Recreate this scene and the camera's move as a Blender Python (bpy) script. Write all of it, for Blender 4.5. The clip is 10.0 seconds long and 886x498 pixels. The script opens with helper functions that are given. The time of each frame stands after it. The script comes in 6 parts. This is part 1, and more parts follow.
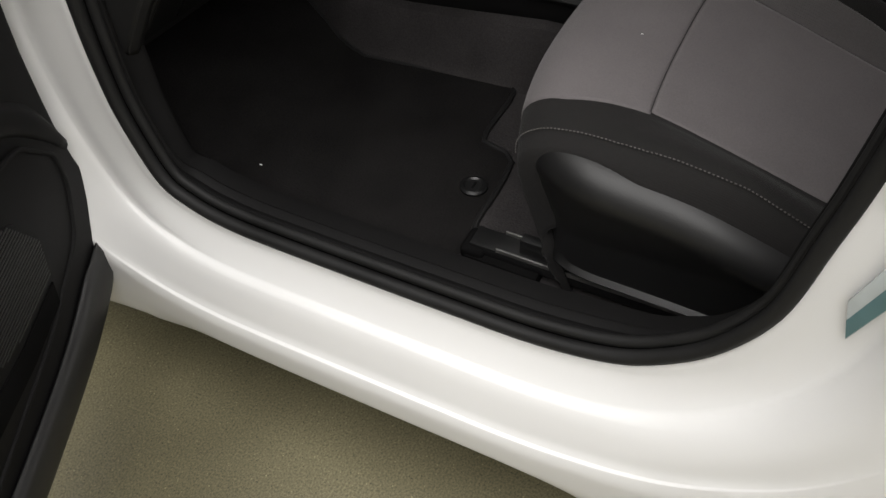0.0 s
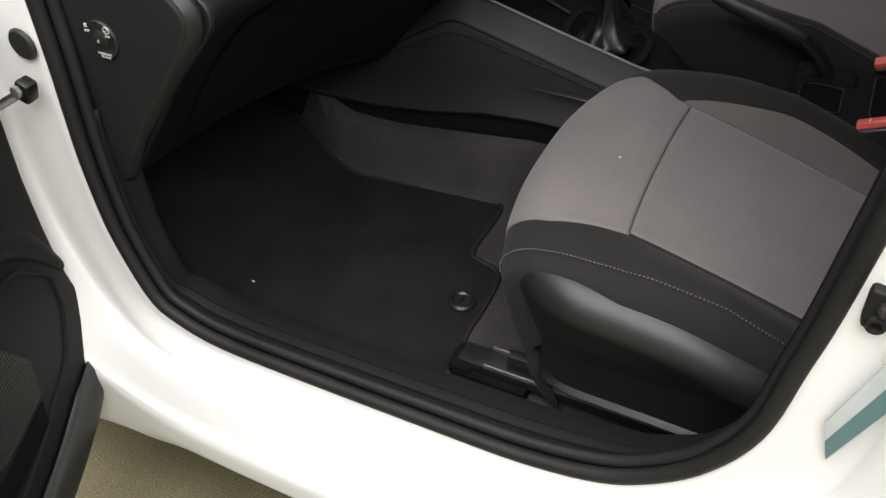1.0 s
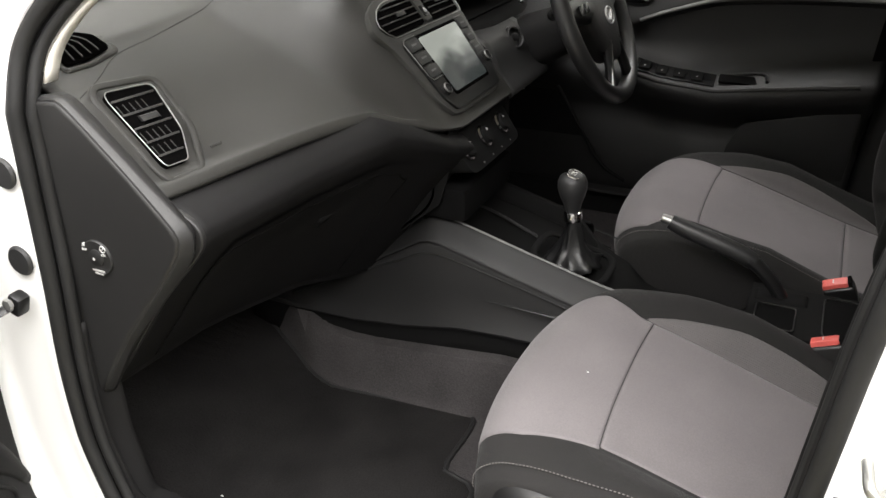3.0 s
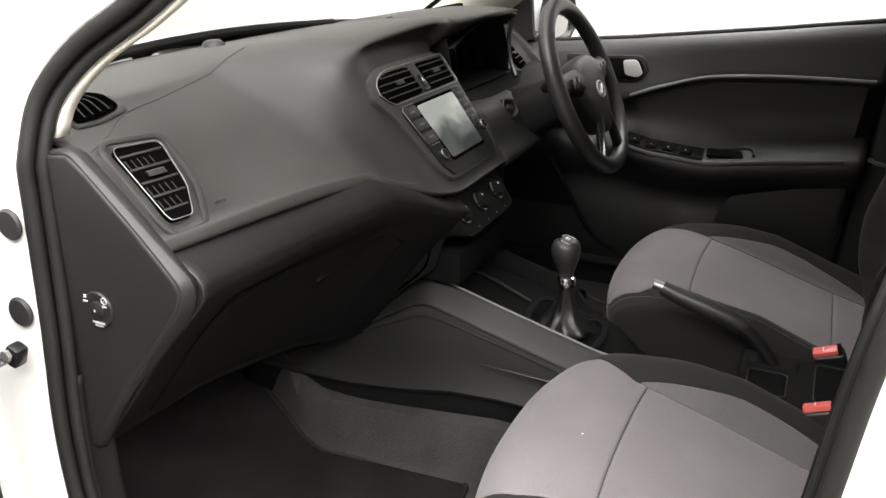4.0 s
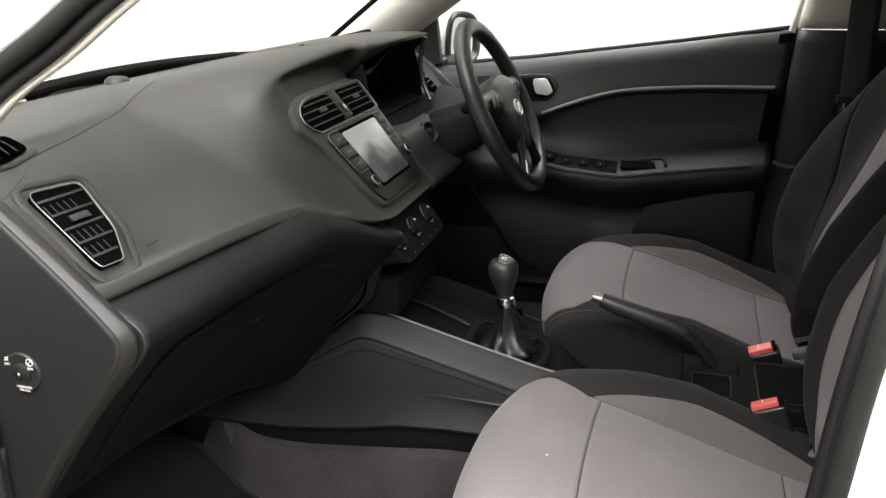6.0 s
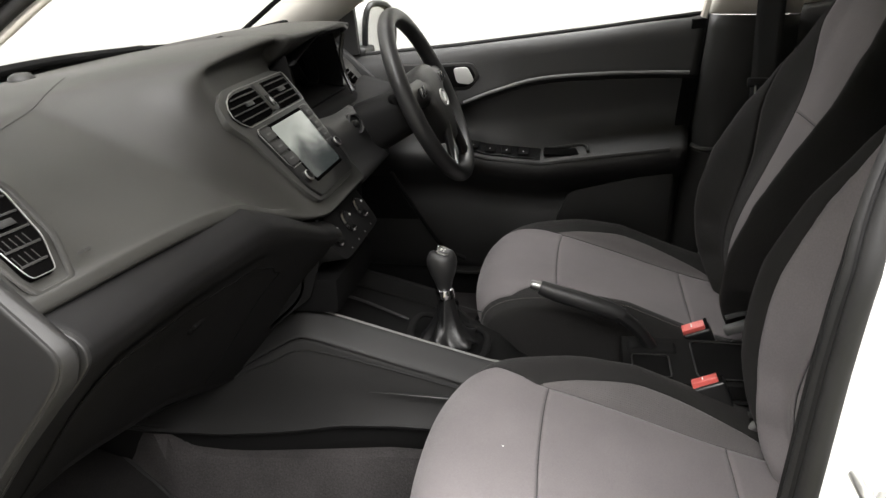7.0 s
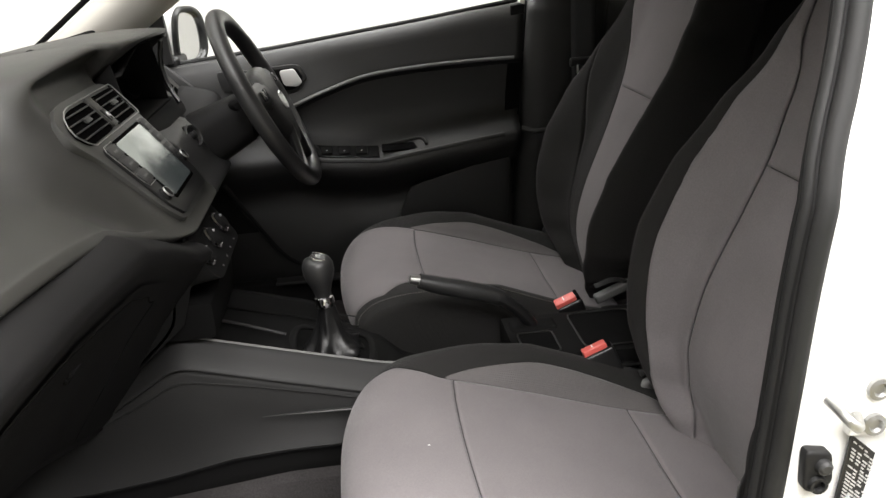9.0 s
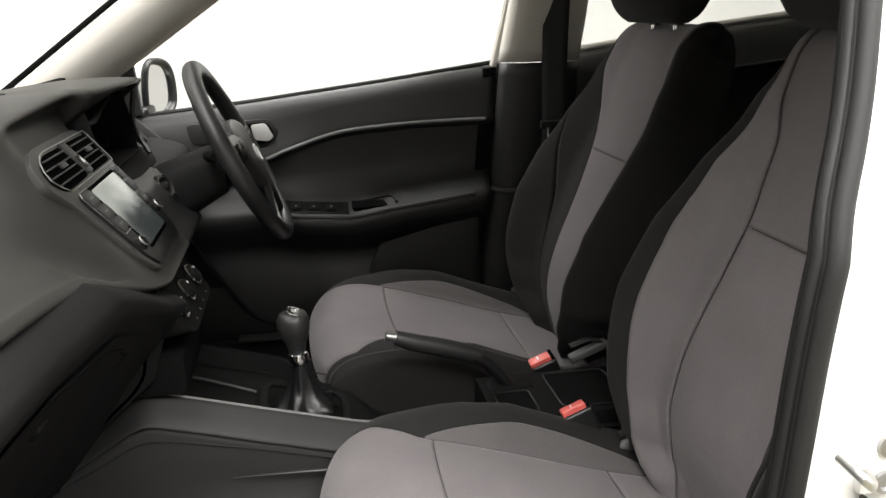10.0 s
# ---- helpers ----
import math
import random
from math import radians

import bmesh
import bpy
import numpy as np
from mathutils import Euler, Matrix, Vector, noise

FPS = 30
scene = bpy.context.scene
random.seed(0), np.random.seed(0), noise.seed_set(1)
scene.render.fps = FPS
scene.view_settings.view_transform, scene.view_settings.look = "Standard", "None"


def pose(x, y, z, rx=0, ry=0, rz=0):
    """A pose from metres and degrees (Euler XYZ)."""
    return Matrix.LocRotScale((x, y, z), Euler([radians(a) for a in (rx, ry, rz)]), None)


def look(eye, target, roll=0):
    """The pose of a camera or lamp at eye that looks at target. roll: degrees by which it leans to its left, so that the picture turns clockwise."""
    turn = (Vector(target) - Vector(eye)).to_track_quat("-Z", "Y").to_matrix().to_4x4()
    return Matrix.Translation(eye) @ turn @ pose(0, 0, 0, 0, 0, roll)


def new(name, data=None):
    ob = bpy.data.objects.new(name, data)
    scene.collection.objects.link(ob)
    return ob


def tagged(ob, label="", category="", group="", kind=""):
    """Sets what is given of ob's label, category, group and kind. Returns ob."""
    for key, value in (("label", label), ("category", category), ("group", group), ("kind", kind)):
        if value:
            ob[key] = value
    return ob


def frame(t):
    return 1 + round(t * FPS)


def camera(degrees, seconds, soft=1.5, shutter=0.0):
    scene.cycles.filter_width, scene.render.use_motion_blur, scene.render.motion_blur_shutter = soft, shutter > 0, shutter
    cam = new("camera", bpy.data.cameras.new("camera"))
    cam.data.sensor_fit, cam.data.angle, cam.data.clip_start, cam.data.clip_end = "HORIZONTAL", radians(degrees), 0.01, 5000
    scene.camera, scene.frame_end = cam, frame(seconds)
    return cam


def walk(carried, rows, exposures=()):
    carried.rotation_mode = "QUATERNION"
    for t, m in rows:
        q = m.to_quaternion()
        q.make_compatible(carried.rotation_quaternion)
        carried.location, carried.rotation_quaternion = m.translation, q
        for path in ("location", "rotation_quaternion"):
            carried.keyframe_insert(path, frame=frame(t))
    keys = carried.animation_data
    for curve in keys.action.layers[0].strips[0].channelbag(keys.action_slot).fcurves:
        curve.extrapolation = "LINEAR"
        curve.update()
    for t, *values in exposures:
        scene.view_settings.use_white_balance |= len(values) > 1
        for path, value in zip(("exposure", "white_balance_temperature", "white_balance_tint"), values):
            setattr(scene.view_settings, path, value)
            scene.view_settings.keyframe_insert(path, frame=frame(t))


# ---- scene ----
cam = camera(56.17, 10.0)
PATH = [
    (0, look((-1.2568, -0.3212, 1.1587), (-0.3793, 0.1545, 0.0389), -2.595)),
    (0.5, look((-1.2539, -0.3255, 1.1743), (-0.3117, 0.1728, 0.1189), -2.413)),
    (1, look((-1.2522, -0.3336, 1.1881), (-0.2544, 0.1906, 0.1984), -2.474)),
    (1.5, look((-1.2582, -0.3347, 1.1981), (-0.1950, 0.2057, 0.2884), -2.133)),
    (2, look((-1.2638, -0.3429, 1.2062), (-0.1449, 0.2135, 0.3766), -1.867)),
    (2.5, look((-1.2709, -0.3450, 1.2133), (-0.1021, 0.2155, 0.4584), -1.224)),
    (3, look((-1.2797, -0.3474, 1.2131), (-0.0676, 0.2207, 0.5364), -0.529)),
    (4.5, look((-1.3119, -0.3468, 1.1905), (-0.0216, 0.2182, 0.6748), 0.837)),
    (5, look((-1.3081, -0.3307, 1.1829), (-0.0005, 0.2071, 0.6820), 0.390)),
    (6.5, look((-1.2925, -0.2436, 1.1787), (0.0823, 0.0746, 0.6701), -1.388)),
    (7, look((-1.2877, -0.2160, 1.1749), (0.1002, 0.0205, 0.6573), -1.246)),
    (7.5, look((-1.2822, -0.1880, 1.1719), (0.1134, -0.0326, 0.6446), -1.275)),
    (8, look((-1.2702, -0.1549, 1.1659), (0.1318, -0.0959, 0.6359), -2.063)),
    (8.5, look((-1.2585, -0.1170, 1.1574), (0.1446, -0.1576, 0.6285), -2.943)),
    (9, look((-1.2567, -0.0795, 1.1513), (0.1441, -0.2129, 0.6316), -3.457)),
    (9.5, look((-1.2507, -0.0476, 1.1454), (0.1562, -0.2491, 0.6659), -2.561)),
    (10, look((-1.2400, -0.0316, 1.1383), (0.1821, -0.2669, 0.7234), -1.235)),
]
walk(cam, PATH, exposures=[(0.0, -0.82), (0.5, -0.48), (1.0, 0.0), (1.5, 0.62), (2.0, 1.15), (2.5, 0.84), (3.0, 0.86), (4.5, 1.04), (7.5, 0.92), (10.0, 0.89)])

# ---- world and light ----
world = bpy.data.worlds.new("studio_air")
scene.world = world
world.use_nodes = True
world.node_tree.nodes["Background"].inputs["Color"].default_value = (1.0, 0.98, 0.95, 1)
world.node_tree.nodes["Background"].inputs["Strength"].default_value = 0.09


def softbox(name, x, y, z, sx, sy, watts, aim, colour=(1.0, 0.974, 0.966)):
    lamp = bpy.data.lights.new(name, "AREA")
    lamp.shape, lamp.size, lamp.size_y, lamp.energy, lamp.color = "RECTANGLE", sx, sy, watts, colour
    ob = new(name, lamp)
    ob.matrix_world = look((x, y, z), aim)
    return ob


softbox("unseen_softbox", -2.1, -1.0, 3.10, 3.0, 4.2, 300, (-2.1, -0.9999, 0))
# added unseen fill above the bonnet, brightens the dashboard top
softbox("unseen_softbox", 0.0, 1.1, 3.10, 3.6, 1.9, 36, (0.0, 1.1001, 0))
# two added fill lamps, no known source, lift the backdrop walls to white
softbox("backdrop_fill", 3.1, 0.0, 3.05, 0.6, 6.0, 70, (4.5, 0.0, 1.0))
softbox("backdrop_fill", 0.5, 3.1, 3.05, 6.0, 0.6, 75, (0.5, 4.5, 1.0))

# ---- geometry helpers ----


def cr(pts, n, closed=False):
    """Catmull-Rom curve through control points, evenly resampled to n points."""
    p = np.array(pts, float)
    m = len(p)
    out = []
    spans = m if closed else m - 1
    for i in range(spans):
        if closed:
            a, b, c, d = p[(i - 1) % m], p[i], p[(i + 1) % m], p[(i + 2) % m]
        else:
            b, c = p[i], p[i + 1]
            a = p[i - 1] if i > 0 else 2 * b - c
            d = p[i + 2] if i + 2 < m else 2 * c - b
        for t in np.linspace(0, 1, 16, endpoint=False):
            out.append(0.5 * (2 * b + (c - a) * t + (2 * a - 5 * b + 4 * c - d) * t * t + (3 * b - a - 3 * c + d) * t ** 3))
    if not closed:
        out.append(p[-1])
    out = np.array(out)
    if closed:
        out = np.vstack([out, out[:1]])
    s = np.concatenate([[0], np.cumsum(np.linalg.norm(np.diff(out, axis=0), axis=1))])
    want = np.linspace(0, s[-1], n + 1)[:-1] if closed else np.linspace(0, s[-1], n)
    return np.stack([np.interp(want, s, out[:, k]) for k in range(p.shape[1])], 1)


def smooth_at(x, knots):
    """Cubic-eased interpolation between (x, value...) knots."""
    k = np.array(knots, float)
    i = int(np.clip(np.searchsorted(k[:, 0], x) - 1, 0, len(k) - 2))
    t = float(np.clip((x - k[i, 0]) / (k[i + 1, 0] - k[i, 0]), 0, 1))
    t = t * t * (3 - 2 * t)
    v = k[i, 1:] * (1 - t) + k[i + 1, 1:] * t
    return float(v[0]) if len(v) == 1 else v


def lin(x, knots):
    k = np.array(knots, float)
    return float(np.interp(x, k[:, 0], k[:, 1]))


def sheet(P, loop_u=False, loop_v=False, cap=False):
    """A bmesh grid from points P[u][v]."""
    P = np.asarray(P, float)
    nu, nv = P.shape[:2]
    bm = bmesh.new()
    V = [[bm.verts.new(P[i, j]) for j in range(nv)] for i in range(nu)]
    for i in range(nu if loop_u else nu - 1):
        for j in range(nv if loop_v else nv - 1):
            q = [V[i][j], V[(i + 1) % nu][j], V[(i + 1) % nu][(j + 1) % nv], V[i][(j + 1) % nv]]
            bm.faces.new(q)
    if cap:
        for row in (V[0], V[-1]):
            bm.faces.new(row)
    bmesh.ops.remove_doubles(bm, verts=bm.verts, dist=1e-6)
    bmesh.ops.recalc_face_normals(bm, faces=bm.faces)
    return bm


def tube(pts, r, n=10, closed=False, flat=1.0, up=None):
    """A tube along pts; r one radius or one a point; flat squeezes it along its second axis."""
    p = np.array(pts, float)
    m = len(p)
    rr = np.broadcast_to(np.array(r, float), (m,))
    tan = np.roll(p, -1, 0) - np.roll(p, 1, 0)
    if not closed:
        tan[0], tan[-1] = p[1] - p[0], p[-1] - p[-2]
    tan /= np.linalg.norm(tan, axis=1)[:, None]
    ref = np.array(up if up is not None else ((0, 0, 1) if abs(tan[0][2]) < 0.9 else (1, 0, 0)), float)
    rings = []
    for i in range(m):
        a = ref - tan[i] * (ref @ tan[i])
        a /= np.linalg.norm(a)
        if up is None:
            ref = a
        b = np.cross(tan[i], a)
        rings.append([p[i] + rr[i] * (math.cos(k * 2 * math.pi / n) * a * flat + math.sin(k * 2 * math.pi / n) * b) for k in range(n)])
    return sheet(rings, loop_u=closed, loop_v=True, cap=not closed)


def rbox(c, s, r=0.004, m=None, seg=2):
    """A box of size s at c with rounded edges; m: an optional turn applied about c."""
    bm = bmesh.new()
    bmesh.ops.create_cube(bm, size=1)
    bmesh.ops.scale(bm, vec=s, verts=bm.verts)
    if r:
        bmesh.ops.bevel(bm, geom=bm.edges[:], offset=r, segments=seg, affect="EDGES", profile=0.6)
    if m is not None:
        bmesh.ops.transform(bm, matrix=m, verts=bm.verts)
    bmesh.ops.translate(bm, vec=c, verts=bm.verts)
    return bm


def slab(outline, depth, bevel=0.0, seg=2):
    """A solid from a closed 3D outline pushed by the vector depth, its rims bevelled."""
    bm = bmesh.new()
    top = [bm.verts.new(p) for p in outline]
    d = Vector(depth)
    low = [bm.verts.new(Vector(p) + d) for p in outline]
    n = len(top)
    bm.faces.new(top)
    bm.faces.new(low[::-1])
    rim = []
    for i in range(n):
        f = bm.faces.new((top[i], low[i], low[(i + 1) % n], top[(i + 1) % n]))
        rim.append(f)
    bmesh.ops.recalc_face_normals(bm, faces=bm.faces)
    if bevel:
        es = [e for e in bm.edges if not (e.link_faces[0] in rim and e.link_faces[1] in rim)]
        bmesh.ops.bevel(bm, geom=es, offset=bevel, segments=seg, affect="EDGES", profile=0.6)
    return bm


def lathe(profile, m, n=20):
    """A turned body: (radius, height) profile about the z axis of m."""
    rings = []
    for r, h in profile:
        rings.append([m @ Vector((max(r, 1e-5) * math.cos(k * 2 * math.pi / n), max(r, 1e-5) * math.sin(k * 2 * math.pi / n), h)) for k in range(n)])
    return sheet(rings, loop_v=True)


def axis_pose(c, n, up=(0, 0, 1)):
    """A pose at c whose z axis is n and whose y axis leans to up."""
    z = Vector(n).normalized()
    x = Vector(up).cross(z).normalized()
    y = z.cross(x)
    m = Matrix((x, y, z)).transposed().to_4x4()
    m.translation = c
    return m


BASE = {}


def thing(name, label, category, base=(0, 0, 0), group="", kind=""):
    ob = new(name)
    ob.empty_display_size = 0.05
    ob.location = base
    BASE[ob.name] = Vector(base)
    return tagged(ob, label, category, group, kind)


def part(name, bm, material, parent=None, label="", smooth=True, thick=0.0, angle=40, subsurf=0):
    me = bpy.data.meshes.new(name)
    bm.to_mesh(me)
    bm.free()
    me.materials.append(material)
    ob = new(name, me)
    if smooth:
        for p in me.polygons:
            p.use_smooth = True
        if angle < 180:
            me.set_sharp_from_angle(angle=radians(angle))
    if thick:
        mod = ob.modifiers.new("wall", "SOLIDIFY")
        mod.thickness, mod.offset = thick, -1
    if subsurf:
        mod = ob.modifiers.new("round", "SUBSURF")
        mod.levels = mod.render_levels = subsurf
    if parent is not None:
        ob.parent = parent
        ob.matrix_parent_inverse = Matrix.Translation(-BASE.get(parent.name, Vector()))
    if label:
        tagged(ob, label)
    return ob


def merged(*bms):
    """Several bmeshes as one."""
    out = bmesh.new()
    for b in bms:
        me = bpy.data.meshes.new("piece")
        b.to_mesh(me)
        out.from_mesh(me)
        bpy.data.meshes.remove(me)
        b.free()
    return out


# ---- materials ----


def material(name, base, rough=0.5, metal=0.0, coat=0.0, grain=None, tone=None, spec=0.5, sheen=0.0, fleck=None):
    """base colour; grain: (scale, strength, depth) of fine relief; tone: (scale, share) of slow colour drift; fleck: (scale, share) of fine drift."""
    m = bpy.data.materials.new(name)
    m.use_nodes = True
    nt = m.node_tree
    b = nt.nodes["Principled BSDF"]
    b.inputs["Base Color"].default_value = (*base, 1)
    b.inputs["Roughness"].default_value = rough
    b.inputs["Metallic"].default_value = metal
    b.inputs["Coat Weight"].default_value = coat
    b.inputs["Coat Roughness"].default_value = 0.06
    b.inputs["Specular IOR Level"].default_value = spec
    b.inputs["Sheen Weight"].default_value = sheen
    b.inputs["Sheen Roughness"].default_value = 0.4
    tc = nt.nodes.new("ShaderNodeTexCoord")
    colour = None
    for drift in (tone, fleck):
        if drift:
            nz = nt.nodes.new("ShaderNodeTexNoise")
            nz.inputs["Scale"].default_value, nz.inputs["Detail"].default_value = drift[0], 4
            nt.links.new(tc.outputs["Object"], nz.inputs["Vector"])
            rp = nt.nodes.new("ShaderNodeMapRange")
            rp.inputs["From Min"].default_value, rp.inputs["From Max"].default_value = 0.3, 0.7
            rp.inputs["To Min"].default_value, rp.inputs["To Max"].default_value = 1 - drift[1], 1 + drift[1]
            nt.links.new(nz.outputs["Fac"], rp.inputs["Value"])
            mx = nt.nodes.new("ShaderNodeVectorMath")
            mx.operation = "SCALE"
            if colour is None:
                mx.inputs[0].default_value = base
            else:
                nt.links.new(colour, mx.inputs[0])
            nt.links.new(rp.outputs["Result"], mx.inputs["Scale"])
            colour = mx.outputs["Vector"]
            rr = nt.nodes.new("ShaderNodeMapRange")
            rr.inputs["To Min"].default_value, rr.inputs["To Max"].default_value = max(rough - 0.07, 0.02), min(rough + 0.07, 1)
            nt.links.new(nz.outputs["Fac"], rr.inputs["Value"])
            if drift is tone:
                nt.links.new(rr.outputs["Result"], b.inputs["Roughness"])
    if colour is not None:
        nt.links.new(colour, b.inputs["Base Color"])
    if grain:
        gz = nt.nodes.new("ShaderNodeTexNoise")
        gz.inputs["Scale"].default_value, gz.inputs["Detail"].default_value = grain[0], 2
        nt.links.new(tc.outputs["Object"], gz.inputs["Vector"])
        bp = nt.nodes.new("ShaderNodeBump")
        bp.inputs["Strength"].default_value, bp.inputs["Distance"].default_value = grain[1], grain[2]
        nt.links.new(gz.outputs["Fac"], bp.inputs["Height"])
        nt.links.new(bp.outputs["Normal"], b.inputs["Normal"])
    return m


def woven(name, base, pitch, strength, rough=0.9, tone=0.08, sheen=0.15, rib=1.0):
    """Cloth: crossing threads of the given pitch in metres, melange yarn and slow wear."""
    m = material(name, base, rough, tone=(9, tone), fleck=(420, 0.07), sheen=sheen, spec=0.25)
    nt = m.node_tree
    tc = next(n for n in nt.nodes if n.type == "TEX_COORD")
    b = nt.nodes["Principled BSDF"]
    waves = []
    for axis in ("X", "Y"):
        w = nt.nodes.new("ShaderNodeTexWave")
        w.bands_direction = axis
        w.inputs["Scale"].default_value = 0.314 / pitch * (rib if axis == "X" else 1)
        w.inputs["Distortion"].default_value = 0.6
        w.inputs["Detail Scale"].default_value = 3
        nt.links.new(tc.outputs["Object"], w.inputs["Vector"])
        waves.append(w)
    mul = nt.nodes.new("ShaderNodeMath")
    mul.operation = "MULTIPLY"
    nt.links.new(waves[0].outputs["Fac"], mul.inputs[0])
    nt.links.new(waves[1].outputs["Fac"], mul.inputs[1])
    bp = nt.nodes.new("ShaderNodeBump")
    bp.inputs["Strength"].default_value, bp.inputs["Distance"].default_value = strength, 0.0006
    nt.links.new(mul.outputs["Value"], bp.inputs["Height"])
    nt.links.new(bp.outputs["Normal"], b.inputs["Normal"])
    return m


WHITE_PAINT = material("white_paint", (0.80, 0.80, 0.785), 0.40, coat=0.3, tone=(3, 0.015))
# hood lining black; also the shaded copies of instrument shelf and far console side
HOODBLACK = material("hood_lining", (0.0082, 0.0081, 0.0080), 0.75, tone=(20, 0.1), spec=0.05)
RUBBER = material("black_rubber", (0.011, 0.011, 0.0108), 0.6, grain=(300, 0.1, 0.001), tone=(14, 0.2), spec=0.3)
DASH = material("dash_plastic", (0.0190, 0.0186, 0.0167), 0.44, grain=(900, 0.25, 0.0008), tone=(5, 0.08))
TRIM = material("black_trim_plastic", (0.0132, 0.0130, 0.0128), 0.5, grain=(900, 0.22, 0.0008), tone=(6, 0.1))
# dark plastic; its low base also carries shade on lower dash and open door
LOWER = material("dark_plastic_and_shade", (0.0068, 0.0066, 0.0066), 0.68, grain=(900, 0.22, 0.0008), tone=(6, 0.1), spec=0.16)
SMOOTH = material("satin_black_plastic", (0.011, 0.011, 0.011), 0.32, tone=(20, 0.1))
GLOSS = material("gloss_black_plastic", (0.012, 0.012, 0.012), 0.12, tone=(20, 0.1))
# matt black parts, and recess patches whose black stands in for shade
VOID = material("matt_black_and_shade", (0.0065, 0.0064, 0.0064), 0.9, tone=(20, 0.2), spec=0.02)
# near-zero base puts duct shade into vent wells; also the black screen border
DEEP = material("duct_shade_and_border", (0.0022, 0.0021, 0.0021), 0.95, tone=(20, 0.2), spec=0.0)
CONSOLE = material("console_plastic", (0.018, 0.0178, 0.0175), 0.42, grain=(900, 0.2, 0.0008), tone=(5, 0.1))
SILVER = material("satin_silver_trim", (0.33, 0.33, 0.32), 0.34, metal=0.9, tone=(20, 0.05))
# paler than the plastic round it, to paint edge highlights
HIGHLIGHT = material("highlight_bead", (0.15, 0.15, 0.147), 0.32, tone=(20, 0.1))
HANDLE = material("satin_handle", (0.62, 0.62, 0.60), 0.34, metal=0.35, tone=(20, 0.05))
CHROME = material("chrome", (0.82, 0.82, 0.82), 0.1, metal=1.0, tone=(20, 0.04))
STEEL = material("zinc_steel", (0.42, 0.42, 0.40), 0.35, metal=0.9, tone=(40, 0.2))
CLOTH_GREY = woven("grey_seat_cloth", (0.150, 0.138, 0.140), 0.0012, 0.2)
CLOTH_MESH = woven("mesh_seat_cloth", (0.105, 0.098, 0.098), 0.0028, 0.7, rib=1.0)
CLOTH_DARK = woven("charcoal_seat_cloth", (0.0150, 0.0143, 0.0138), 0.0014, 0.4, sheen=0.05)
LEATHERETTE = material("black_seat_shell", (0.0105, 0.0105, 0.0105), 0.42, grain=(500, 0.15, 0.0008), tone=(8, 0.1))
CARPET = material("black_carpet", (0.0125, 0.0118, 0.0115), 0.95, grain=(260, 0.6, 0.002), tone=(12, 0.25), fleck=(350, 0.22), spec=0.1)
CARPET_GREY = material("charcoal_carpet", (0.042, 0.039, 0.039), 0.95, grain=(260, 0.6, 0.002), tone=(12, 0.2), fleck=(350, 0.22), spec=0.1)
HEADLINER = material("light_grey_trim", (0.52, 0.50, 0.45), 0.75, grain=(500, 0.2, 0.0008), tone=(4, 0.04))
RED = material("red_plastic", (0.72, 0.13, 0.11), 0.35, tone=(30, 0.08))
PRINT = material("white_print", (0.8, 0.8, 0.78), 0.5, tone=(50, 0.05))
PRINT_DIM = material("grey_print", (0.42, 0.42, 0.41), 0.5, tone=(50, 0.05))
STITCH = material("pale_thread", (0.11, 0.104, 0.098), 0.8, tone=(80, 0.2))
SEAM = material("seam_thread", (0.035, 0.033, 0.033), 0.85, tone=(80, 0.2))
BELT = woven("belt_webbing", (0.016, 0.016, 0.016), 0.0016, 0.4, rough=0.6, sheen=0.02)
# grey chosen to limit bounce light from the unseen wall
WALL_GREY = material("damped_bounce_grey", (0.40, 0.40, 0.40), 0.8, grain=(40, 0.05, 0.003), tone=(0.6, 0.04))
WALL = material("studio_white", (0.86, 0.86, 0.85), 0.7, grain=(40, 0.05, 0.003), tone=(0.6, 0.02))
STICKER = material("pale_sticker", (0.46, 0.50, 0.50), 0.35, tone=(18, 0.15))
STICKER_GREEN = material("blue_green_print", (0.10, 0.19, 0.20), 0.35, tone=(18, 0.1))
LABEL_BLACK = material("black_label", (0.012, 0.012, 0.012), 0.35, tone=(18, 0.1))
BUFFER = material("grey_rubber_buffer", (0.022, 0.022, 0.022), 0.5, grain=(300, 0.15, 0.001), tone=(14, 0.2))
MIRROR = material("mirror_glass", (0.9, 0.9, 0.9), 0.02, metal=1.0)


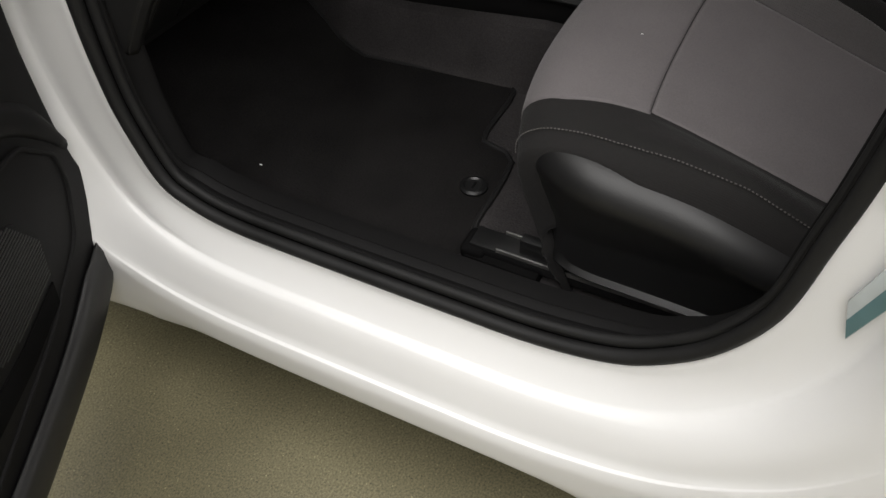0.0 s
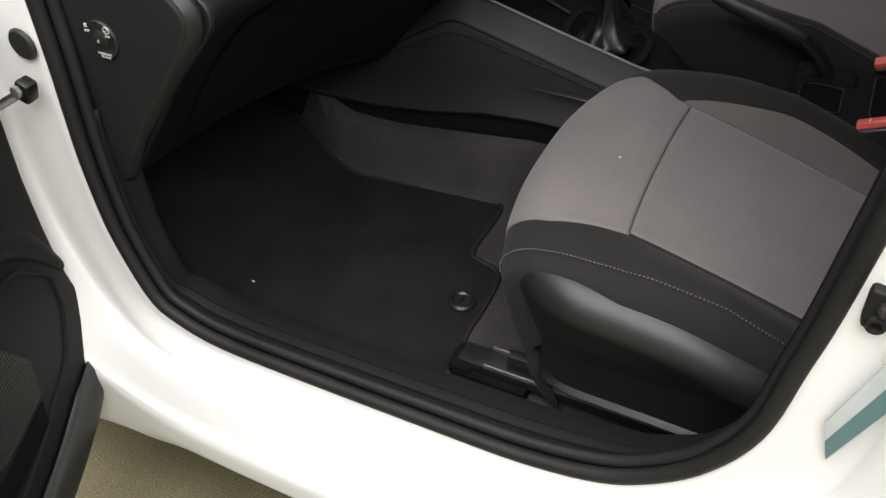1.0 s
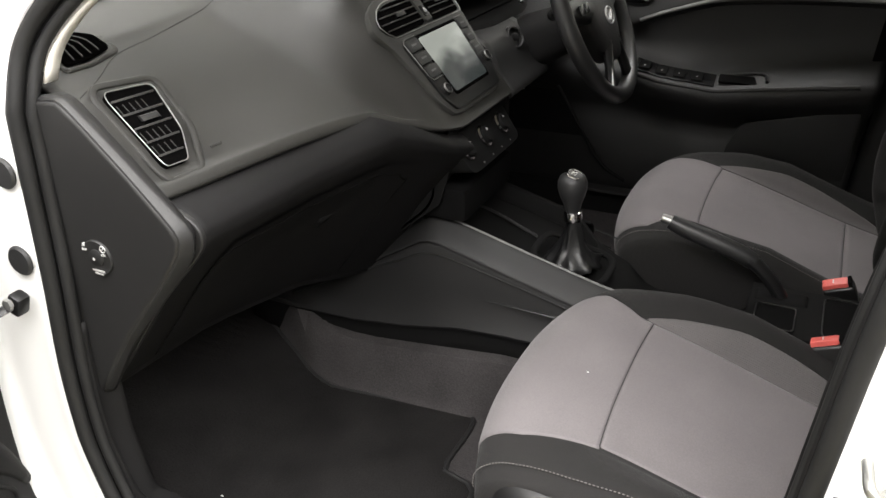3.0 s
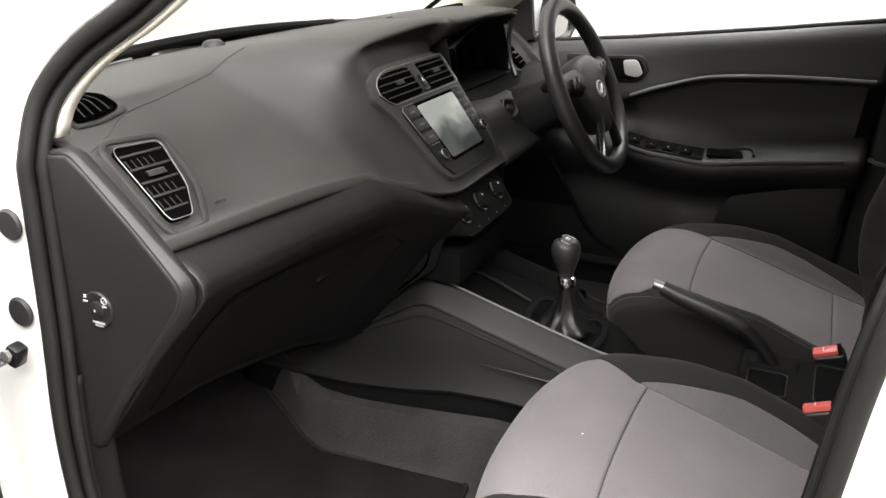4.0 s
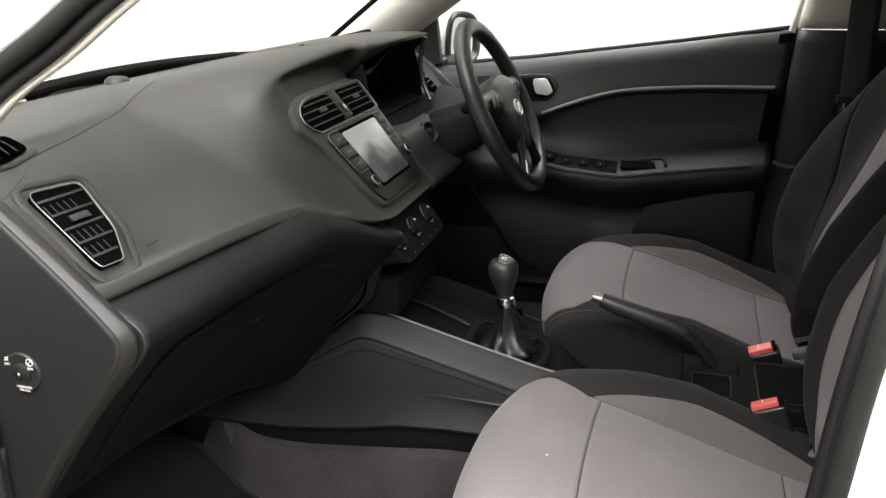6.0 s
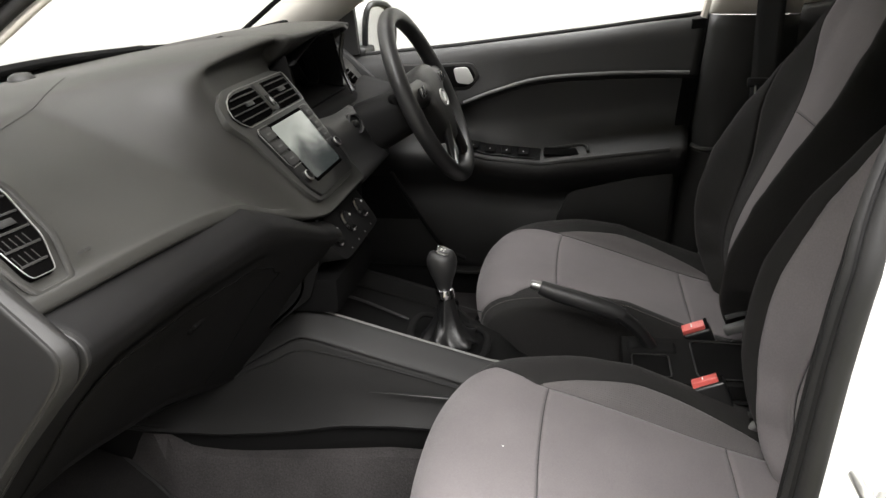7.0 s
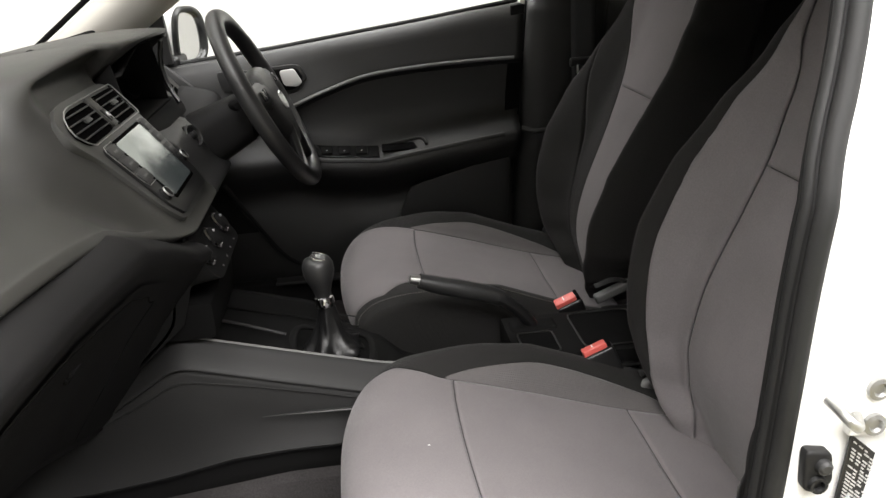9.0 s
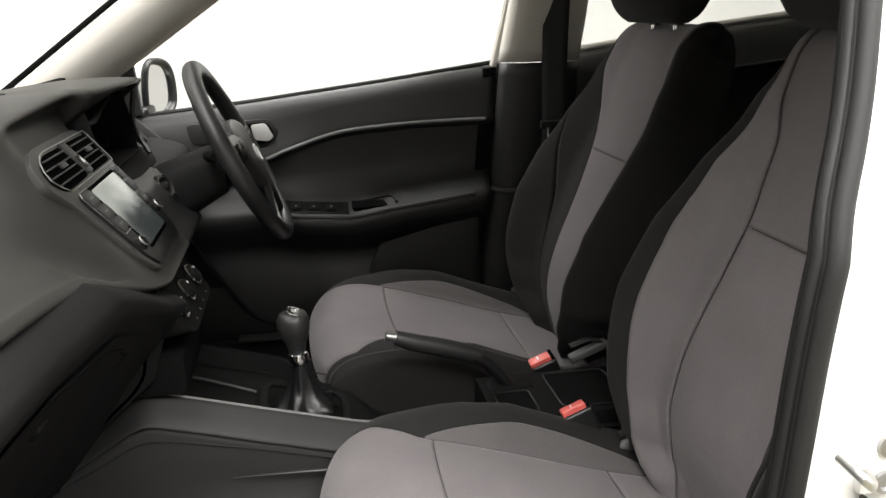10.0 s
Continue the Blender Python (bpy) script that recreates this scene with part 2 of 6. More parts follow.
def concrete_floor():
    m = material("studio_concrete", (0.172, 0.156, 0.092), 0.36, tone=(2.6, 0.24), fleck=(300, 0.40), grain=(120, 0.25, 0.002))
    nt = m.node_tree
    b = nt.nodes["Principled BSDF"]
    tc = next(n for n in nt.nodes if n.type == "TEX_COORD")
    vo = nt.nodes.new("ShaderNodeTexVoronoi")
    vo.inputs["Scale"].default_value = 130
    nt.links.new(tc.outputs["Object"], vo.inputs["Vector"])
    rp = nt.nodes.new("ShaderNodeMapRange")
    rp.inputs["From Min"].default_value, rp.inputs["From Max"].default_value = 0.10, 0.20
    rp.inputs["To Min"].default_value, rp.inputs["To Max"].default_value = 0.55, 1.0
    nt.links.new(vo.outputs["Distance"], rp.inputs["Value"])
    pale = nt.nodes.new("ShaderNodeTexVoronoi")
    pale.inputs["Scale"].default_value = 85
    nt.links.new(tc.outputs["Object"], pale.inputs["Vector"])
    rq = nt.nodes.new("ShaderNodeMapRange")
    rq.inputs["From Min"].default_value, rq.inputs["From Max"].default_value = 0.05, 0.13
    rq.inputs["To Min"].default_value, rq.inputs["To Max"].default_value = 1.9, 1.0
    nt.links.new(pale.outputs["Distance"], rq.inputs["Value"])
    for speck in (rp, rq):
        old = b.inputs["Base Color"].links[0].from_socket
        mx = nt.nodes.new("ShaderNodeVectorMath")
        mx.operation = "SCALE"
        nt.links.new(old, mx.inputs[0])
        nt.links.new(speck.outputs["Result"], mx.inputs["Scale"])
        nt.links.new(mx.outputs["Vector"], b.inputs["Base Color"])
    return m


def pane_glass():
    m = bpy.data.materials.new("window_glass")
    m.use_nodes = True
    nt = m.node_tree
    nt.nodes.remove(nt.nodes["Principled BSDF"])
    tr = nt.nodes.new("ShaderNodeBsdfTransparent")
    tr.inputs["Color"].default_value = (0.93, 0.95, 0.94, 1)
    gl = nt.nodes.new("ShaderNodeBsdfGlossy")
    gl.inputs["Roughness"].default_value = 0.01
    mx = nt.nodes.new("ShaderNodeMixShader")
    mx.inputs["Fac"].default_value = 0.035
    nt.links.new(tr.outputs["BSDF"], mx.inputs[1])
    nt.links.new(gl.outputs["BSDF"], mx.inputs[2])
    nt.links.new(mx.outputs["Shader"], nt.nodes["Material Output"].inputs["Surface"])
    return m


CONCRETE, GLASS = concrete_floor(), pane_glass()

# ---- the studio ----
floor = part("floor", rbox((0, 0, -0.05), (60, 60, 0.1), 0), CONCRETE)
tagged(floor, "speckled beige-grey polished concrete studio floor", "floor", kind="structure")
for wall_name, c, s in (("wall_east", (4.6, 0, 1.6), (0.15, 9.2, 3.3)), ("wall_west", (-4.9, 0, 1.6), (0.15, 9.2, 3.3)),
                        ("wall_north", (-0.15, 4.6, 1.6), (9.35, 0.15, 3.3)), ("wall_south", (-0.15, -4.6, 1.6), (9.35, 0.15, 3.3))):
    # west wall is an unseen addition, grey to limit bounce and reflections
    pale = wall_name != "wall_west"
    tagged(part(wall_name, rbox(c, s, 0), WALL if pale else WALL_GREY), "plain white painted photo studio wall" if pale else "unseen wall added behind the viewer, grey to damp bounce light", "wall", kind="structure")
tagged(part("ceiling", rbox((-0.15, 0, 3.32), (9.5, 9.3, 0.12), 0), WALL), "white studio ceiling above the soft lights", "ceiling", kind="structure")

# ---- car body: near side with the open front doorway ----
# x to the car's right, y to its front, z up; the gear knob stands over y = 0
DOORWAY = [(0.29, 0.370), (0.20, 0.366), (-0.04, 0.368), (-0.15, 0.372), (-0.235, 0.390), (-0.293, 0.424), (-0.34, 0.473), (-0.375, 0.545),
           (-0.390, 0.643), (-0.398, 0.70), (-0.407, 0.79), (-0.417, 0.89), (-0.430, 0.974), (-0.450, 1.036), (-0.467, 1.10), (-0.498, 1.25),
           (-0.505, 1.33), (-0.46, 1.375), (-0.30, 1.385), (-0.10, 1.36), (0.10, 1.27), (0.25, 1.17), (0.312, 1.123), (0.382, 1.075),
           (0.424, 1.02), (0.430, 0.95), (0.430, 0.90), (0.430, 0.758), (0.434, 0.641), (0.430, 0.56), (0.420, 0.50), (0.388, 0.415), (0.345, 0.385)]
RING = cr(DOORWAY, 220, closed=True)
RING_T = np.roll(RING, -1, 0) - np.roll(RING, 1, 0)
RING_T /= np.linalg.norm(RING_T, axis=1)[:, None]
RING_N = np.stack([RING_T[:, 1], -RING_T[:, 0]], 1)
if (RING_N[0] @ (RING[0] - RING.mean(0))) < 0:
    RING_N = -RING_N


def side_x(z):
    """The depth of the near side's doorway flange at a height."""
    return lin(z, [(0.3, -0.725), (0.4, -0.725), (0.95, -0.705), (1.4, -0.545)])


def ring_weights(n):
    w = np.array([max(-n[1], 0), max(n[1], 0), max(n[0], 0), max(-n[0], 0)]) ** 2
    return w / w.sum()


SILL_CUT = [(0, .012), (.004, 0), (.012, -.003), (.045, -.023), (.0475, -.0255), (.0490, -.034), (.0520, -.0385), (.085, -.054), (.108, -.064), (.1095, -.069), (.150, -.074), (.166, -.072), (.174, -.064), (.178, -.045)]
ROOF_CUT = [(0, .012), (.004, 0), (.015, -.003), (.030, -.006), (.040, -.010), (.045, -.012), (.055, -.016), (.065, -.012), (.08, .01), (.095, .04), (.11, .08), (.12, .11), (.125, .13), (.13, .15)]
FRONT_CUT = [(0, .012), (.004, 0), (.020, -.002), (.050, -.006), (.080, -.010), (.086, -.014), (.105, -.030), (.120, -.050), (.130, -.070), (.134, -.072), (.160, -.075), (.300, -.080), (.50, -.080), (.54, -.06)]
REAR_CUT = [(0, .012), (.004, 0), (.030, -.004), (.066, -.012), (.071, -.018), (.073, -.026), (.085, -.046), (.100, -.062), (.140, -.072), (.144, -.0725), (.240, -.075), (.50, -.075), (.80, -.07), (.85, -.05)]


def even_spans(ctrl, per):
    """Catmull-Rom with the same count of samples between control points."""
    p = np.array(ctrl, float)
    out = []
    for i in range(len(p) - 1):
        b, c = p[i], p[i + 1]
        step = np.linalg.norm(c - b)
        a = b + (p[i - 1] - b) / max(np.linalg.norm(p[i - 1] - b), 1e-9) * step if i else 2 * b - c
        d = c + (p[i + 2] - c) / max(np.linalg.norm(p[i + 2] - c), 1e-9) * step if i + 2 < len(p) else 2 * c - b
        for t in np.linspace(0, 1, per, endpoint=False):
            out.append(0.5 * (2 * b + (c - a) * t + (2 * a - 5 * b + 4 * c - d) * t * t + (3 * b - a - 3 * c + d) * t ** 3))
    out.append(p[-1])
    return np.array(out)


def ring_loft(cuts, rows=None):
    P = []
    for i in (range(len(RING)) if rows is None else rows):
        w = ring_weights(RING_N[i])
        row = []
        for k in range(len(cuts[0])):
            d = sum(w[q] * cuts[q][k][0] for q in range(4))
            dx = sum(w[q] * cuts[q][k][1] for q in range(4))
            yz = RING[i] + RING_N[i] * d
            row.append((side_x(RING[i][1]) + dx, yz[0], yz[1]))
        P.append(even_spans(row, 4))
    return P


car = thing("car_body", "white hatchback body with its front passenger doorway open", "car", (0, 0, 0))
part("side_panel", sheet(ring_loft((SILL_CUT, ROOF_CUT, FRONT_CUT, REAR_CUT)), loop_u=True), WHITE_PAINT, car, "glossy white painted sill and pillars", thick=0.004, angle=22)


def ring_tube(d, dx, r, rows=None, flat=1.0):
    idx = range(len(RING)) if rows is None else rows
    slim = lambda i: 1 - 0.5 * max(-RING_N[i][0], 0) ** 2
    pts = [(side_x(RING[i][1]) + dx, *(RING[i] + RING_N[i] * d * slim(i))) for i in idx]
    return tube(pts, r, 10, closed=rows is None, up=(1, 0, 0), flat=flat)


seal = thing("door_seal", "black rubber weatherstrip lining the open doorway", "seal", (-0.72, 0, 0.37))
part("outer_bead", ring_tube(-0.007, 0.004, 0.0092), RUBBER, seal)
part("inner_bead", ring_tube(-0.0225, 0.014, 0.0068), RUBBER, seal)
part("web", ring_tube(-0.015, 0.016, 0.0065), VOID, seal)

# inner trim round the doorway: sill plate, kick panel and pillar covers
trim_low = [i for i in range(len(RING)) if RING[i][1] < 1.33 and RING[i][0] < -0.35 or RING[i][1] < 1.0 and RING[i][0] < 0.37 or RING[i][1] < 0.70]
cut_at = [k for k in range(1, len(trim_low)) if trim_low[k] - trim_low[k - 1] != 1]
trim_low = trim_low[cut_at[0]:] + trim_low[:cut_at[0]] if cut_at else trim_low
P = []
for i in trim_low:
    n = RING_N[i]
    down = max(-n[1], 0) ** 2
    rear = max(-n[0], 0) ** 2
    row = []
    for d, dx, fall in ((-.026, .018, 0), (-.029, .026, .006), (-.026, .034, .010), (-.030, .040, .011), (-.030, .046, .011), (-.027, .050, .012), (-.028, .066, .014), (-.032, .080, .022), (-.036, .092, .05), (-.040, .100, .095)):
        k = 1 - 0.8 * rear - 0.5 * max(n[0], 0) ** 2
        yz = RING[i] + n * (d * (1 - 0.5 * rear) + fall * down)
        row.append((side_x(RING[i][1]) + dx * k, yz[0], yz[1]))
    P.append(row)
sill_trim = thing("sill_trim", "black plastic scuff plate along the sill and pillar foot", "trim", (-0.66, 0, 0.38))
part("scuff_plate", sheet(P), LOWER, sill_trim, thick=0.004)

# upper pillar covers near the doorway
upper = [i for i in range(len(RING)) if RING[i][1] > 0.97 and RING[i][0] > 0.0]
P = []
for i in upper:
    n = RING_N[i]
    row = []
    for d, dx in ((-.030, .018), (-.030, .026), (-.027, .036), (-.018, .045), (.02, .052)):
        yz = RING[i] + n * d
        row.append((side_x(RING[i][1]) + dx, yz[0], yz[1]))
    P.append(row)
part("pillar_cover", sheet(P), HEADLINER, car, "light grey windscreen pillar cover", thick=0.004)
# roof, tail, far side skin, floor pan, bulkhead
P = []
for x in np.linspace(-0.60, 0.60, 17):
    crown = 0.045 * (1 - (x / 0.60) ** 2)
    P.append([(x * lin(y, [(-2.3, .92), (-0.6, 1.0), (0.15, .98)]), y, z + crown) for y, z in cr([(0.13, 1.28), (0.0, 1.36), (-0.25, 1.405), (-0.8, 1.42), (-1.5, 1.39), (-2.0, 1.32)], 20)])
part("roof", sheet(P), WHITE_PAINT, car, "white roof skin", thick=0.004)
P2 = [[(p[0] * 0.99, p[1], p[2] - 0.025) for p in row] for row in P]
part("headliner", sheet(P2), HEADLINER, car, "pale grey fabric roof lining", thick=0.006)
part("tailgate", sheet([[(x, y, z) for y, z in ((-2.0, 1.32), (-2.15, 1.0), (-2.2, 0.6), (-2.15, 0.3))] for x in np.linspace(-0.78, 0.78, 9)]), WHITE_PAINT, car, thick=0.01)
for sx, a, b in ((1, 0.80, -2.2), (-1, -1.28, -2.2)):
    waist = lambda y: min(0.985, lin(y, [(-0.25, 0.984), (0.085, 0.944), (0.223, 0.931), (0.5, 0.905)]) - 0.014)
    rows = [[(sx * x, y, z) for x, z in ((0.70, 0.20), (0.79, 0.22), (0.80, 0.5), (0.81, 0.75), (0.79, waist(y) - 0.035), (0.765, waist(y)))] for y in np.linspace(a, b, 24)]
    part("outer_skin", sheet(rows), WHITE_PAINT, car, "white painted body side", thick=0.004)
part("floor_pan", sheet([[(x, y, 0.262) for y in np.linspace(0.8, -2.1, 12)] for x in np.linspace(-0.70, 0.70, 6)]), VOID, car, thick=0.03)
part("bulkhead", rbox((0, 0.86, 0.58), (1.40, 0.03, 0.64), 0.005), VOID, car)
P = []
for y in np.linspace(0.79, 1.55, 8):
    P.append([(x, y, 0.975 - 0.12 * (y - 0.79) - 0.10 * abs(x / 0.80) ** 3) for x in np.linspace(-0.80, 0.80, 17)])
part("bonnet", sheet(P), WHITE_PAINT, car, "white bonnet skin", thick=0.004)
part("front_wing", sheet([[(-0.80, y, z) for z in (0.25, 0.5, 0.75, 0.87)] for y in (0.60, 0.9, 1.55)]), WHITE_PAINT, car, thick=0.004)
part("front_wing", sheet([[(0.80, y, z) for z in (0.25, 0.5, 0.75, 0.87)] for y in (0.60, 0.9, 1.55)]), WHITE_PAINT, car, thick=0.004)

part("nose_panel", sheet([[(x, 1.55 + 0.10 * (1 - (x / 0.80) ** 2), z) for z in (0.25, 0.45, 0.65, 0.80, 0.884 - 0.10 * abs(x / 0.80) ** 3)] for x in np.linspace(-0.80, 0.80, 13)]), WHITE_PAINT, car, "plain white front end", thick=0.01)
for wx in (-0.70, 0.70):
    for wy in (1.12, -1.45):
        hubm = axis_pose((wx, wy, 0.30), (math.copysign(1, wx), 0, 0))
        wheel_part = part("wheel", lathe([(0.0, 0.05), (0.10, 0.06), (0.19, 0.085), (0.205, 0.09), (0.205, -0.08)], hubm, 32), SILVER, car, "plain silver wheel disc")
        part("tyre", lathe([(0.205, -0.085), (0.28, -0.085), (0.30, -0.06), (0.30, 0.06), (0.28, 0.09), (0.205, 0.092)], hubm, 40), RUBBER, wheel_part, "black rubber tyre")

part("sill_cover", rbox((0.690, -0.30, 0.325), (0.040, 2.1, 0.130), 0.010, seg=3), LOWER, car, "black sill cover by the driver")

part("kick_panel", slab([(0.668, 0.30, 0.70), (0.672, 0.10, 0.42), (0.672, 0.10, 0.30), (0.668, 0.75, 0.30), (0.668, 0.75, 0.70)], (0.02, 0, 0), 0.004), LOWER, car, "black kick panel in the driver's footwell")
part("kick_edge", tube(cr([(0.630, 0.235, 0.655), (0.640, 0.190, 0.575), (0.655, 0.120, 0.462), (0.660, 0.06, 0.425)], 16), 0.005, 8), LOWER, car, "rounded edge of the driver's kick panel")
part("sill_scuff", rbox((0.660, -0.10, 0.398), (0.055, 0.50, 0.008), 0.003), TRIM, car, "satin scuff strip on the driver's sill")

# far windscreen pillar, a broad pale cover between screen and side window
P = []
for s in np.linspace(0, 1, 14):
    fy, fz = 0.640 + s * (0.02 - 0.640), 0.930 + s * (1.372 - 0.930)
    ry, rz = 0.430 + s * (-0.16 - 0.430), 0.965 + s * (1.365 - 0.965)
    x = 0.655 - 0.11 * s
    P.append(cr([(x - 0.030, fy, fz), (x - 0.042, fy * 0.75 + ry * 0.25, fz * 0.75 + rz * 0.25), (x - 0.035, (fy + ry) / 2, (fz + rz) / 2), (x - 0.01, fy * 0.2 + ry * 0.8, fz * 0.2 + rz * 0.8), (x + 0.03, ry, rz)], 12))
part("pillar_cover", sheet(P), HEADLINER, car, "pale grey windscreen pillar cover", thick=0.005, angle=180)
frit = [(0.622 - 0.11 * s, 0.648 + s * (0.02 - 0.640), 0.938 + s * 0.442) for s in np.linspace(0, 1, 12)]
part("screen_edge", tube(frit, 0.006, 8), VOID, car, "black windscreen edge band")

# windscreen, side glass and cowl
screen = thing("windscreen", "clear laminated windscreen with a black lower edge", "windscreen", (0, 0.76, 0.97))
P = []
for u in np.linspace(-1, 1, 15):
    bow = 0.10 * (1 - u * u)
    P.append([(u * (0.66 - 0.11 * s), 0.66 + bow + s * (0.02 - 0.66), 0.945 + 0.02 * (1 - u * u) + s * (1.385 - 0.945)) for s in np.linspace(0, 1, 9)])
glass = part("pane", sheet(P), GLASS, screen, "clear glass")
glass.visible_shadow = False
P = []
for u in np.linspace(-1, 1, 21):
    bow = 0.10 * (1 - u * u)
    P.append([(u * 0.66, 0.660 + bow + q, 0.950 + 0.030 * (1 - u * u) + h) for q, h in ((-0.012, 0.0), (-0.010, 0.008), (0.0, 0.012), (0.02, 0.012), (0.05, -0.01))])
part("lower_edge", sheet(P), VOID, screen, "black printed band along the foot", thick=0.004)


def wiper(x0, y0, x1, y1, z):
    w = thing("windscreen_wiper", "black wiper arm lying on the cowl", "wiper", (x0, y0, z), group="windscreen wipers")
    pts = cr([(x0, y0, z), (x0 * .7 + x1 * .3, y0 * .7 + y1 * .3 + .01, z + .012), (x1, y1, z + .006)], 12)
    part("arm", tube(pts, np.linspace(.010, .006, 12), 8), SMOOTH, w)
    part("blade", tube([(p[0], p[1] - .012, p[2] - .006) for p in pts], .005, 6), RUBBER, w)


wiper(-0.16, 0.775, 0.06, 0.80, 0.968)
wiper(0.06, 0.80, 0.50, 0.77, 0.962)

# ---- cabin floor ----
tunnel_x = lambda y: lin(y, [(-0.6, -0.15), (0.2, -0.165), (0.45, -0.163), (0.55, -0.12), (0.62, -0.085), (0.80, -0.03)])
tunnel_foot = lambda y: lin(y, [(-0.6, -0.225), (0.10, -0.195), (0.27, -0.210), (0.37, -0.220), (0.41, -0.214), (0.50, -0.172), (0.62, -0.118), (0.80, -0.05)])


def floor_z(y):
    return lin(y, [(-1.2, 0.278), (0.44, 0.278), (0.62, 0.335), (0.80, 0.60)])


P = []
for y in sorted(list(np.linspace(-1.1, 0.80, 40)) + [0.44, 0.62]):
    xi = tunnel_x(y)
    low = floor_z(y)
    rim = max(lin(y, [(-0.6, 0.40), (0.07, 0.396), (0.15, 0.386), (0.31, 0.368), (0.40, 0.365), (0.45, 0.385), (0.50, 0.42), (0.57, 0.45), (0.8, 0.64)]), low + 0.02)
    ft = tunnel_foot(y)
    P.append(cr([(-0.665, y, low + 0.05), (-0.645, y, low + 0.015), (-0.62, y, low), (-0.45, y, low), (ft - 0.022, y, low), (ft, y, low + 0.006), (ft * 0.68 + xi * 0.32, y, low * 0.72 + rim * 0.28), (xi - 0.008, y, rim - 0.006), (xi, y, rim), (xi + 0.012, y, rim + 0.001), (xi + 0.06 + 0.10 * min(max((y - 0.42) / 0.08, 0), 1), y, rim - 0.004)], 40))
carpet = thing("cabin_carpet", "charcoal needle-felt carpet moulded over the floor", "carpet", (-0.4, 0, 0.278))
part("near_carpet", sheet(P), CARPET_GREY, carpet, thick=0.006)
P = [[(-p[0], p[1], p[2]) for p in row] for row in P]
part("far_carpet", sheet(P), CARPET_GREY, carpet, thick=0.006)

mat_outline = [(-0.600, 0.050), (-0.590, 0.40), (-0.560, 0.60), (-0.42, 0.68), (-0.16, 0.66), (-0.135, 0.60), (-0.176, 0.50), (-0.214, 0.41), (-0.219, 0.365), (-0.200, 0.20), (-0.192, 0.105), (-0.325, 0.098), (-0.345, 0.080), (-0.352, 0.050), (-0.375, 0.032), (-0.49, 0.030)]
mat_curve = cr([(a, b, 0) for a, b in mat_outline], 90, closed=True)
bm = bmesh.new()
ring = [bm.verts.new((a, b, 0)) for a, b, _ in mat_curve]
bm.faces.new(ring)
bmesh.ops.triangulate(bm, faces=bm.faces)
bmesh.ops.subdivide_edges(bm, edges=bm.edges, cuts=3, use_grid_fill=True)
for v in bm.verts:
    v.co.z = floor_z(v.co.y) + 0.003 + 0.014 * min(max((v.co.y - 0.38) / 0.1, 0), 1) + 0.0015 * noise.noise(v.co * 9)
bmesh.ops.recalc_face_normals(bm, faces=bm.faces)
ext = bmesh.ops.extrude_face_region(bm, geom=bm.faces[:])
bmesh.ops.translate(bm, vec=(0, 0, 0.007), verts=[g for g in ext["geom"] if isinstance(g, bmesh.types.BMVert)])
bmesh.ops.recalc_face_normals(bm, faces=bm.faces)
floor_mat = thing("floor_mat", "black velour car mat lying in the passenger footwell", "floor mat", (-0.4, 0.3, 0.281))
part("velour", bm, CARPET, floor_mat, angle=60)
part("binding", tube([(a, b, floor_z(b) + 0.008 + 0.014 * min(max((b - 0.38) / 0.1, 0), 1)) for a, b, _ in mat_curve], 0.005, 8, closed=True, up=(0, 0, 1)), TRIM, floor_mat, "black sewn edge binding")
part("fixing", lathe([(0, 0.0), (0.021, 0.0), (0.021, 0.004), (0.016, 0.0065), (0.013, 0.004), (0.0, 0.004)], Matrix.Translation((-0.444, 0.062, 0.288)), 24), SMOOTH, floor_mat, "round plastic mat fixing")
part("slot", rbox((-0.444, 0.062, 0.2925), (0.014, 0.003, 0.002), 0.0005), VOID, floor_mat)
tagged(part("lint", rbox((-0.538, 0.384, 0.2895), (0.002, 0.005, 0.0015), 0.0005), PRINT), "tiny white scrap of lint on the mat", "lint")

# ---- seats ----
CUSHION_PATH = [(-0.075, 0.390), (-0.036, 0.445), (-0.018, 0.495), (-0.024, 0.532), (-0.058, 0.557), (-0.11, 0.562), (-0.18, 0.552), (-0.30, 0.517), (-0.42, 0.480), (-0.52, 0.455), (-0.57, 0.443)]
CUSHION_CUT = [(0, 0, 0), (0.30, 0.075, 0.001), (0.58, 0.147, 0.002), (0.68, 0.175, 0.018), (0.80, 0.208, 0.034), (0.90, 0.234, 0.034), (0.97, 0.252, 0.018), (1.06, 0.264, -0.014), (1.25, 0.265, -0.065), (1.4, 0.262, -0.115), (1.7, 0.258, -0.20)]
BACK_PATH = [(-0.550, 0.430), (-0.542, 0.470), (-0.532, 0.52), (-0.530, 0.57), (-0.545, 0.64), (-0.584, 0.74), (-0.629, 0.85), (-0.658, 0.95), (-0.678, 1.03), (-0.690, 1.072), (-0.712, 1.096), (-0.746, 1.102), (-0.776, 1.08), (-0.780, 1.0), (-0.735, 0.80), (-0.665, 0.55), (-0.64, 0.42)]
BACK_CUT = [(0, 0, 0), (0.30, 0.075, 0.001), (0.58, 0.147, 0.004), (0.70, 0.182, 0.026), (0.80, 0.210, 0.050), (0.88, 0.232, 0.062), (0.95, 0.246, 0.052), (1.02, 0.254, 0.022), (1.2, 0.256, -0.035), (1.4, 0.250, -0.09)]


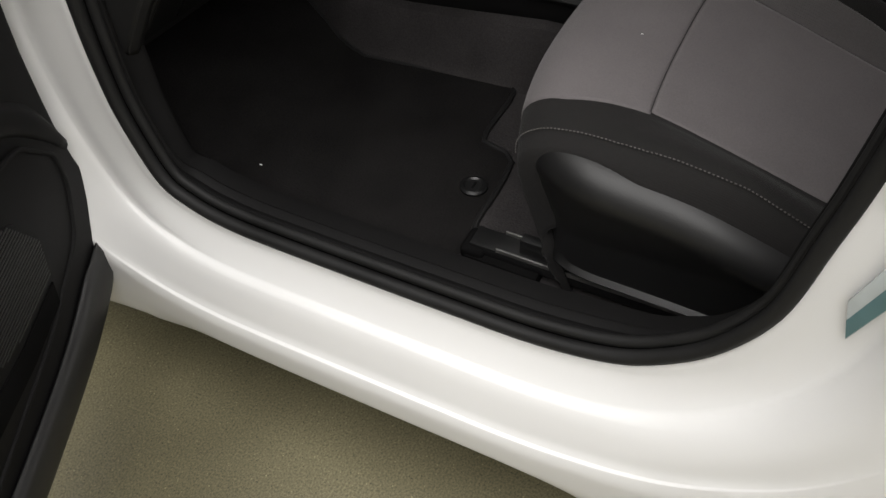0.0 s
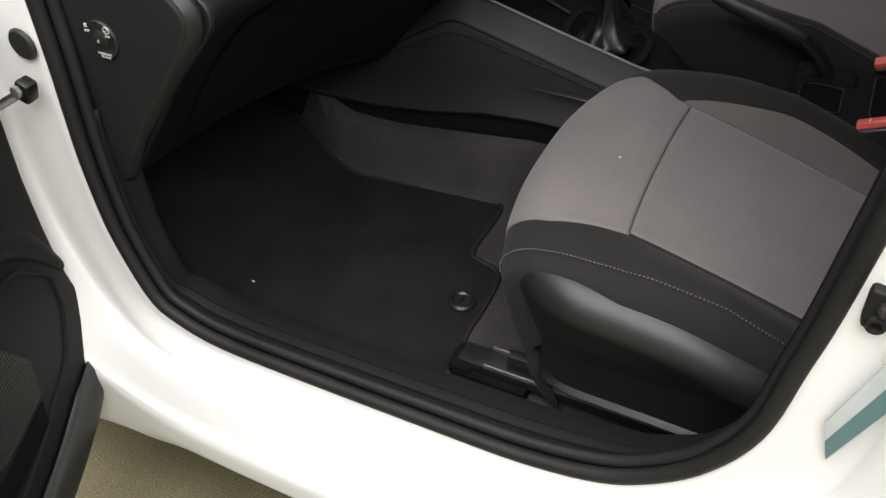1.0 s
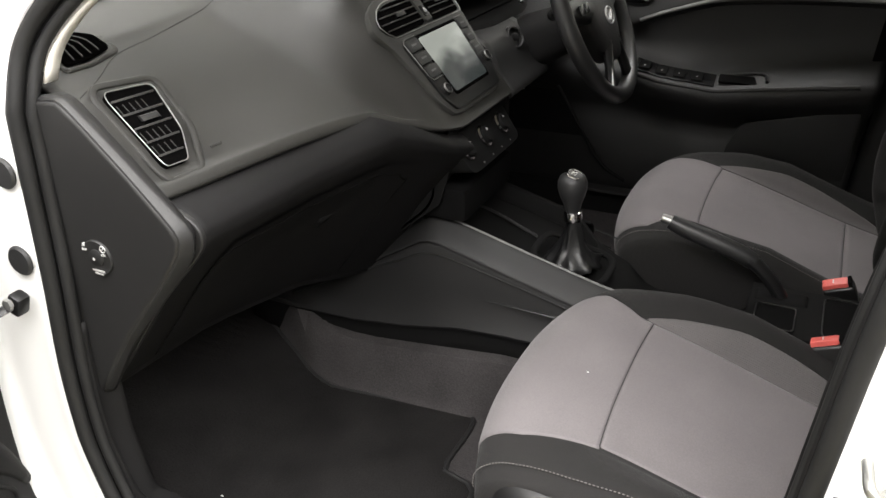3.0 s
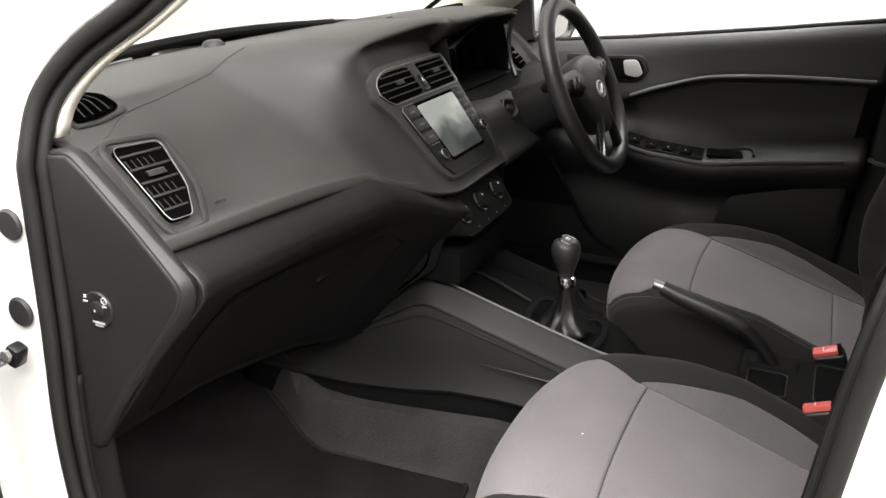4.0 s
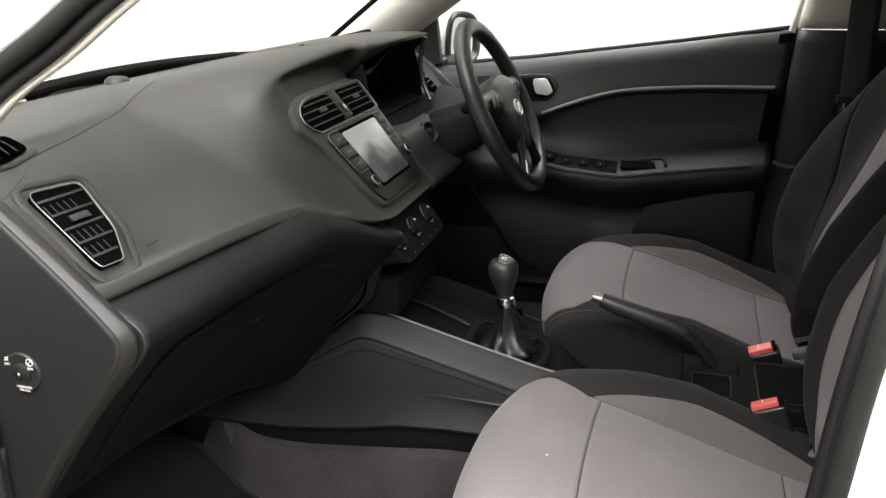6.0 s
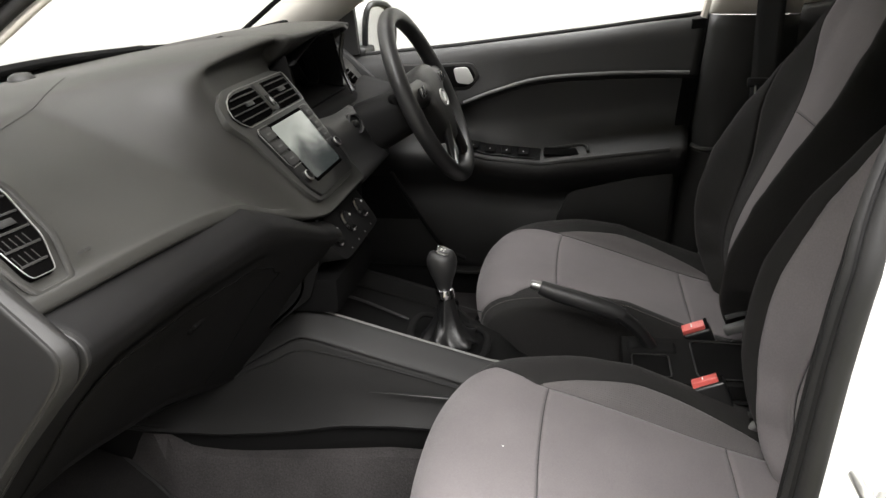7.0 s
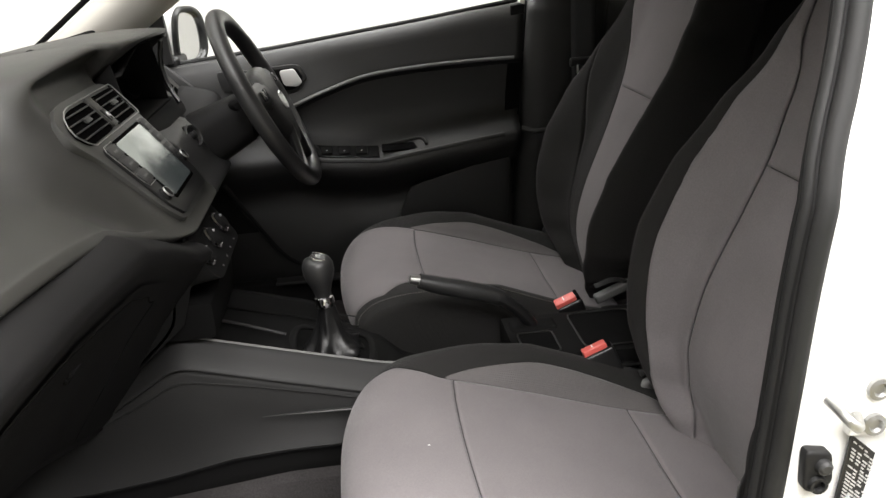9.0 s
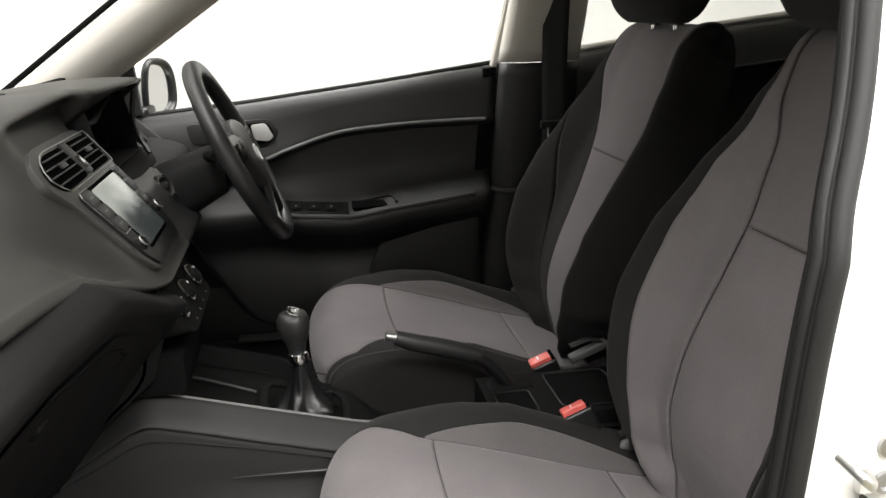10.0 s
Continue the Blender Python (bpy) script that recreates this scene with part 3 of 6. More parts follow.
def seat_surface(path, cut, width, corner, lift, inward=None):
    """A function from (s across, v along) to a point on the padded form, and its outward normal."""
    line = cr(path, 240)
    tan = np.gradient(line, axis=0)
    tan /= np.linalg.norm(tan, axis=1)[:, None]
    c = np.array(cut)
    fine = cr(cut, 200)

    def at(s, v):
        k = np.clip(v, 0, 1) * 239
        y, z = np.interp(k, range(240), line[:, 0]), np.interp(k, range(240), line[:, 1])
        ty, tz = np.interp(k, range(240), tan[:, 0]), np.interp(k, range(240), tan[:, 1])
        ny, nz = tz, -ty
        if nz < -0.2 and ny < 0:
            pass
        a = math.copysign(np.interp(abs(s), fine[:, 0], fine[:, 1]), s) * width(v)
        h = np.interp(abs(s), fine[:, 0], fine[:, 2])
        if inward is not None:
            back = corner(v) * (abs(a) / 0.25) ** 2.5
            if h < 0:
                return np.array((a, y - back - inward[0] * h, z - 0.35 * back - inward[1] * h))
            h = h * lift(v)
            return np.array((a, y - back + ny * h, z - 0.35 * back + nz * h))
        h = (h * lift(v) if h > 0 else h) - corner(v) * (abs(a) / 0.25) ** 3
        return np.array((a, y + ny * h, z + nz * h))

    return at


def patch(at, s0, s1, v0, v1, nu=14, nv=26, puff=0.004, edge=0.16, seam=0.0):
    """A padded cover piece between the lines s0(v) and s1(v), dipping to its seams."""
    P, D = [], []
    for i in range(nu + 1):
        row = []
        u = i / nu
        for j in range(nv + 1):
            w = j / nv
            v = v0 + (v1 - v0) * w
            a, b = s0(v), s1(v)
            row.append(at(a + (b - a) * u, v))
        P.append(row)
    P = np.array(P)
    du, dv = np.gradient(P, axis=0), np.gradient(P, axis=1)
    N = np.cross(dv, du)
    N /= np.maximum(np.linalg.norm(N, axis=2), 1e-9)[:, :, None]
    mid = P.mean((0, 1))
    for i in range(nu + 1):
        for j in range(nv + 1):
            e = min(i / nu, 1 - i / nu, j / nv, 1 - j / nv) / edge
            e = min(e, 1)
            P[i, j] += N[i, j] * puff * (2 * e - e * e)
    return sheet(P), N


def flip_out(bm, centre):
    """Turns faces so that they look away from centre."""
    c = Vector(centre)
    away = sum((f.calc_center_median() - c).dot(f.normal) * f.calc_area() for f in bm.faces)
    if away < 0:
        bmesh.ops.reverse_faces(bm, faces=bm.faces)
    return bm


def cover(name, at, s0, s1, v0, v1, mat, parent, label="", puff=0.004, centre=(0, 0, 0), **kw):
    if not callable(s0):
        a = s0
        s0 = lambda v: a
    if not callable(s1):
        b = s1
        s1 = lambda v: b
    bm, N = patch(at, s0, s1, v0, v1, puff=puff, **kw)
    bm.normal_update()
    return part(name, flip_out(bm, centre), mat, parent, label, thick=0.006, angle=180)


def thread(at, s, v0, v1, n, lift=0.002):
    """Points of a stitched line on the form."""
    return [at(s(v), v) for v in np.linspace(v0, v1, n)]


SHIELD_TOP = cr([(-0.43, 0.480), (-0.36, 0.504), (-0.27, 0.528), (-0.17, 0.541), (-0.10, 0.541), (-0.06, 0.532), (-0.046, 0.520)], 60)


def build_seat(name, label, cx, outer, lean, head_y, wing):
    """outer: the side that faces its door; lean: forward shift of the backrest by height; head_y: the head restraint's place; wing: cloth of the right wing."""
    seat = thing(name, label, "car seat", (cx, -0.25, 0.278), group="front seats")
    sh = np.array((cx, 0, 0))
    cw = lambda v: lin(v, [(0, 0.85), (0.1, 0.88), (0.25, 0.93), (0.45, 0.99), (1, 1.02)])
    cc = lambda v: smooth_at(v, [(0, 0.050), (0.22, 0.047), (0.62, 0.0), (1, 0)])
    cl = lambda v: lin(v, [(0, 0.0), (0.15, 0.0), (0.30, 0.06), (0.40, 0.32), (0.50, 0.82), (0.62, 1.2), (0.8, 0.95), (1, 0.6)])
    raw = seat_surface(CUSHION_PATH, CUSHION_CUT, cw, cc, cl, (-0.35, -0.94))
    at = lambda s, v: raw(s, v) + sh
    mid = (cx, -0.27, 0.45)
    line = cr(CUSHION_PATH, 240)
    where = lambda y: next(k for k in range(90, 240) if line[k][0] < y) / 239
    VS, VR, VF = where(-0.178), where(-0.440), 0.30
    wide = lambda v: lin(v, [(0, 0.80), (VF, 0.83), (VF + 0.3 * (VS - VF), 0.74), (VF + 0.6 * (VS - VF), 0.665), (VF + 0.85 * (VS - VF), 0.62), (VS, 0.60), (1, 0.60)])
    slim = lambda v: lin(v, [(0, 0.70), (VF, 0.71), (VS, 0.62), (1, 0.60)])
    side = {outer: slim, -outer: wide}
    nar = lambda v: 0.60 - 0.06 * max(0, (v - VS) / (1 - VS))
    cover("cushion_nose", at, lambda v: -side[-1](v), side[1], 0.02, VS, CLOTH_GREY, seat, "grey cloth cushion front", centre=mid, nu=56, nv=60, puff=0.0008, edge=0.018)
    cover("cushion_panel", at, lambda v: -nar(v), nar, VS, VR, CLOTH_GREY, seat, "grey cloth seat centre", centre=mid, nu=56, nv=56, puff=0.0008, edge=0.018)
    cover("cushion_rear_panel", at, lambda v: -nar(v), nar, VR, 1.0, CLOTH_GREY, seat, "grey cloth strip before the backrest", centre=mid, nu=36, nv=12, puff=0.0014, edge=0.08)
    arc = lambda v: max(side[1](v), nar(v) + 0.17 * math.sin(math.pi * min(max((v - VS + 0.04) / (1.04 - VS), 0), 1)) ** 0.8)
    for sg in (1, -1):
        a = (lambda q: (lambda v: q * (side[q](v) if v < VS else nar(v))))(sg)
        b = (lambda q: (lambda v: q * arc(v)))(sg) if sg > 0 else a
        b2 = (lambda f, q: (lambda v: f(v) - q * 0.02))(b, sg)
        c = (lambda q: (lambda v: q * lin(v, [(0, 1.4), (VF, 1.4), (VF + 0.12, 1.06), (1, 1.06)])))(sg) if sg == outer else (lambda q: (lambda v: q * 1.7))(sg)
        if sg > 0:
            cover("bolster_insert", at, a, b, VS - 0.04, 1.0, CLOTH_MESH, seat, "grey ribbed mesh bolster insert", centre=mid, nu=12, nv=40, puff=0.0018, edge=0.12)
        cover("bolster", at, b2, c, 0.02, 1.0, CLOTH_DARK, seat, "charcoal cloth side bolster", centre=mid, nu=26, nv=70, puff=0.0008, edge=0.035)
        pts = [at(sg * 0.90, v) + np.array((sg * 0.002, 0.001, 0.0022)) for v in np.linspace(0.17, 0.95, 140)]
        pts = cr(pts, 116)
        bms = [tube([pts[k] * 0.8 + pts[k + 1] * 0.2, pts[k] * 0.3 + pts[k + 1] * 0.7], 0.0008, 5) for k in range(0, 115)]
        if sg < 0:
            part("stitching", merged(*bms), STITCH, seat, "pale contrast stitches")
        if sg != outer:
            continue
        # moulded side shield
        rows = []
        for y in np.concatenate([np.linspace(-0.046, -0.11, 14), np.linspace(-0.12, -0.43, 26)]):
            top = float(np.interp(y, SHIELD_TOP[:, 0], SHIELD_TOP[:, 1]))
            bot = lin(y, [(-0.43, 0.375), (-0.336, 0.362), (-0.124, 0.362), (-0.075, 0.362), (-0.045, 0.364), (-0.020, 0.370)])
            inn = 0.080 * max(0, (y + 0.185) / 0.139) ** 2.4
            k = top - bot
            nose = min(max((y + 0.12) / 0.10, 0), 1)
            rows.append([(cx + sg * (xx - inn), y - nose * 0.62 * max(0, 0.485 - zz), zz) for xx, zz in cr([(0.225, top + 0.012), (0.256, top + 0.004), (0.274, top - 0.010), (0.281, top - 0.028), (0.277, top - 0.043), (0.266, min(top - 0.056, bot + 0.09)), (0.260, min(top - 0.075, bot + 0.07)), (0.257, bot + 0.028), (0.257, bot + 0.010), (0.263, bot + 0.005), (0.2635, bot + 0.001), (0.250, bot - 0.004)], 26)])
        part("side_shield", sheet(rows), LEATHERETTE, seat, "black moulded seat shield", thick=0.003)
        part("shield_cap", rbox((cx + sg * 0.262, -0.418, 0.455), (0.018, 0.030, 0.075), 0.006), SMOOTH, seat)
    for v, half in ((VS, 0.6), (VR, 0.56)):
        pts = [at(s, v) + np.array((0, 0, 0.0005)) for s in np.linspace(-half, half, 24)]
        part("seam", tube(pts, 0.0008, 6), SEAM, seat, "dark sewn seam")
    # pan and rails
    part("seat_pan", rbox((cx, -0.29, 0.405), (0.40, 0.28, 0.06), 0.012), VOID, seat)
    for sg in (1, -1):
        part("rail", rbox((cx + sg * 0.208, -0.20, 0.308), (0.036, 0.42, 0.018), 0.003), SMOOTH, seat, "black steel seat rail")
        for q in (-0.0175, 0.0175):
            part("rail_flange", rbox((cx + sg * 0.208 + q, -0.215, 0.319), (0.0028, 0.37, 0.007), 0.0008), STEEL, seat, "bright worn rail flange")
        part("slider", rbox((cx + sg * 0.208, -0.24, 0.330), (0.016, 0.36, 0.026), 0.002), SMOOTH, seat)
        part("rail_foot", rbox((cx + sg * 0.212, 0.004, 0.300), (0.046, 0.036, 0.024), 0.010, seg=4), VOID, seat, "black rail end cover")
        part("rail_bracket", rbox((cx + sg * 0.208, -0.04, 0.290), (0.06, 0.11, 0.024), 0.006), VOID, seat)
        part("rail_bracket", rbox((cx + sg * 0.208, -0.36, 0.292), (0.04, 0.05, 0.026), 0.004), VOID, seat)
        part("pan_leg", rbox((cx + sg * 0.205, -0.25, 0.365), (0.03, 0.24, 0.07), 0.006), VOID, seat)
    # backrest
    bw = lambda v: smooth_at(v, [(0, 0.30), (0.035, 0.44), (0.075, 0.72), (0.115, 0.88), (0.19, 0.97), (0.26, 0.965), (0.33, 0.90), (0.40, 0.76), (0.46, 0.66), (0.52, 0.62), (0.60, 0.64), (0.75, 0.85), (1, 0.95)])
    old_w = lambda v: lin(v, [(0, 0.38), (0.06, 0.60), (0.12, 0.78), (0.19, 0.86), (0.26, 0.87), (0.33, 0.84), (0.40, 0.76), (1, 0.7)])
    bl = lambda v: lin(v, [(0, 0.35), (0.07, 0.75), (0.14, 1.1), (0.20, 1.25), (0.27, 1.1), (0.34, 0.75), (0.41, 0.42), (0.47, 0.25), (0.54, 0.2), (0.62, 0.3), (1, 0.3)])
    bc = lambda v: lin(v, [(0, 0), (0.42, 0), (0.50, 0.05), (0.62, 0.05), (0.75, 0.0), (1, 0)])
    path = [(y + lin(z, lean), z) for y, z in BACK_PATH]
    rawb = seat_surface(path, BACK_CUT, bw, bc, bl)
    atb = lambda s, v: rawb(s, v) + sh
    midb = (cx, -0.62, 0.75)
    VB, VT = 0.300, 0.515
    if outer < 0:
        inn_raw = lambda v: lin(v, [(0, 0.60), (0.10, 0.57), (0.20, 0.50), (0.26, 0.46), (VB, 0.445), (0.34, 0.48), (0.37, 0.56), (0.40, 0.66), (0.43, 0.78), (0.48, 0.87), (VT, 0.90), (1, 0.9)])
    else:
        inn_raw = lambda v: lin(v, [(0, 0.34), (0.10, 0.29), (0.20, 0.31), (0.25, 0.37), (VB, 0.45), (0.35, 0.58), (0.40, 0.76), (0.45, 0.88), (VT, 0.92), (1, 0.92)])
    inn_fit = lambda v: min(lin(v, [(0, 0.072), (0.05, 0.082), (0.08, 0.093), (0.12, 0.111)]) / (0.254 * bw(v)) if outer < 0 and v < 0.12 else inn_raw(v) * (old_w(v) / bw(v) if v < 0.3 else 1.0), 0.97)
    inn = lambda v: sum(inn_fit(max(v + d, 0)) for d in np.linspace(-0.045, 0.045, 9)) / 9
    inn_out = lambda v: min(inn(v) * (lin(v, [(0, 1.5), (0.08, 1.25), (0.16, 1.12), (VB, 1.0), (1, 1.0)]) if outer < 0 else 1.0), 0.98)
    side_in = {outer: inn_out, -outer: inn}
    wing_w = lambda v: sum(lin(v + d, [(0, 0.20), (0.10, 0.26), (0.20, 0.33), (0.27, 0.37), (0.33, 0.33), (0.37, 0.22), (0.40, 0.12), (0.43, 0.02), (1, 0.012)]) for d in (-0.03, -0.015, 0, 0.015, 0.03)) / 5
    cover("back_panel", atb, lambda v: -side_in[-1](v), side_in[1], 0.0, VB, CLOTH_GREY, seat, "grey cloth backrest centre", centre=midb, nu=56, nv=60, puff=0.0008, edge=0.018)
    cover("shoulder_panel", atb, lambda v: -side_in[-1](v), side_in[1], VB, VT, CLOTH_GREY, seat, "grey cloth upper backrest", centre=midb, nu=56, nv=50, puff=0.0008, edge=0.018)
    cover("back_cover", atb, -0.93, 0.93, VT, 1.0, CLOTH_DARK, seat, "charcoal cloth seat back", centre=midb, nu=20, nv=26, puff=0.004, edge=0.08)
    for sg in (1, -1):
        a = (lambda q: (lambda v: q * side_in[q](v)))(sg)
        b = (lambda q: (lambda v: q * min(side_in[q](v) + wing_w(v), 1.05)))(sg)
        c = (lambda q: (lambda v: q * 1.4))(sg)
        d = (lambda q: (lambda v: q * 0.92))(sg)
        cover("back_bolster", atb, a, b, 0.0, VT, wing if sg > 0 else CLOTH_DARK, seat, "grey cloth backrest wing" if sg > 0 and wing is CLOTH_GREY else "charcoal cloth backrest wing", centre=midb, nu=24, nv=70, puff=0.0008, edge=0.035)
        cover("back_side", atb, b, c, 0.0, VT, CLOTH_DARK, seat, "charcoal cloth backrest flank", centre=midb, nu=22, nv=70, puff=0.0008, edge=0.04)
        cover("back_rim", atb, d, c, VT, 1.0, CLOTH_DARK, seat, centre=midb, nu=10, nv=26, puff=0.003, edge=0.1)
        pts = cr([atb(sg * (0.99 if outer < 0 else inn(v) + 0.20), v) + np.array((sg * 0.002, 0.002, 0.001)) for v in np.linspace(0.06, 0.34, 60)], 90)
        if sg < 0:
            part("stitching", merged(*[tube([pts[k] * 0.8 + pts[k + 1] * 0.2, pts[k] * 0.3 + pts[k + 1] * 0.7], 0.0008, 5) for k in range(89)]), STITCH, seat, "pale contrast stitches")
        part("recliner_cover", rbox((cx + sg * 0.235, -0.545, 0.450), (0.022, 0.10, 0.10), 0.01, seg=3), SMOOTH, seat)
    for v in (VB,):
        part("seam", tube([atb(s, v) + np.array((0, 0.0008, 0)) for s in np.linspace(-0.39, 0.39, 24)], 0.0008, 6), SEAM, seat, "dark sewn seam")
    # head restraint
    rest = []
    for t in np.linspace(0, 1, 17):
        h = math.sin(math.pi * min(max(t, 0.01), 0.99)) ** 0.35
        rest.append([(cx + q[0] * (0.62 + 0.38 * h), head_y + q[1] * h, 1.106 + 0.18 * t) for q in cr([(-0.164, 0.0), (-0.140, 0.050), (0, 0.070), (0.140, 0.050), (0.164, 0.0), (0.140, -0.050), (0, -0.060), (-0.140, -0.050)], 36, closed=True)])
    head = part("head_restraint", sheet(rest, loop_v=True, cap=True), CLOTH_DARK, seat, "charcoal cloth head restraint")
    for sg in (1, -1):
        part("post", tube([(cx + sg * 0.052, head_y - 0.020, 1.05), (cx + sg * 0.052, head_y - 0.016, 1.15)], 0.006, 10), CHROME, head, "chrome post")
        part("collar", lathe([(0, 0), (0.013, 0), (0.013, 0.006), (0.008, 0.010), (0, 0.010)], Matrix.Translation((cx + sg * 0.052, head_y - 0.020, 1.101)), 16), SMOOTH, seat)
    return seat


passenger_seat = build_seat("passenger_seat", "grey and charcoal cloth front passenger seat on steel rails", -0.345, -1, [(0.45, 0.0), (0.60, 0.012), (0.80, 0.020), (0.88, 0.012), (1.0, -0.005), (1.08, -0.010)], -0.690, CLOTH_GREY)
driver_seat = build_seat("driver_seat", "grey and charcoal cloth driver's seat beside the handbrake", 0.345, 1, [(0.45, 0.0), (0.62, 0.0), (0.85, -0.012), (1.0, -0.027), (1.08, -0.032)], -0.725, CLOTH_DARK)

tagged(part("lint", rbox((-0.366, -0.132, 0.5615), (0.0012, 0.0028, 0.0012), 0.0003), PRINT), "tiny white scrap of lint on the grey seat cloth", "lint")

# ---- dashboard ----


def spans(ctrl, per=7):
    """Catmull-Rom through control points with the same count of samples a span."""
    p = np.array(ctrl, float)
    out = []
    for i in range(len(p) - 1):
        b, c = p[i], p[i + 1]
        a = p[i - 1] if i else 2 * b - c
        d = p[i + 2] if i + 2 < len(p) else 2 * c - b
        for t in np.linspace(0, 1, per, endpoint=False):
            out.append(0.5 * (2 * b + (c - a) * t + (2 * a - 5 * b + 4 * c - d) * t * t + (3 * b - a - 3 * c + d) * t ** 3))
    out.append(p[-1])
    return np.array(out)


DASH_KEYS = [
    (-0.668, 0.66, 0.95, 0.56, 0.976, 0.47, 0.982, 0.405, 0.972, 0.375, 0.955, 0.33, 0.912, 0.301, 0.8765, 0.284, 0.869, 0.276, 0.858, 0.29, 0.848),
    (-0.6, 0.69, 0.955, 0.58, 0.976, 0.48, 0.984, 0.42, 0.974, 0.38, 0.952, 0.325, 0.91, 0.289, 0.8765, 0.272, 0.869, 0.264, 0.858, 0.28, 0.848),
    (-0.45, 0.715, 0.964, 0.6, 0.98, 0.5, 0.984, 0.452, 0.974, 0.4, 0.945, 0.33, 0.905, 0.267, 0.8745, 0.25, 0.867, 0.242, 0.856, 0.258, 0.846),
    (-0.3, 0.735, 0.97, 0.62, 0.985, 0.53, 0.985, 0.48, 0.977, 0.405, 0.945, 0.325, 0.905, 0.243, 0.8635, 0.226, 0.856, 0.218, 0.844, 0.234, 0.834),
    (-0.225, 0.74, 0.972, 0.63, 0.988, 0.54, 0.993, 0.47, 0.99, 0.385, 0.968, 0.31, 0.925, 0.22, 0.8355, 0.203, 0.828, 0.195, 0.816, 0.212, 0.806),
    (-0.165, 0.74, 0.972, 0.63, 0.99, 0.54, 1, 0.44, 1.004, 0.35, 1, 0.306, 0.955, 0.206, 0.845, 0.176, 0.808, 0.168, 0.798, 0.186, 0.79),
    (-0.1, 0.742, 0.972, 0.63, 0.99, 0.53, 1.006, 0.42, 1.018, 0.338, 1.014, 0.332, 0.98, 0.208, 0.845, 0.168, 0.799, 0.158, 0.789, 0.176, 0.78),
    (0.06, 0.742, 0.972, 0.63, 0.99, 0.51, 1.014, 0.4, 1.028, 0.322, 1.026, 0.332, 0.98, 0.208, 0.845, 0.168, 0.799, 0.158, 0.789, 0.176, 0.78),
    (0.112, 0.742, 0.972, 0.62, 0.99, 0.5, 1.016, 0.39, 1.03, 0.31, 1.028, 0.33, 0.985, 0.212, 0.845, 0.17, 0.795, 0.165, 0.785, 0.18, 0.775),
    (0.135, 0.742, 0.972, 0.62, 0.99, 0.5, 1.02, 0.38, 1.032, 0.284, 1.028, 0.33, 0.978, 0.4, 0.955, 0.39, 0.9, 0.285, 0.885, 0.25, 0.865),
    (0.25, 0.74, 0.972, 0.62, 0.99, 0.49, 1.02, 0.37, 1.034, 0.262, 1.032, 0.32, 1.002, 0.41, 0.98, 0.395, 0.9, 0.275, 0.885, 0.24, 0.865),
    (0.38, 0.735, 0.972, 0.61, 0.988, 0.49, 1.016, 0.37, 1.032, 0.258, 1.03, 0.32, 1.01, 0.41, 0.99, 0.395, 0.9, 0.275, 0.885, 0.24, 0.865),
    (0.445, 0.725, 0.968, 0.6, 0.985, 0.49, 1.006, 0.37, 1.022, 0.27, 1.018, 0.32, 0.998, 0.4, 0.97, 0.39, 0.9, 0.285, 0.885, 0.245, 0.865),
    (0.475, 0.72, 0.966, 0.6, 0.982, 0.48, 0.99, 0.42, 0.985, 0.37, 0.96, 0.33, 0.93, 0.31, 0.91, 0.295, 0.89, 0.285, 0.885, 0.255, 0.868),
    (0.6, 0.69, 0.955, 0.58, 0.976, 0.48, 0.984, 0.42, 0.974, 0.38, 0.952, 0.325, 0.91, 0.289, 0.8765, 0.272, 0.869, 0.264, 0.858, 0.27, 0.848),
    (0.668, 0.66, 0.95, 0.56, 0.976, 0.47, 0.982, 0.405, 0.972, 0.375, 0.955, 0.33, 0.912, 0.301, 0.8765, 0.284, 0.869, 0.276, 0.858, 0.28, 0.848),
]


def hermite_at(x, knots):
    """Monotone cubic interpolation between (x, value...) knots."""
    k = np.array(knots, float)
    h = np.diff(k[:, 0])
    d = np.diff(k[:, 1:], axis=0) / h[:, None]
    m = np.zeros_like(k[:, 1:])
    same = d[1:] * d[:-1] > 0
    m[1:-1] = np.where(same, 2 * d[1:] * d[:-1] / np.where(same, d[1:] + d[:-1], 1), 0)
    m[0], m[-1] = d[0], d[-1]
    i = int(np.clip(np.searchsorted(k[:, 0], x) - 1, 0, len(k) - 2))
    t = (x - k[i, 0]) / h[i]
    return (2 * t ** 3 - 3 * t * t + 1) * k[i, 1:] + (t ** 3 - 2 * t * t + t) * h[i] * m[i] + (3 * t * t - 2 * t ** 3) * k[i + 1, 1:] + (t ** 3 - t * t) * h[i] * m[i + 1]


dash = thing("dashboard", "dark grey grained dashboard with vents and a colour screen", "dashboard", (0, 0.55, 0.75))
P = []
for x in sorted(set(list(np.linspace(-0.668, 0.668, 90)) + [0.10, 0.105, 0.112, 0.12, 0.128, 0.135, 0.445, 0.455, 0.465, 0.475])):
    v = hermite_at(x, DASH_KEYS).reshape(-1, 2)
    soft = float(np.clip((-0.18 - x) / 0.12, 0, 1))
    v[3] = v[3] * (1 - soft) + soft * (v[2] * 0.66 + v[4] * 0.34 + np.array((0, 0.0035)))
    P.append([(x, q[0], q[1]) for q in spans(v, 7)])
PAD = P
part("upper_pad", sheet(P), DASH, dash, "dark grey grained upper dashboard", thick=0.005, angle=70)

# pad rows copied in black to paint the shade of hood and wheel
part("shelf_shade", sheet([[(q[0], q[1] - 0.0015, q[2] + 0.0015) for q in row[49:]] for row in P if row[0][0] > 0.128]), HOODBLACK, dash, "black layer on the instrument shelf for the shade under the hood", thick=0.003)

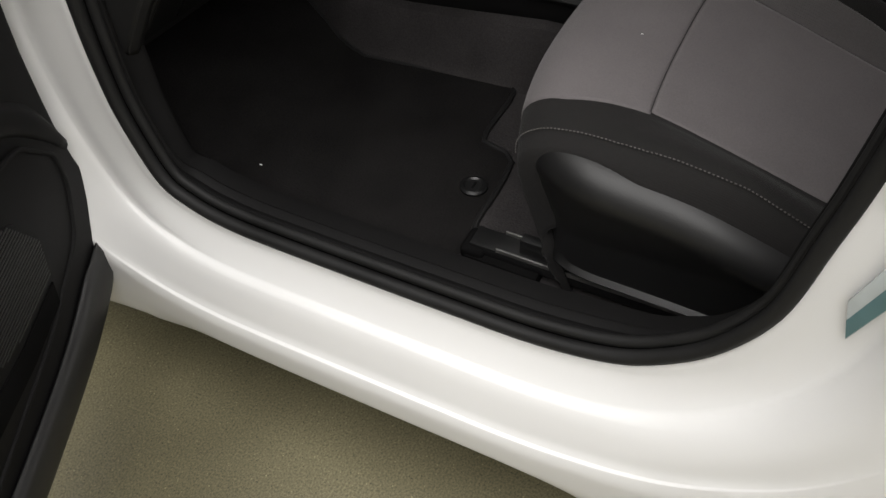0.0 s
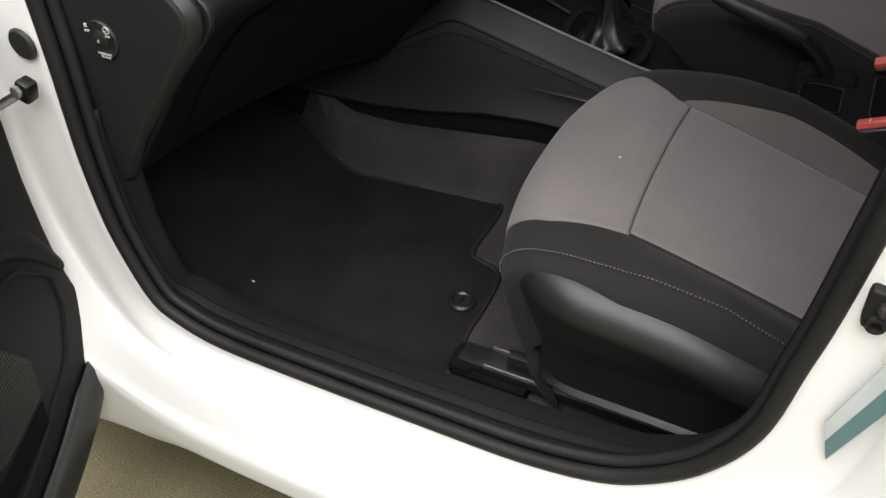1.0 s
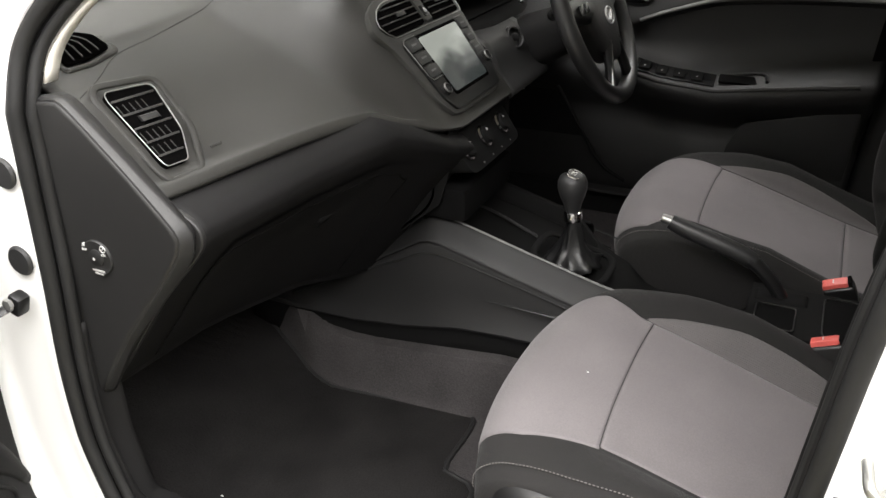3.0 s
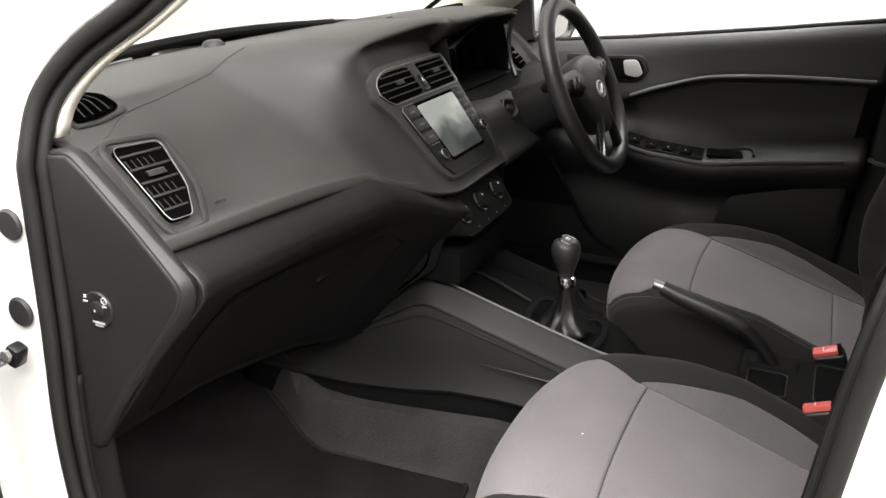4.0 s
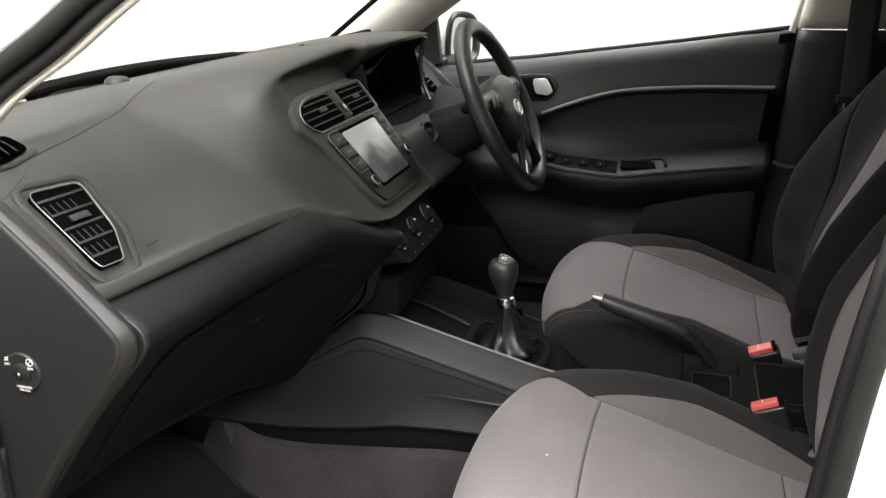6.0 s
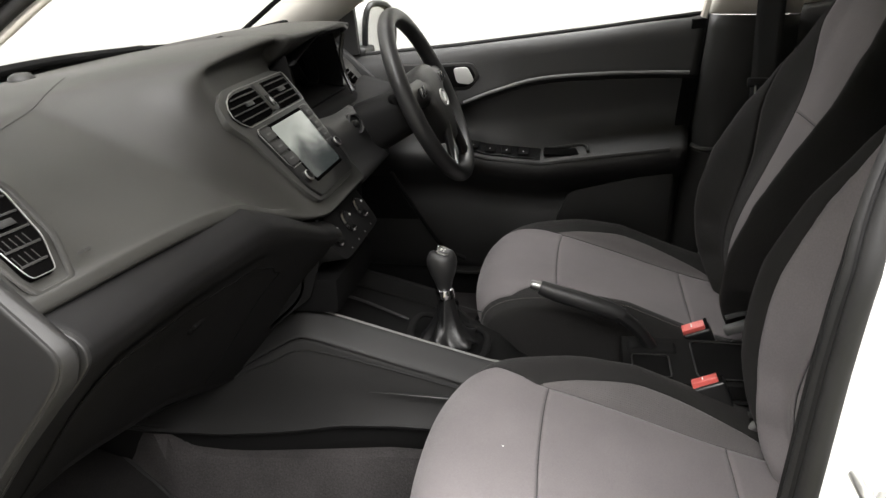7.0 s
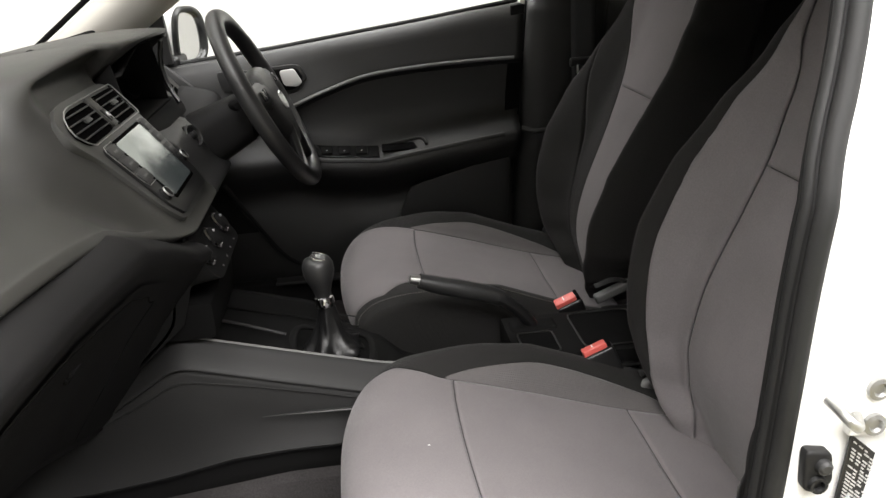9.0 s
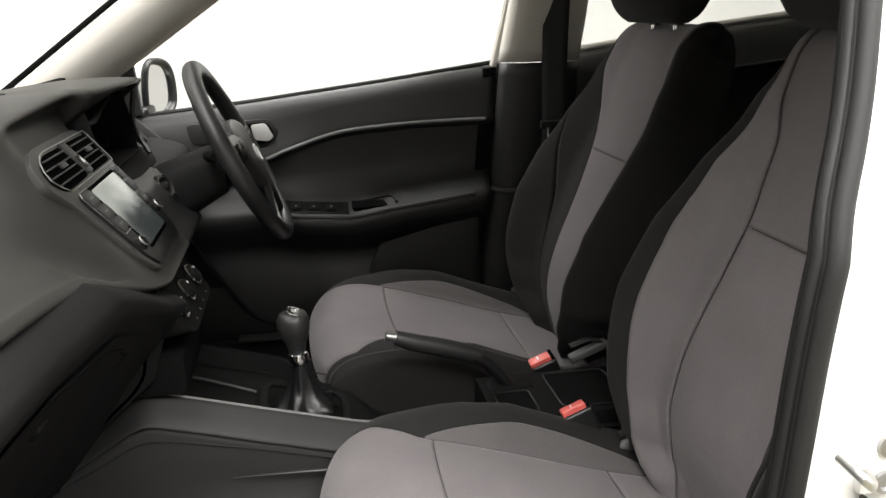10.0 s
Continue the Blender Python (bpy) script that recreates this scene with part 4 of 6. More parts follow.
# lower half with the glovebox
GLOVE = [(.290, .858), (.258, .849), (.238, .838), (.229, .822), (.240, .797), (.303, .725), (.358, .650), (.412, .580), (.440, .566), (.62, .580)]


def glove_shift(x):
    return lin(x, [(-0.66, 0.0), (-0.45, -0.02), (-0.33, -0.042), (-0.2, -0.072), (-0.14, -0.086), (-0.115, -0.088), (-0.098, -0.080), (-0.086, -0.060), (-0.080, -0.02)])


def glove_drop(x, z):
    k = lin(x, [(-0.3, 0), (-0.225, 0.032), (-0.165, 0.062), (-0.12, 0.075), (-0.08, 0.085)])
    foot = lin(x, [(-0.50, 0), (-0.30, 0.022), (-0.20, 0.050), (-0.125, 0.066), (-0.08, 0.07)])
    return k * lin(z, [(0.57, 0), (0.86, 1)]) + foot * lin(z, [(0.585, 1), (0.80, 0)])


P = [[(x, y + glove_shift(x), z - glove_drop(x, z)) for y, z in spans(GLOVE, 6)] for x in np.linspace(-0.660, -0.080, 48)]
# shade below the upper pad is put into this darker plastic
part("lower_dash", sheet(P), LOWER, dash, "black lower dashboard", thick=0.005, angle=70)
gl = [(y, z) for y, z in spans(GLOVE[1:9], 5)]
part("lower_dash_end", slab([(-0.665, y - 0.003, z + 0.001) for y, z in gl] + [(-0.665, 0.47, 0.566), (-0.665, 0.47, 0.85)], (0.008, 0, 0), 0.002, 3), TRIM, dash, "rounded end of the lower dashboard")
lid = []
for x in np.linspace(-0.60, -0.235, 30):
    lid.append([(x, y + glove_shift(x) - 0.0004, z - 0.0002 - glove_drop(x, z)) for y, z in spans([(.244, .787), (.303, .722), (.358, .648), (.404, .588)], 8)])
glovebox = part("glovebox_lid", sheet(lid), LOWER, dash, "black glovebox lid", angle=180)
groove = [lid[0][k] for k in range(len(lid[0]) - 1, 2, -1)] + [row[2] if 0 < i < 28 else row[3] for i, row in enumerate(lid)] + [lid[-1][k] for k in range(4, len(lid[0]))]
part("shut_line", tube(cr(groove, 90), 0.0011, 6), VOID, glovebox, "thin dark shut line of the lid")
part("latch", rbox((-0.352, 0.2735, 0.720), (0.058, 0.010, 0.020), 0.004, Matrix.Rotation(radians(-40), 3, "X")), LOWER, glovebox, "black pull latch")
part("latch_recess", rbox((-0.352, 0.276, 0.710), (0.062, 0.008, 0.012), 0.004, Matrix.Rotation(radians(-40), 3, "X")), VOID, glovebox)

# end cap with the airbag switch
cap = [(.470, .958), (.402, .962), (.374, .964), (.348, .944), (.288, .888), (.244, .842), (.237, .829), (.241, .810), (.258, .784), (.340, .680), (.375, .628), (.402, .585), (.470, .585)]
end_cap = part("end_cap", slab([(-0.690, y, z) for y, z in cap], (0.028, 0, 0), 0.006, 3), TRIM, dash, "black dashboard end cover")
band = []
for q in range(len(cap_line := cr([(y, z) for y, z in cap[1:12]], 60))):
    ty, tz = cap_line[min(q + 1, 59)] - cap_line[max(q - 1, 0)]
    ln = math.hypot(ty, tz)
    oy, oz = tz / ln, -ty / ln
    if oy * (cap_line[q][0] - 0.42) + oz * (cap_line[q][1] - 0.77) < 0:
        oy, oz = -oy, -oz
    k = lin(q, [(0, 0.35), (18, 0.6), (28, 1.0), (40, 0.8), (50, 0.55), (59, 0.7)])
    band.append([(x, cap_line[q][0] + oy * d, cap_line[q][1] + oz * d) for x, d in ((-0.684, -0.004), (-0.6885, -0.001), (-0.6876, 0.001), (-0.6876 + 0.012 * k, 0.0085 * k), (-0.6876 + 0.0145 * k, 0.009 * k), (-0.668, 0.006 * k))])
part("cap_rim", sheet(band), TRIM, dash, "satin edge of the end cover", thick=0.003, angle=28)
part("bezel", lathe([(0, 0), (0.0215, 0), (0.0215, 0.0015), (0.0205, 0.003), (0, 0.002)], axis_pose((-0.690, 0.358, 0.786), (-1, 0, 0)), 32), TRIM, end_cap)
part("key_switch", lathe([(0, 0), (0.0105, 0), (0.0105, 0.0035), (0.009, 0.0045), (0, 0.0045)], axis_pose((-0.6905, 0.358, 0.786), (-1, 0, 0)), 24), TRIM, end_cap, "round airbag key switch")
part("slot_mark", rbox((-0.6955, 0.360, 0.785), (0.001, 0.0015, 0.003), 0), PRINT_DIM, end_cap)


def words(text, size, m, mat, parent, name="lettering", label="white printed lettering", depth=0.0004):
    cu = bpy.data.curves.new(name, "FONT")
    cu.body, cu.size, cu.extrude, cu.align_x, cu.align_y = text, size, depth, "CENTER", "CENTER"
    tmp = bpy.data.objects.new(name, cu)
    me = bpy.data.meshes.new_from_object(tmp)
    bpy.data.objects.remove(tmp)
    me.transform(m)
    me.materials.clear()
    me.materials.append(mat)
    ob = new(name, me)
    ob.parent = parent
    ob.matrix_parent_inverse = Matrix.Translation(-BASE.get(parent.name, Vector()))
    return tagged(ob, label)


cap_face = lambda y, z: axis_pose((-0.6945, y, z), (-1, 0, 0))
words("OFF", 0.0042, cap_face(0.373, 0.7945), PRINT_DIM, end_cap)
words("ON", 0.0042, cap_face(0.345, 0.7925), PRINT_DIM, end_cap)
words("PASSENGER\nAIR BAG", 0.0036, cap_face(0.357, 0.7685), PRINT_DIM, end_cap)
part("pictogram", merged(tube([(-0.6942, 0.345 + 0.0038 * math.cos(a), 0.7995 + 0.0038 * math.sin(a)) for a in np.linspace(0, 6.28, 16)][:-1], 0.0007, 5, closed=True, up=(1, 0, 0)), tube([(-0.6942, 0.347, 0.7975), (-0.6942, 0.3432, 0.8015)], 0.0007, 5)), PRINT_DIM, end_cap)
part("pictogram", merged(tube([(-0.6942, 0.3755, 0.7985), (-0.6942, 0.371, 0.8030)], 0.0008, 5), tube([(-0.6942, 0.3715, 0.7990), (-0.6942, 0.3745, 0.8025)], 0.0007, 5)), PRINT_DIM, end_cap)


# air vents
def face_side(x, z, off=0.0):
    n = Vector((-0.097, -0.69, 0.724)).normalized()
    return Vector((x, .298 + 1.05 * (z - .882) - .14 * (x + .628), z)) + n * off


def face_stack(x, z, off=0.0):
    n = Vector((0, -0.754, 0.656))
    return Vector((x, .30 + .87 * (z - .96), z)) + n * off


def rounded(pts, r=0.25, n=5):
    """A closed outline whose corners are cut by short arcs."""
    out = []
    m = len(pts)
    for i in range(m):
        p, a, b = Vector(pts[i]), Vector(pts[i - 1]), Vector(pts[(i + 1) % m])
        s, e = p.lerp(a, min(r, 0.45)), p.lerp(b, min(r, 0.45))
        for t in np.linspace(0, 1, n):
            out.append(s * (1 - t) ** 2 + p * 2 * t * (1 - t) + e * t * t)
    return out


def vent(face, outline, cut, slats, knob, name, label, framed=True):
    """A louvre: well with its shade put in as deep black, frame, level slats, upright fins and a sliding tab."""
    ring = rounded([(a, b, 0) for a, b in outline], cut, 6)
    pts = [(p[0], p[1]) for p in ring]
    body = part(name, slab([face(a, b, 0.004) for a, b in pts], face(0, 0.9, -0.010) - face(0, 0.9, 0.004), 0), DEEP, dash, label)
    if framed:
        part("frame", tube([face(a, b, 0.0062) for a, b in pts], 0.0006, 8, closed=True), SILVER, body, "satin silver vent frame")
    zs = [b for a, b in pts]
    lo, hi = min(zs), max(zs)

    def width_at(z):
        xs = []
        for i in range(len(pts)):
            (a0, b0), (a1, b1) = pts[i - 1], pts[i]
            if (b0 - z) * (b1 - z) <= 0 and b0 != b1:
                xs.append(a0 + (a1 - a0) * (z - b0) / (b1 - b0))
        return (min(xs), max(xs)) if len(xs) > 1 else None

    for k in range(slats):
        z = lo + (hi - lo) * (k + 0.75) / (slats + 0.5)
        w = width_at(z)
        if w is None or w[1] - w[0] < 0.012:
            continue
        bm = slab([face(w[0] + 0.003, z - 0.0004, 0.0052), face(w[1] - 0.003, z - 0.0004, 0.0052), face(w[1] - 0.003, z + 0.0007, 0.0064), face(w[0] + 0.003, z + 0.0007, 0.0064)], (0, 0.0014, 0.0007), 0.0003, 1)
        part("slat", bm, TRIM, body)
    for k in range(slats - 1) if framed else ():
        z0, z1 = (lo + (hi - lo) * (q + 0.75) / (slats + 0.5) for q in (k, k + 1))
        w = width_at(z0)
        if w is None or abs(0.5 * (z0 + z1) - knob[1]) < 0.006:
            continue
        for q in range(5):
            x = w[0] + 0.006 + 0.0085 * q
            if x < w[1] - 0.008:
                part("fin", slab([face(x - 0.0006, z0 + 0.0022, 0.0047), face(x + 0.0006, z0 + 0.0022, 0.0047), face(x + 0.0006, z1 - 0.0045, 0.0047), face(x - 0.0006, z1 - 0.0045, 0.0047)], (0, 0.002, 0.0014)), TRIM, body)
    part("tab", slab([face(knob[0] + dx, knob[1] + dz, 0.009) for dx, dz in ((-.012, -.0022), (.012, -.0022), (.012, .003), (-.012, .003))], (0, 0.004, -0.001), 0.0008), CONSOLE, body, "grey sliding tab")
    return body


vent(face_side, [(-0.632, 0.9535), (-0.566, 0.9505), (-0.578, 0.905), (-0.600, 0.879), (-0.632, 0.8795)], 0.16, 5, (-0.602, 0.922), "side_vent", "black side air vent in a silver frame")
part("vent_plinth", tube([face_side(a, b, 0.001) for a, b in [(p[0], p[1]) for p in rounded([(-0.640, 0.962, 0), (-0.553, 0.957, 0), (-0.560, 0.905, 0), (-0.590, 0.868, 0), (-0.640, 0.868, 0)], 0.2, 6)]], 0.0045, 8, closed=True, flat=0.6), DASH, dash)
vent(face_stack, [(-0.158, 0.940), (-0.153, 0.949), (-0.140, 0.957), (-0.120, 0.963), (-0.100, 0.9655), (-0.028, 0.9655), (-0.028, 0.925), (-0.138, 0.925), (-0.150, 0.931)], 0.16, 4, (-0.085, 0.946), "centre_vent", "black centre air vent", framed=False)
vent(face_stack, [(0.004, 0.9655), (0.108, 0.9645), (0.102, 0.925), (0.004, 0.925)], 0.06, 4, (0.055, 0.946), "centre_vent", "black centre air vent", framed=False)
part("vent_frame", tube([face_stack(p[0], p[1], 0.0068) for p in rounded([(-0.164, 0.940, 0), (-0.158, 0.951, 0), (-0.143, 0.960, 0), (-0.122, 0.966, 0), (-0.100, 0.9685, 0), (0.06, 0.968, 0), (0.111, 0.9675, 0), (0.105, 0.922, 0), (0.06, 0.922, 0), (-0.09, 0.922, 0), (-0.139, 0.922, 0), (-0.154, 0.929, 0)], 0.16, 6)], 0.0009, 8, closed=True), SILVER, dash, "thin silver frame round both vents")
part("hazard_panel", slab(rounded([face_stack(-0.026, 0.9675, 0.007), face_stack(-0.002, 0.9675, 0.007), face_stack(-0.002, 0.9265, 0.007), face_stack(-0.026, 0.9265, 0.007)], 0.12), face_stack(0, .9, -.006) - face_stack(0, .9, 0.004), 0.001), DASH, dash, "grey hazard switch panel")
part("hazard_button", slab(rounded([face_stack(-0.022, 0.948, 0.009), face_stack(-0.006, 0.948, 0.009), face_stack(-0.006, 0.932, 0.009), face_stack(-0.022, 0.932, 0.009)], 0.15), face_stack(0, .9, -.002) - face_stack(0, .9, 0.001), 0.0008), GLOSS, dash, "hazard warning button")
part("hazard_mark", tube([face_stack(-0.014 + 0.004 * math.sin(a), 0.9395 + 0.0035 * math.cos(a), 0.0094) for a in (0, 2.094, 4.189)], 0.0005, 4, closed=True), PRINT, dash)

# radio fascia
fas = rounded([(-0.178, 0.938, 0), (-0.160, 0.963, 0), (-0.115, 0.977, 0), (0.118, 0.977, 0), (0.118, 0.920, 0), (0.090, 0.835, 0), (0.062, 0.808, 0), (-0.122, 0.808, 0), (-0.142, 0.835, 0), (-0.156, 0.905, 0)], 0.25, 6)
part("radio_fascia", slab([face_stack(p[0], p[1], 0.0012) for p in fas], face_stack(0, .9, -.020) - face_stack(0, .9, 0), 0.0022), material("radio_surround", (0.0275, 0.0275, 0.0255), 0.45, grain=(900, 0.15, 0.0006), tone=(8, 0.08)), dash, "satin grey radio surround")
pan = rounded([(-0.136, 0.9170, 0), (0.098, 0.9170, 0), (0.082, 0.835, 0), (0.062, 0.813, 0), (-0.112, 0.813, 0), (-0.127, 0.832, 0)], 0.14, 5)
part("radio_panel", slab([face_stack(p[0], p[1], 0.0050) for p in pan], face_stack(0, .9, -.006) - face_stack(0, .9, 0), 0.001), material("radio_panel_black", (0.0075, 0.0075, 0.0075), 0.34, tone=(20, 0.1), spec=0.25), dash, "black radio panel")


def display():
    m = material("radio_screen", (0.02, 0.022, 0.022), 0.22, tone=(20, 0.1))
    nt = m.node_tree
    b = nt.nodes["Principled BSDF"]
    tc = next(n for n in nt.nodes if n.type == "TEX_COORD")
    sep = nt.nodes.new("ShaderNodeSeparateXYZ")
    nt.links.new(tc.outputs["Object"], sep.inputs["Vector"])
    nz = nt.nodes.new("ShaderNodeTexNoise")
    nz.inputs["Scale"].default_value = 16
    nt.links.new(tc.outputs["Object"], nz.inputs["Vector"])
    add = nt.nodes.new("ShaderNodeMath")
    add.operation = "MULTIPLY_ADD"
    add.inputs[1].default_value = 0.075
    nt.links.new(nz.outputs["Fac"], add.inputs[0])
    nt.links.new(sep.outputs["Z"], add.inputs[2])
    ramp = nt.nodes.new("ShaderNodeMapRange")
    ramp.inputs["From Min"].default_value, ramp.inputs["From Max"].default_value = 0.902, 0.932
    nt.links.new(add.outputs["Value"], ramp.inputs["Value"])
    em = nt.nodes.new("ShaderNodeMix")
    em.data_type = "RGBA"
    em.inputs["A"].default_value, em.inputs["B"].default_value = (0.03, 0.036, 0.036, 1), (0.46, 0.48, 0.43, 1)
    nt.links.new(ramp.outputs["Result"], em.inputs["Factor"])
    nt.links.new(em.outputs["Result"], b.inputs["Emission Color"])
    b.inputs["Emission Strength"].default_value = 0.38
    return m


SCREEN = display()
scr = rounded([(-0.086, 0.9115, 0), (0.060, 0.9115, 0), (0.045, 0.833, 0), (-0.086, 0.833, 0)], 0.05, 4)
rim_s = rounded([(-0.0915, 0.9155, 0), (0.0635, 0.9155, 0), (0.0475, 0.829, 0), (-0.0915, 0.829, 0)], 0.05, 4)
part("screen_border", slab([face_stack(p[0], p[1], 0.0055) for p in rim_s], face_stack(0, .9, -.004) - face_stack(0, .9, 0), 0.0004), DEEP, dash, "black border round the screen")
part("screen", slab([face_stack(p[0], p[1], 0.0060) for p in scr], face_stack(0, .9, -.004) - face_stack(0, .9, 0), 0.0006), SCREEN, dash, "lit touch screen showing a pale picture")
for x0, x1 in ((-0.131, -0.091), (0.064, 0.091)):
    for k in range(3):
        z = 0.906 - 0.0185 * k
        sh = -0.0045 * k if x0 > 0 else 0.002 * k
        q = rounded([(x0 + sh, z + 0.0075, 0), (x1 + sh, z + 0.0075, 0), (x1 + sh, z - 0.0075, 0), (x0 + sh, z - 0.0075, 0)], 0.12, 3)
        part("button", slab([face_stack(p[0], p[1], 0.0075) for p in q], face_stack(0, .9, -.004) - face_stack(0, .9, 0), 0.0008), TRIM, dash)
        part("button_mark", slab([face_stack((x0 + x1) / 2 + sh + a, z + b, 0.0078) for a, b in ((-.008, -.0012), (.008, -.0012), (.008, .0012), (-.008, .0012))], face_stack(0, .9, -.0004) - face_stack(0, .9, 0)), material("dim_print", (0.09, 0.09, 0.09), 0.5, tone=(40, 0.1)) if k == 0 and x0 < 0 else bpy.data.materials["dim_print"], dash)
for x, kz in ((-0.111, 0.8415), (0.0765, 0.852)):
    base = face_stack(x, kz, 0.004)
    m = axis_pose(base, (0, -0.754, 0.656))
    knob = part("dial", lathe([(0, 0), (0.0105, 0), (0.0105, 0.002), (0.0088, 0.0035), (0.0086, 0.007), (0.0076, 0.0085), (0.005, 0.008), (0, 0.008)], m, 28), LOWER, dash, "rotary radio dial")
    part("dial_ring", lathe([(0.0087, 0.0062), (0.0091, 0.0070), (0.0086, 0.0084), (0.0080, 0.0087), (0.0080, 0.0074)], m, 28), SILVER, knob, "silver ring")

for edge_line in ([(-0.092, 0.9165), (-0.128, 0.9165), (-0.1355, 0.911), (-0.1305, 0.866), (-0.124, 0.8585), (-0.092, 0.8585)], [(0.064, 0.9165), (0.088, 0.9165), (0.0945, 0.911), (0.084, 0.869), (0.078, 0.862), (0.056, 0.862)]):
    part("button_outline", tube([face_stack(a, b, 0.0062) for a, b in edge_line], 0.0007, 6), SILVER, dash, "thin silver line round the radio buttons")

# heater controls
hv = lambda x, z, off=0.0: Vector((x, 0.150 + 0.75 * (z - 0.74), z)) + Vector((0, -0.8, 0.6)) * off
part("heater_panel", slab([hv(p[0], p[1], 0.004) for p in rounded([(-0.148, 0.782, 0), (0.080, 0.776, 0), (0.070, 0.716, 0), (-0.138, 0.716, 0)], 0.15, 4)], (0, 0.05, -0.01), 0.003), HOODBLACK, dash, "black heater control panel")
for x in (-0.118, -0.045, 0.030):
    m = axis_pose(hv(x, 0.750, 0.004), (0, -0.8, 0.6))
    hk = part("heater_dial", lathe([(0, 0), (0.0185, 0), (0.0185, 0.003), (0.0150, 0.005), (0.0145, 0.010), (0.0125, 0.012), (0, 0.012)], m, 28), HOODBLACK, dash, "rotary heater dial")
    part("dial_ring", lathe([(0.0182, 0.0030), (0.0192, 0.0044), (0.0168, 0.0064), (0.0158, 0.0052)], m, 28), CHROME, hk, "chrome ring")
    part("pointer", rbox(m @ Vector((0, 0.008, 0.0120)), (0.0014, 0.005, 0.003), 0), PRINT_DIM, hk)
for k in range(4):
    part("button_mark", slab([hv(-0.09 + 0.040 * k + a, 0.7225 + b, 0.0046) for a, b in ((-.0016, -.001), (.0016, -.001), (.0016, .001), (-.0016, .001))], (0, .001, 0)), bpy.data.materials["dim_print"], dash)

# demister grille on top
grille = [(-0.590, 0.492), (-0.616, 0.455), (-0.624, 0.424), (-0.582, 0.427), (-0.516, 0.448), (-0.504, 0.498), (-0.500, 0.546), (-0.540, 0.530)]


def top_at(x, y):
    """The height of the upper pad at a place on its top."""
    xs = [row[0][0] for row in PAD]
    k = int(np.clip(np.searchsorted(xs, x), 1, len(xs) - 1))
    at_row = lambda row: float(np.interp(-y, [-q[1] for q in row[:30]], [q[2] for q in row[:30]]))
    t = (x - xs[k - 1]) / (xs[k] - xs[k - 1])
    return at_row(PAD[k - 1]) * (1 - t) + at_row(PAD[k]) * t


def draped(outline, lift):
    """A patch inside an outline that follows the curve of the pad."""
    ring = [Vector(p) for p in rounded([(a, b, 0) for a, b in outline], 0.2, 4)]
    mid = sum(ring, Vector()) / len(ring)
    rows = []
    for k in (1.0, 0.82, 0.62, 0.42, 0.22, 0.02):
        row = [mid.lerp(p, k) for p in ring]
        rows.append([(p.x, p.y, top_at(p.x, p.y) + lift) for p in row])
    return sheet(rows, loop_v=True)


g = part("demister_grille", draped(grille, 0.0016), DASH, dash, "small top vent by the pillar", thick=0.003)
well = [(-0.587, 0.484), (-0.608, 0.455), (-0.614, 0.433), (-0.582, 0.435), (-0.527, 0.453), (-0.514, 0.498), (-0.511, 0.534), (-0.541, 0.520)]
# deep black patch on the uncut pad stands in for the shaded well
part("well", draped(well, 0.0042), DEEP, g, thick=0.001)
for u in (0.18, 0.38, 0.58, 0.78):
    ends = np.array((-0.587 + 0.072 * u, 0.484 + 0.046 * u)), np.array((-0.612 + 0.082 * u, 0.434 + 0.018 * u))
    part("bar", tube([(*(ends[0] * (1 - q) + ends[1] * q), top_at(*(ends[0] * (1 - q) + ends[1] * q)) + 0.0052) for q in np.linspace(0.04, 0.96, 6)], 0.0009, 6), DASH, g)
seam_line = cr([(-0.650, 0.380), (-0.600, 0.403), (-0.528, 0.443), (-0.424, 0.468), (-0.28, 0.505), (-0.16, 0.535)], 50)
part("pad_seam", tube([(a, b, top_at(a, b) + 0.0002) for a, b in seam_line], 0.0006, 6), DASH, dash, "fine moulded line across the dashboard pad")
part("light_sensor", lathe([(0.022, 0), (0.020, 0.006), (0.013, 0.011), (0, 0.012)], Matrix.Translation((-0.085, 0.66, 0.985)), 20), TRIM, dash, "small round sensor dome")
emb = face_side(-0.555, 0.882, 0.004)
CONSOLE_PALE = material("embossed_grey", (0.034, 0.034, 0.032), 0.5, tone=(20, 0.1))
words("AIRBAG", 0.0055, axis_pose(emb + Vector((0, -0.001, 0.001)), (-0.09, -0.69, 0.724)), CONSOLE_PALE, dash, "embossed_word", "embossed airbag word", 0.0006)

# instrument hood interior
P = [[(x, y, z - lin(x, [(0.14, 0.036), (0.20, 0.018), (0.27, 0.004), (0.30, 0)]) * min(max((z - 0.93) / 0.05, 0), 1)) for y, z in spans([(.288, 1.016), (.34, 1.004), (.392, .982), (.383, .908), (.30, .892), (.282, .889)], 4)] for x in np.linspace(0.140, 0.440, 14)]
part("hood_lining", sheet(P), HOODBLACK, dash, "matt black hood lining", thick=0.003)
for x in (0.1385, 0.440):
    part("hood_cheek", slab([(x, .305, 1.012), (x, .40, .985), (x, .39, .90), (x, .285, .885), (x, .292, .95)], (0.003, 0, 0)), HOODBLACK, dash)
part("instrument_glass", rbox((0.295, 0.372, 0.945), (0.29, 0.012, 0.095), 0.01), GLOSS, dash, "dark instrument cluster glass")
# added slab, blocks the bright wall from showing through behind the cluster
part("cluster_back", rbox((0.29, 0.412, 0.95), (0.34, 0.016, 0.16), 0.004), VOID, dash, "black backing added to close the gap behind the instruments")
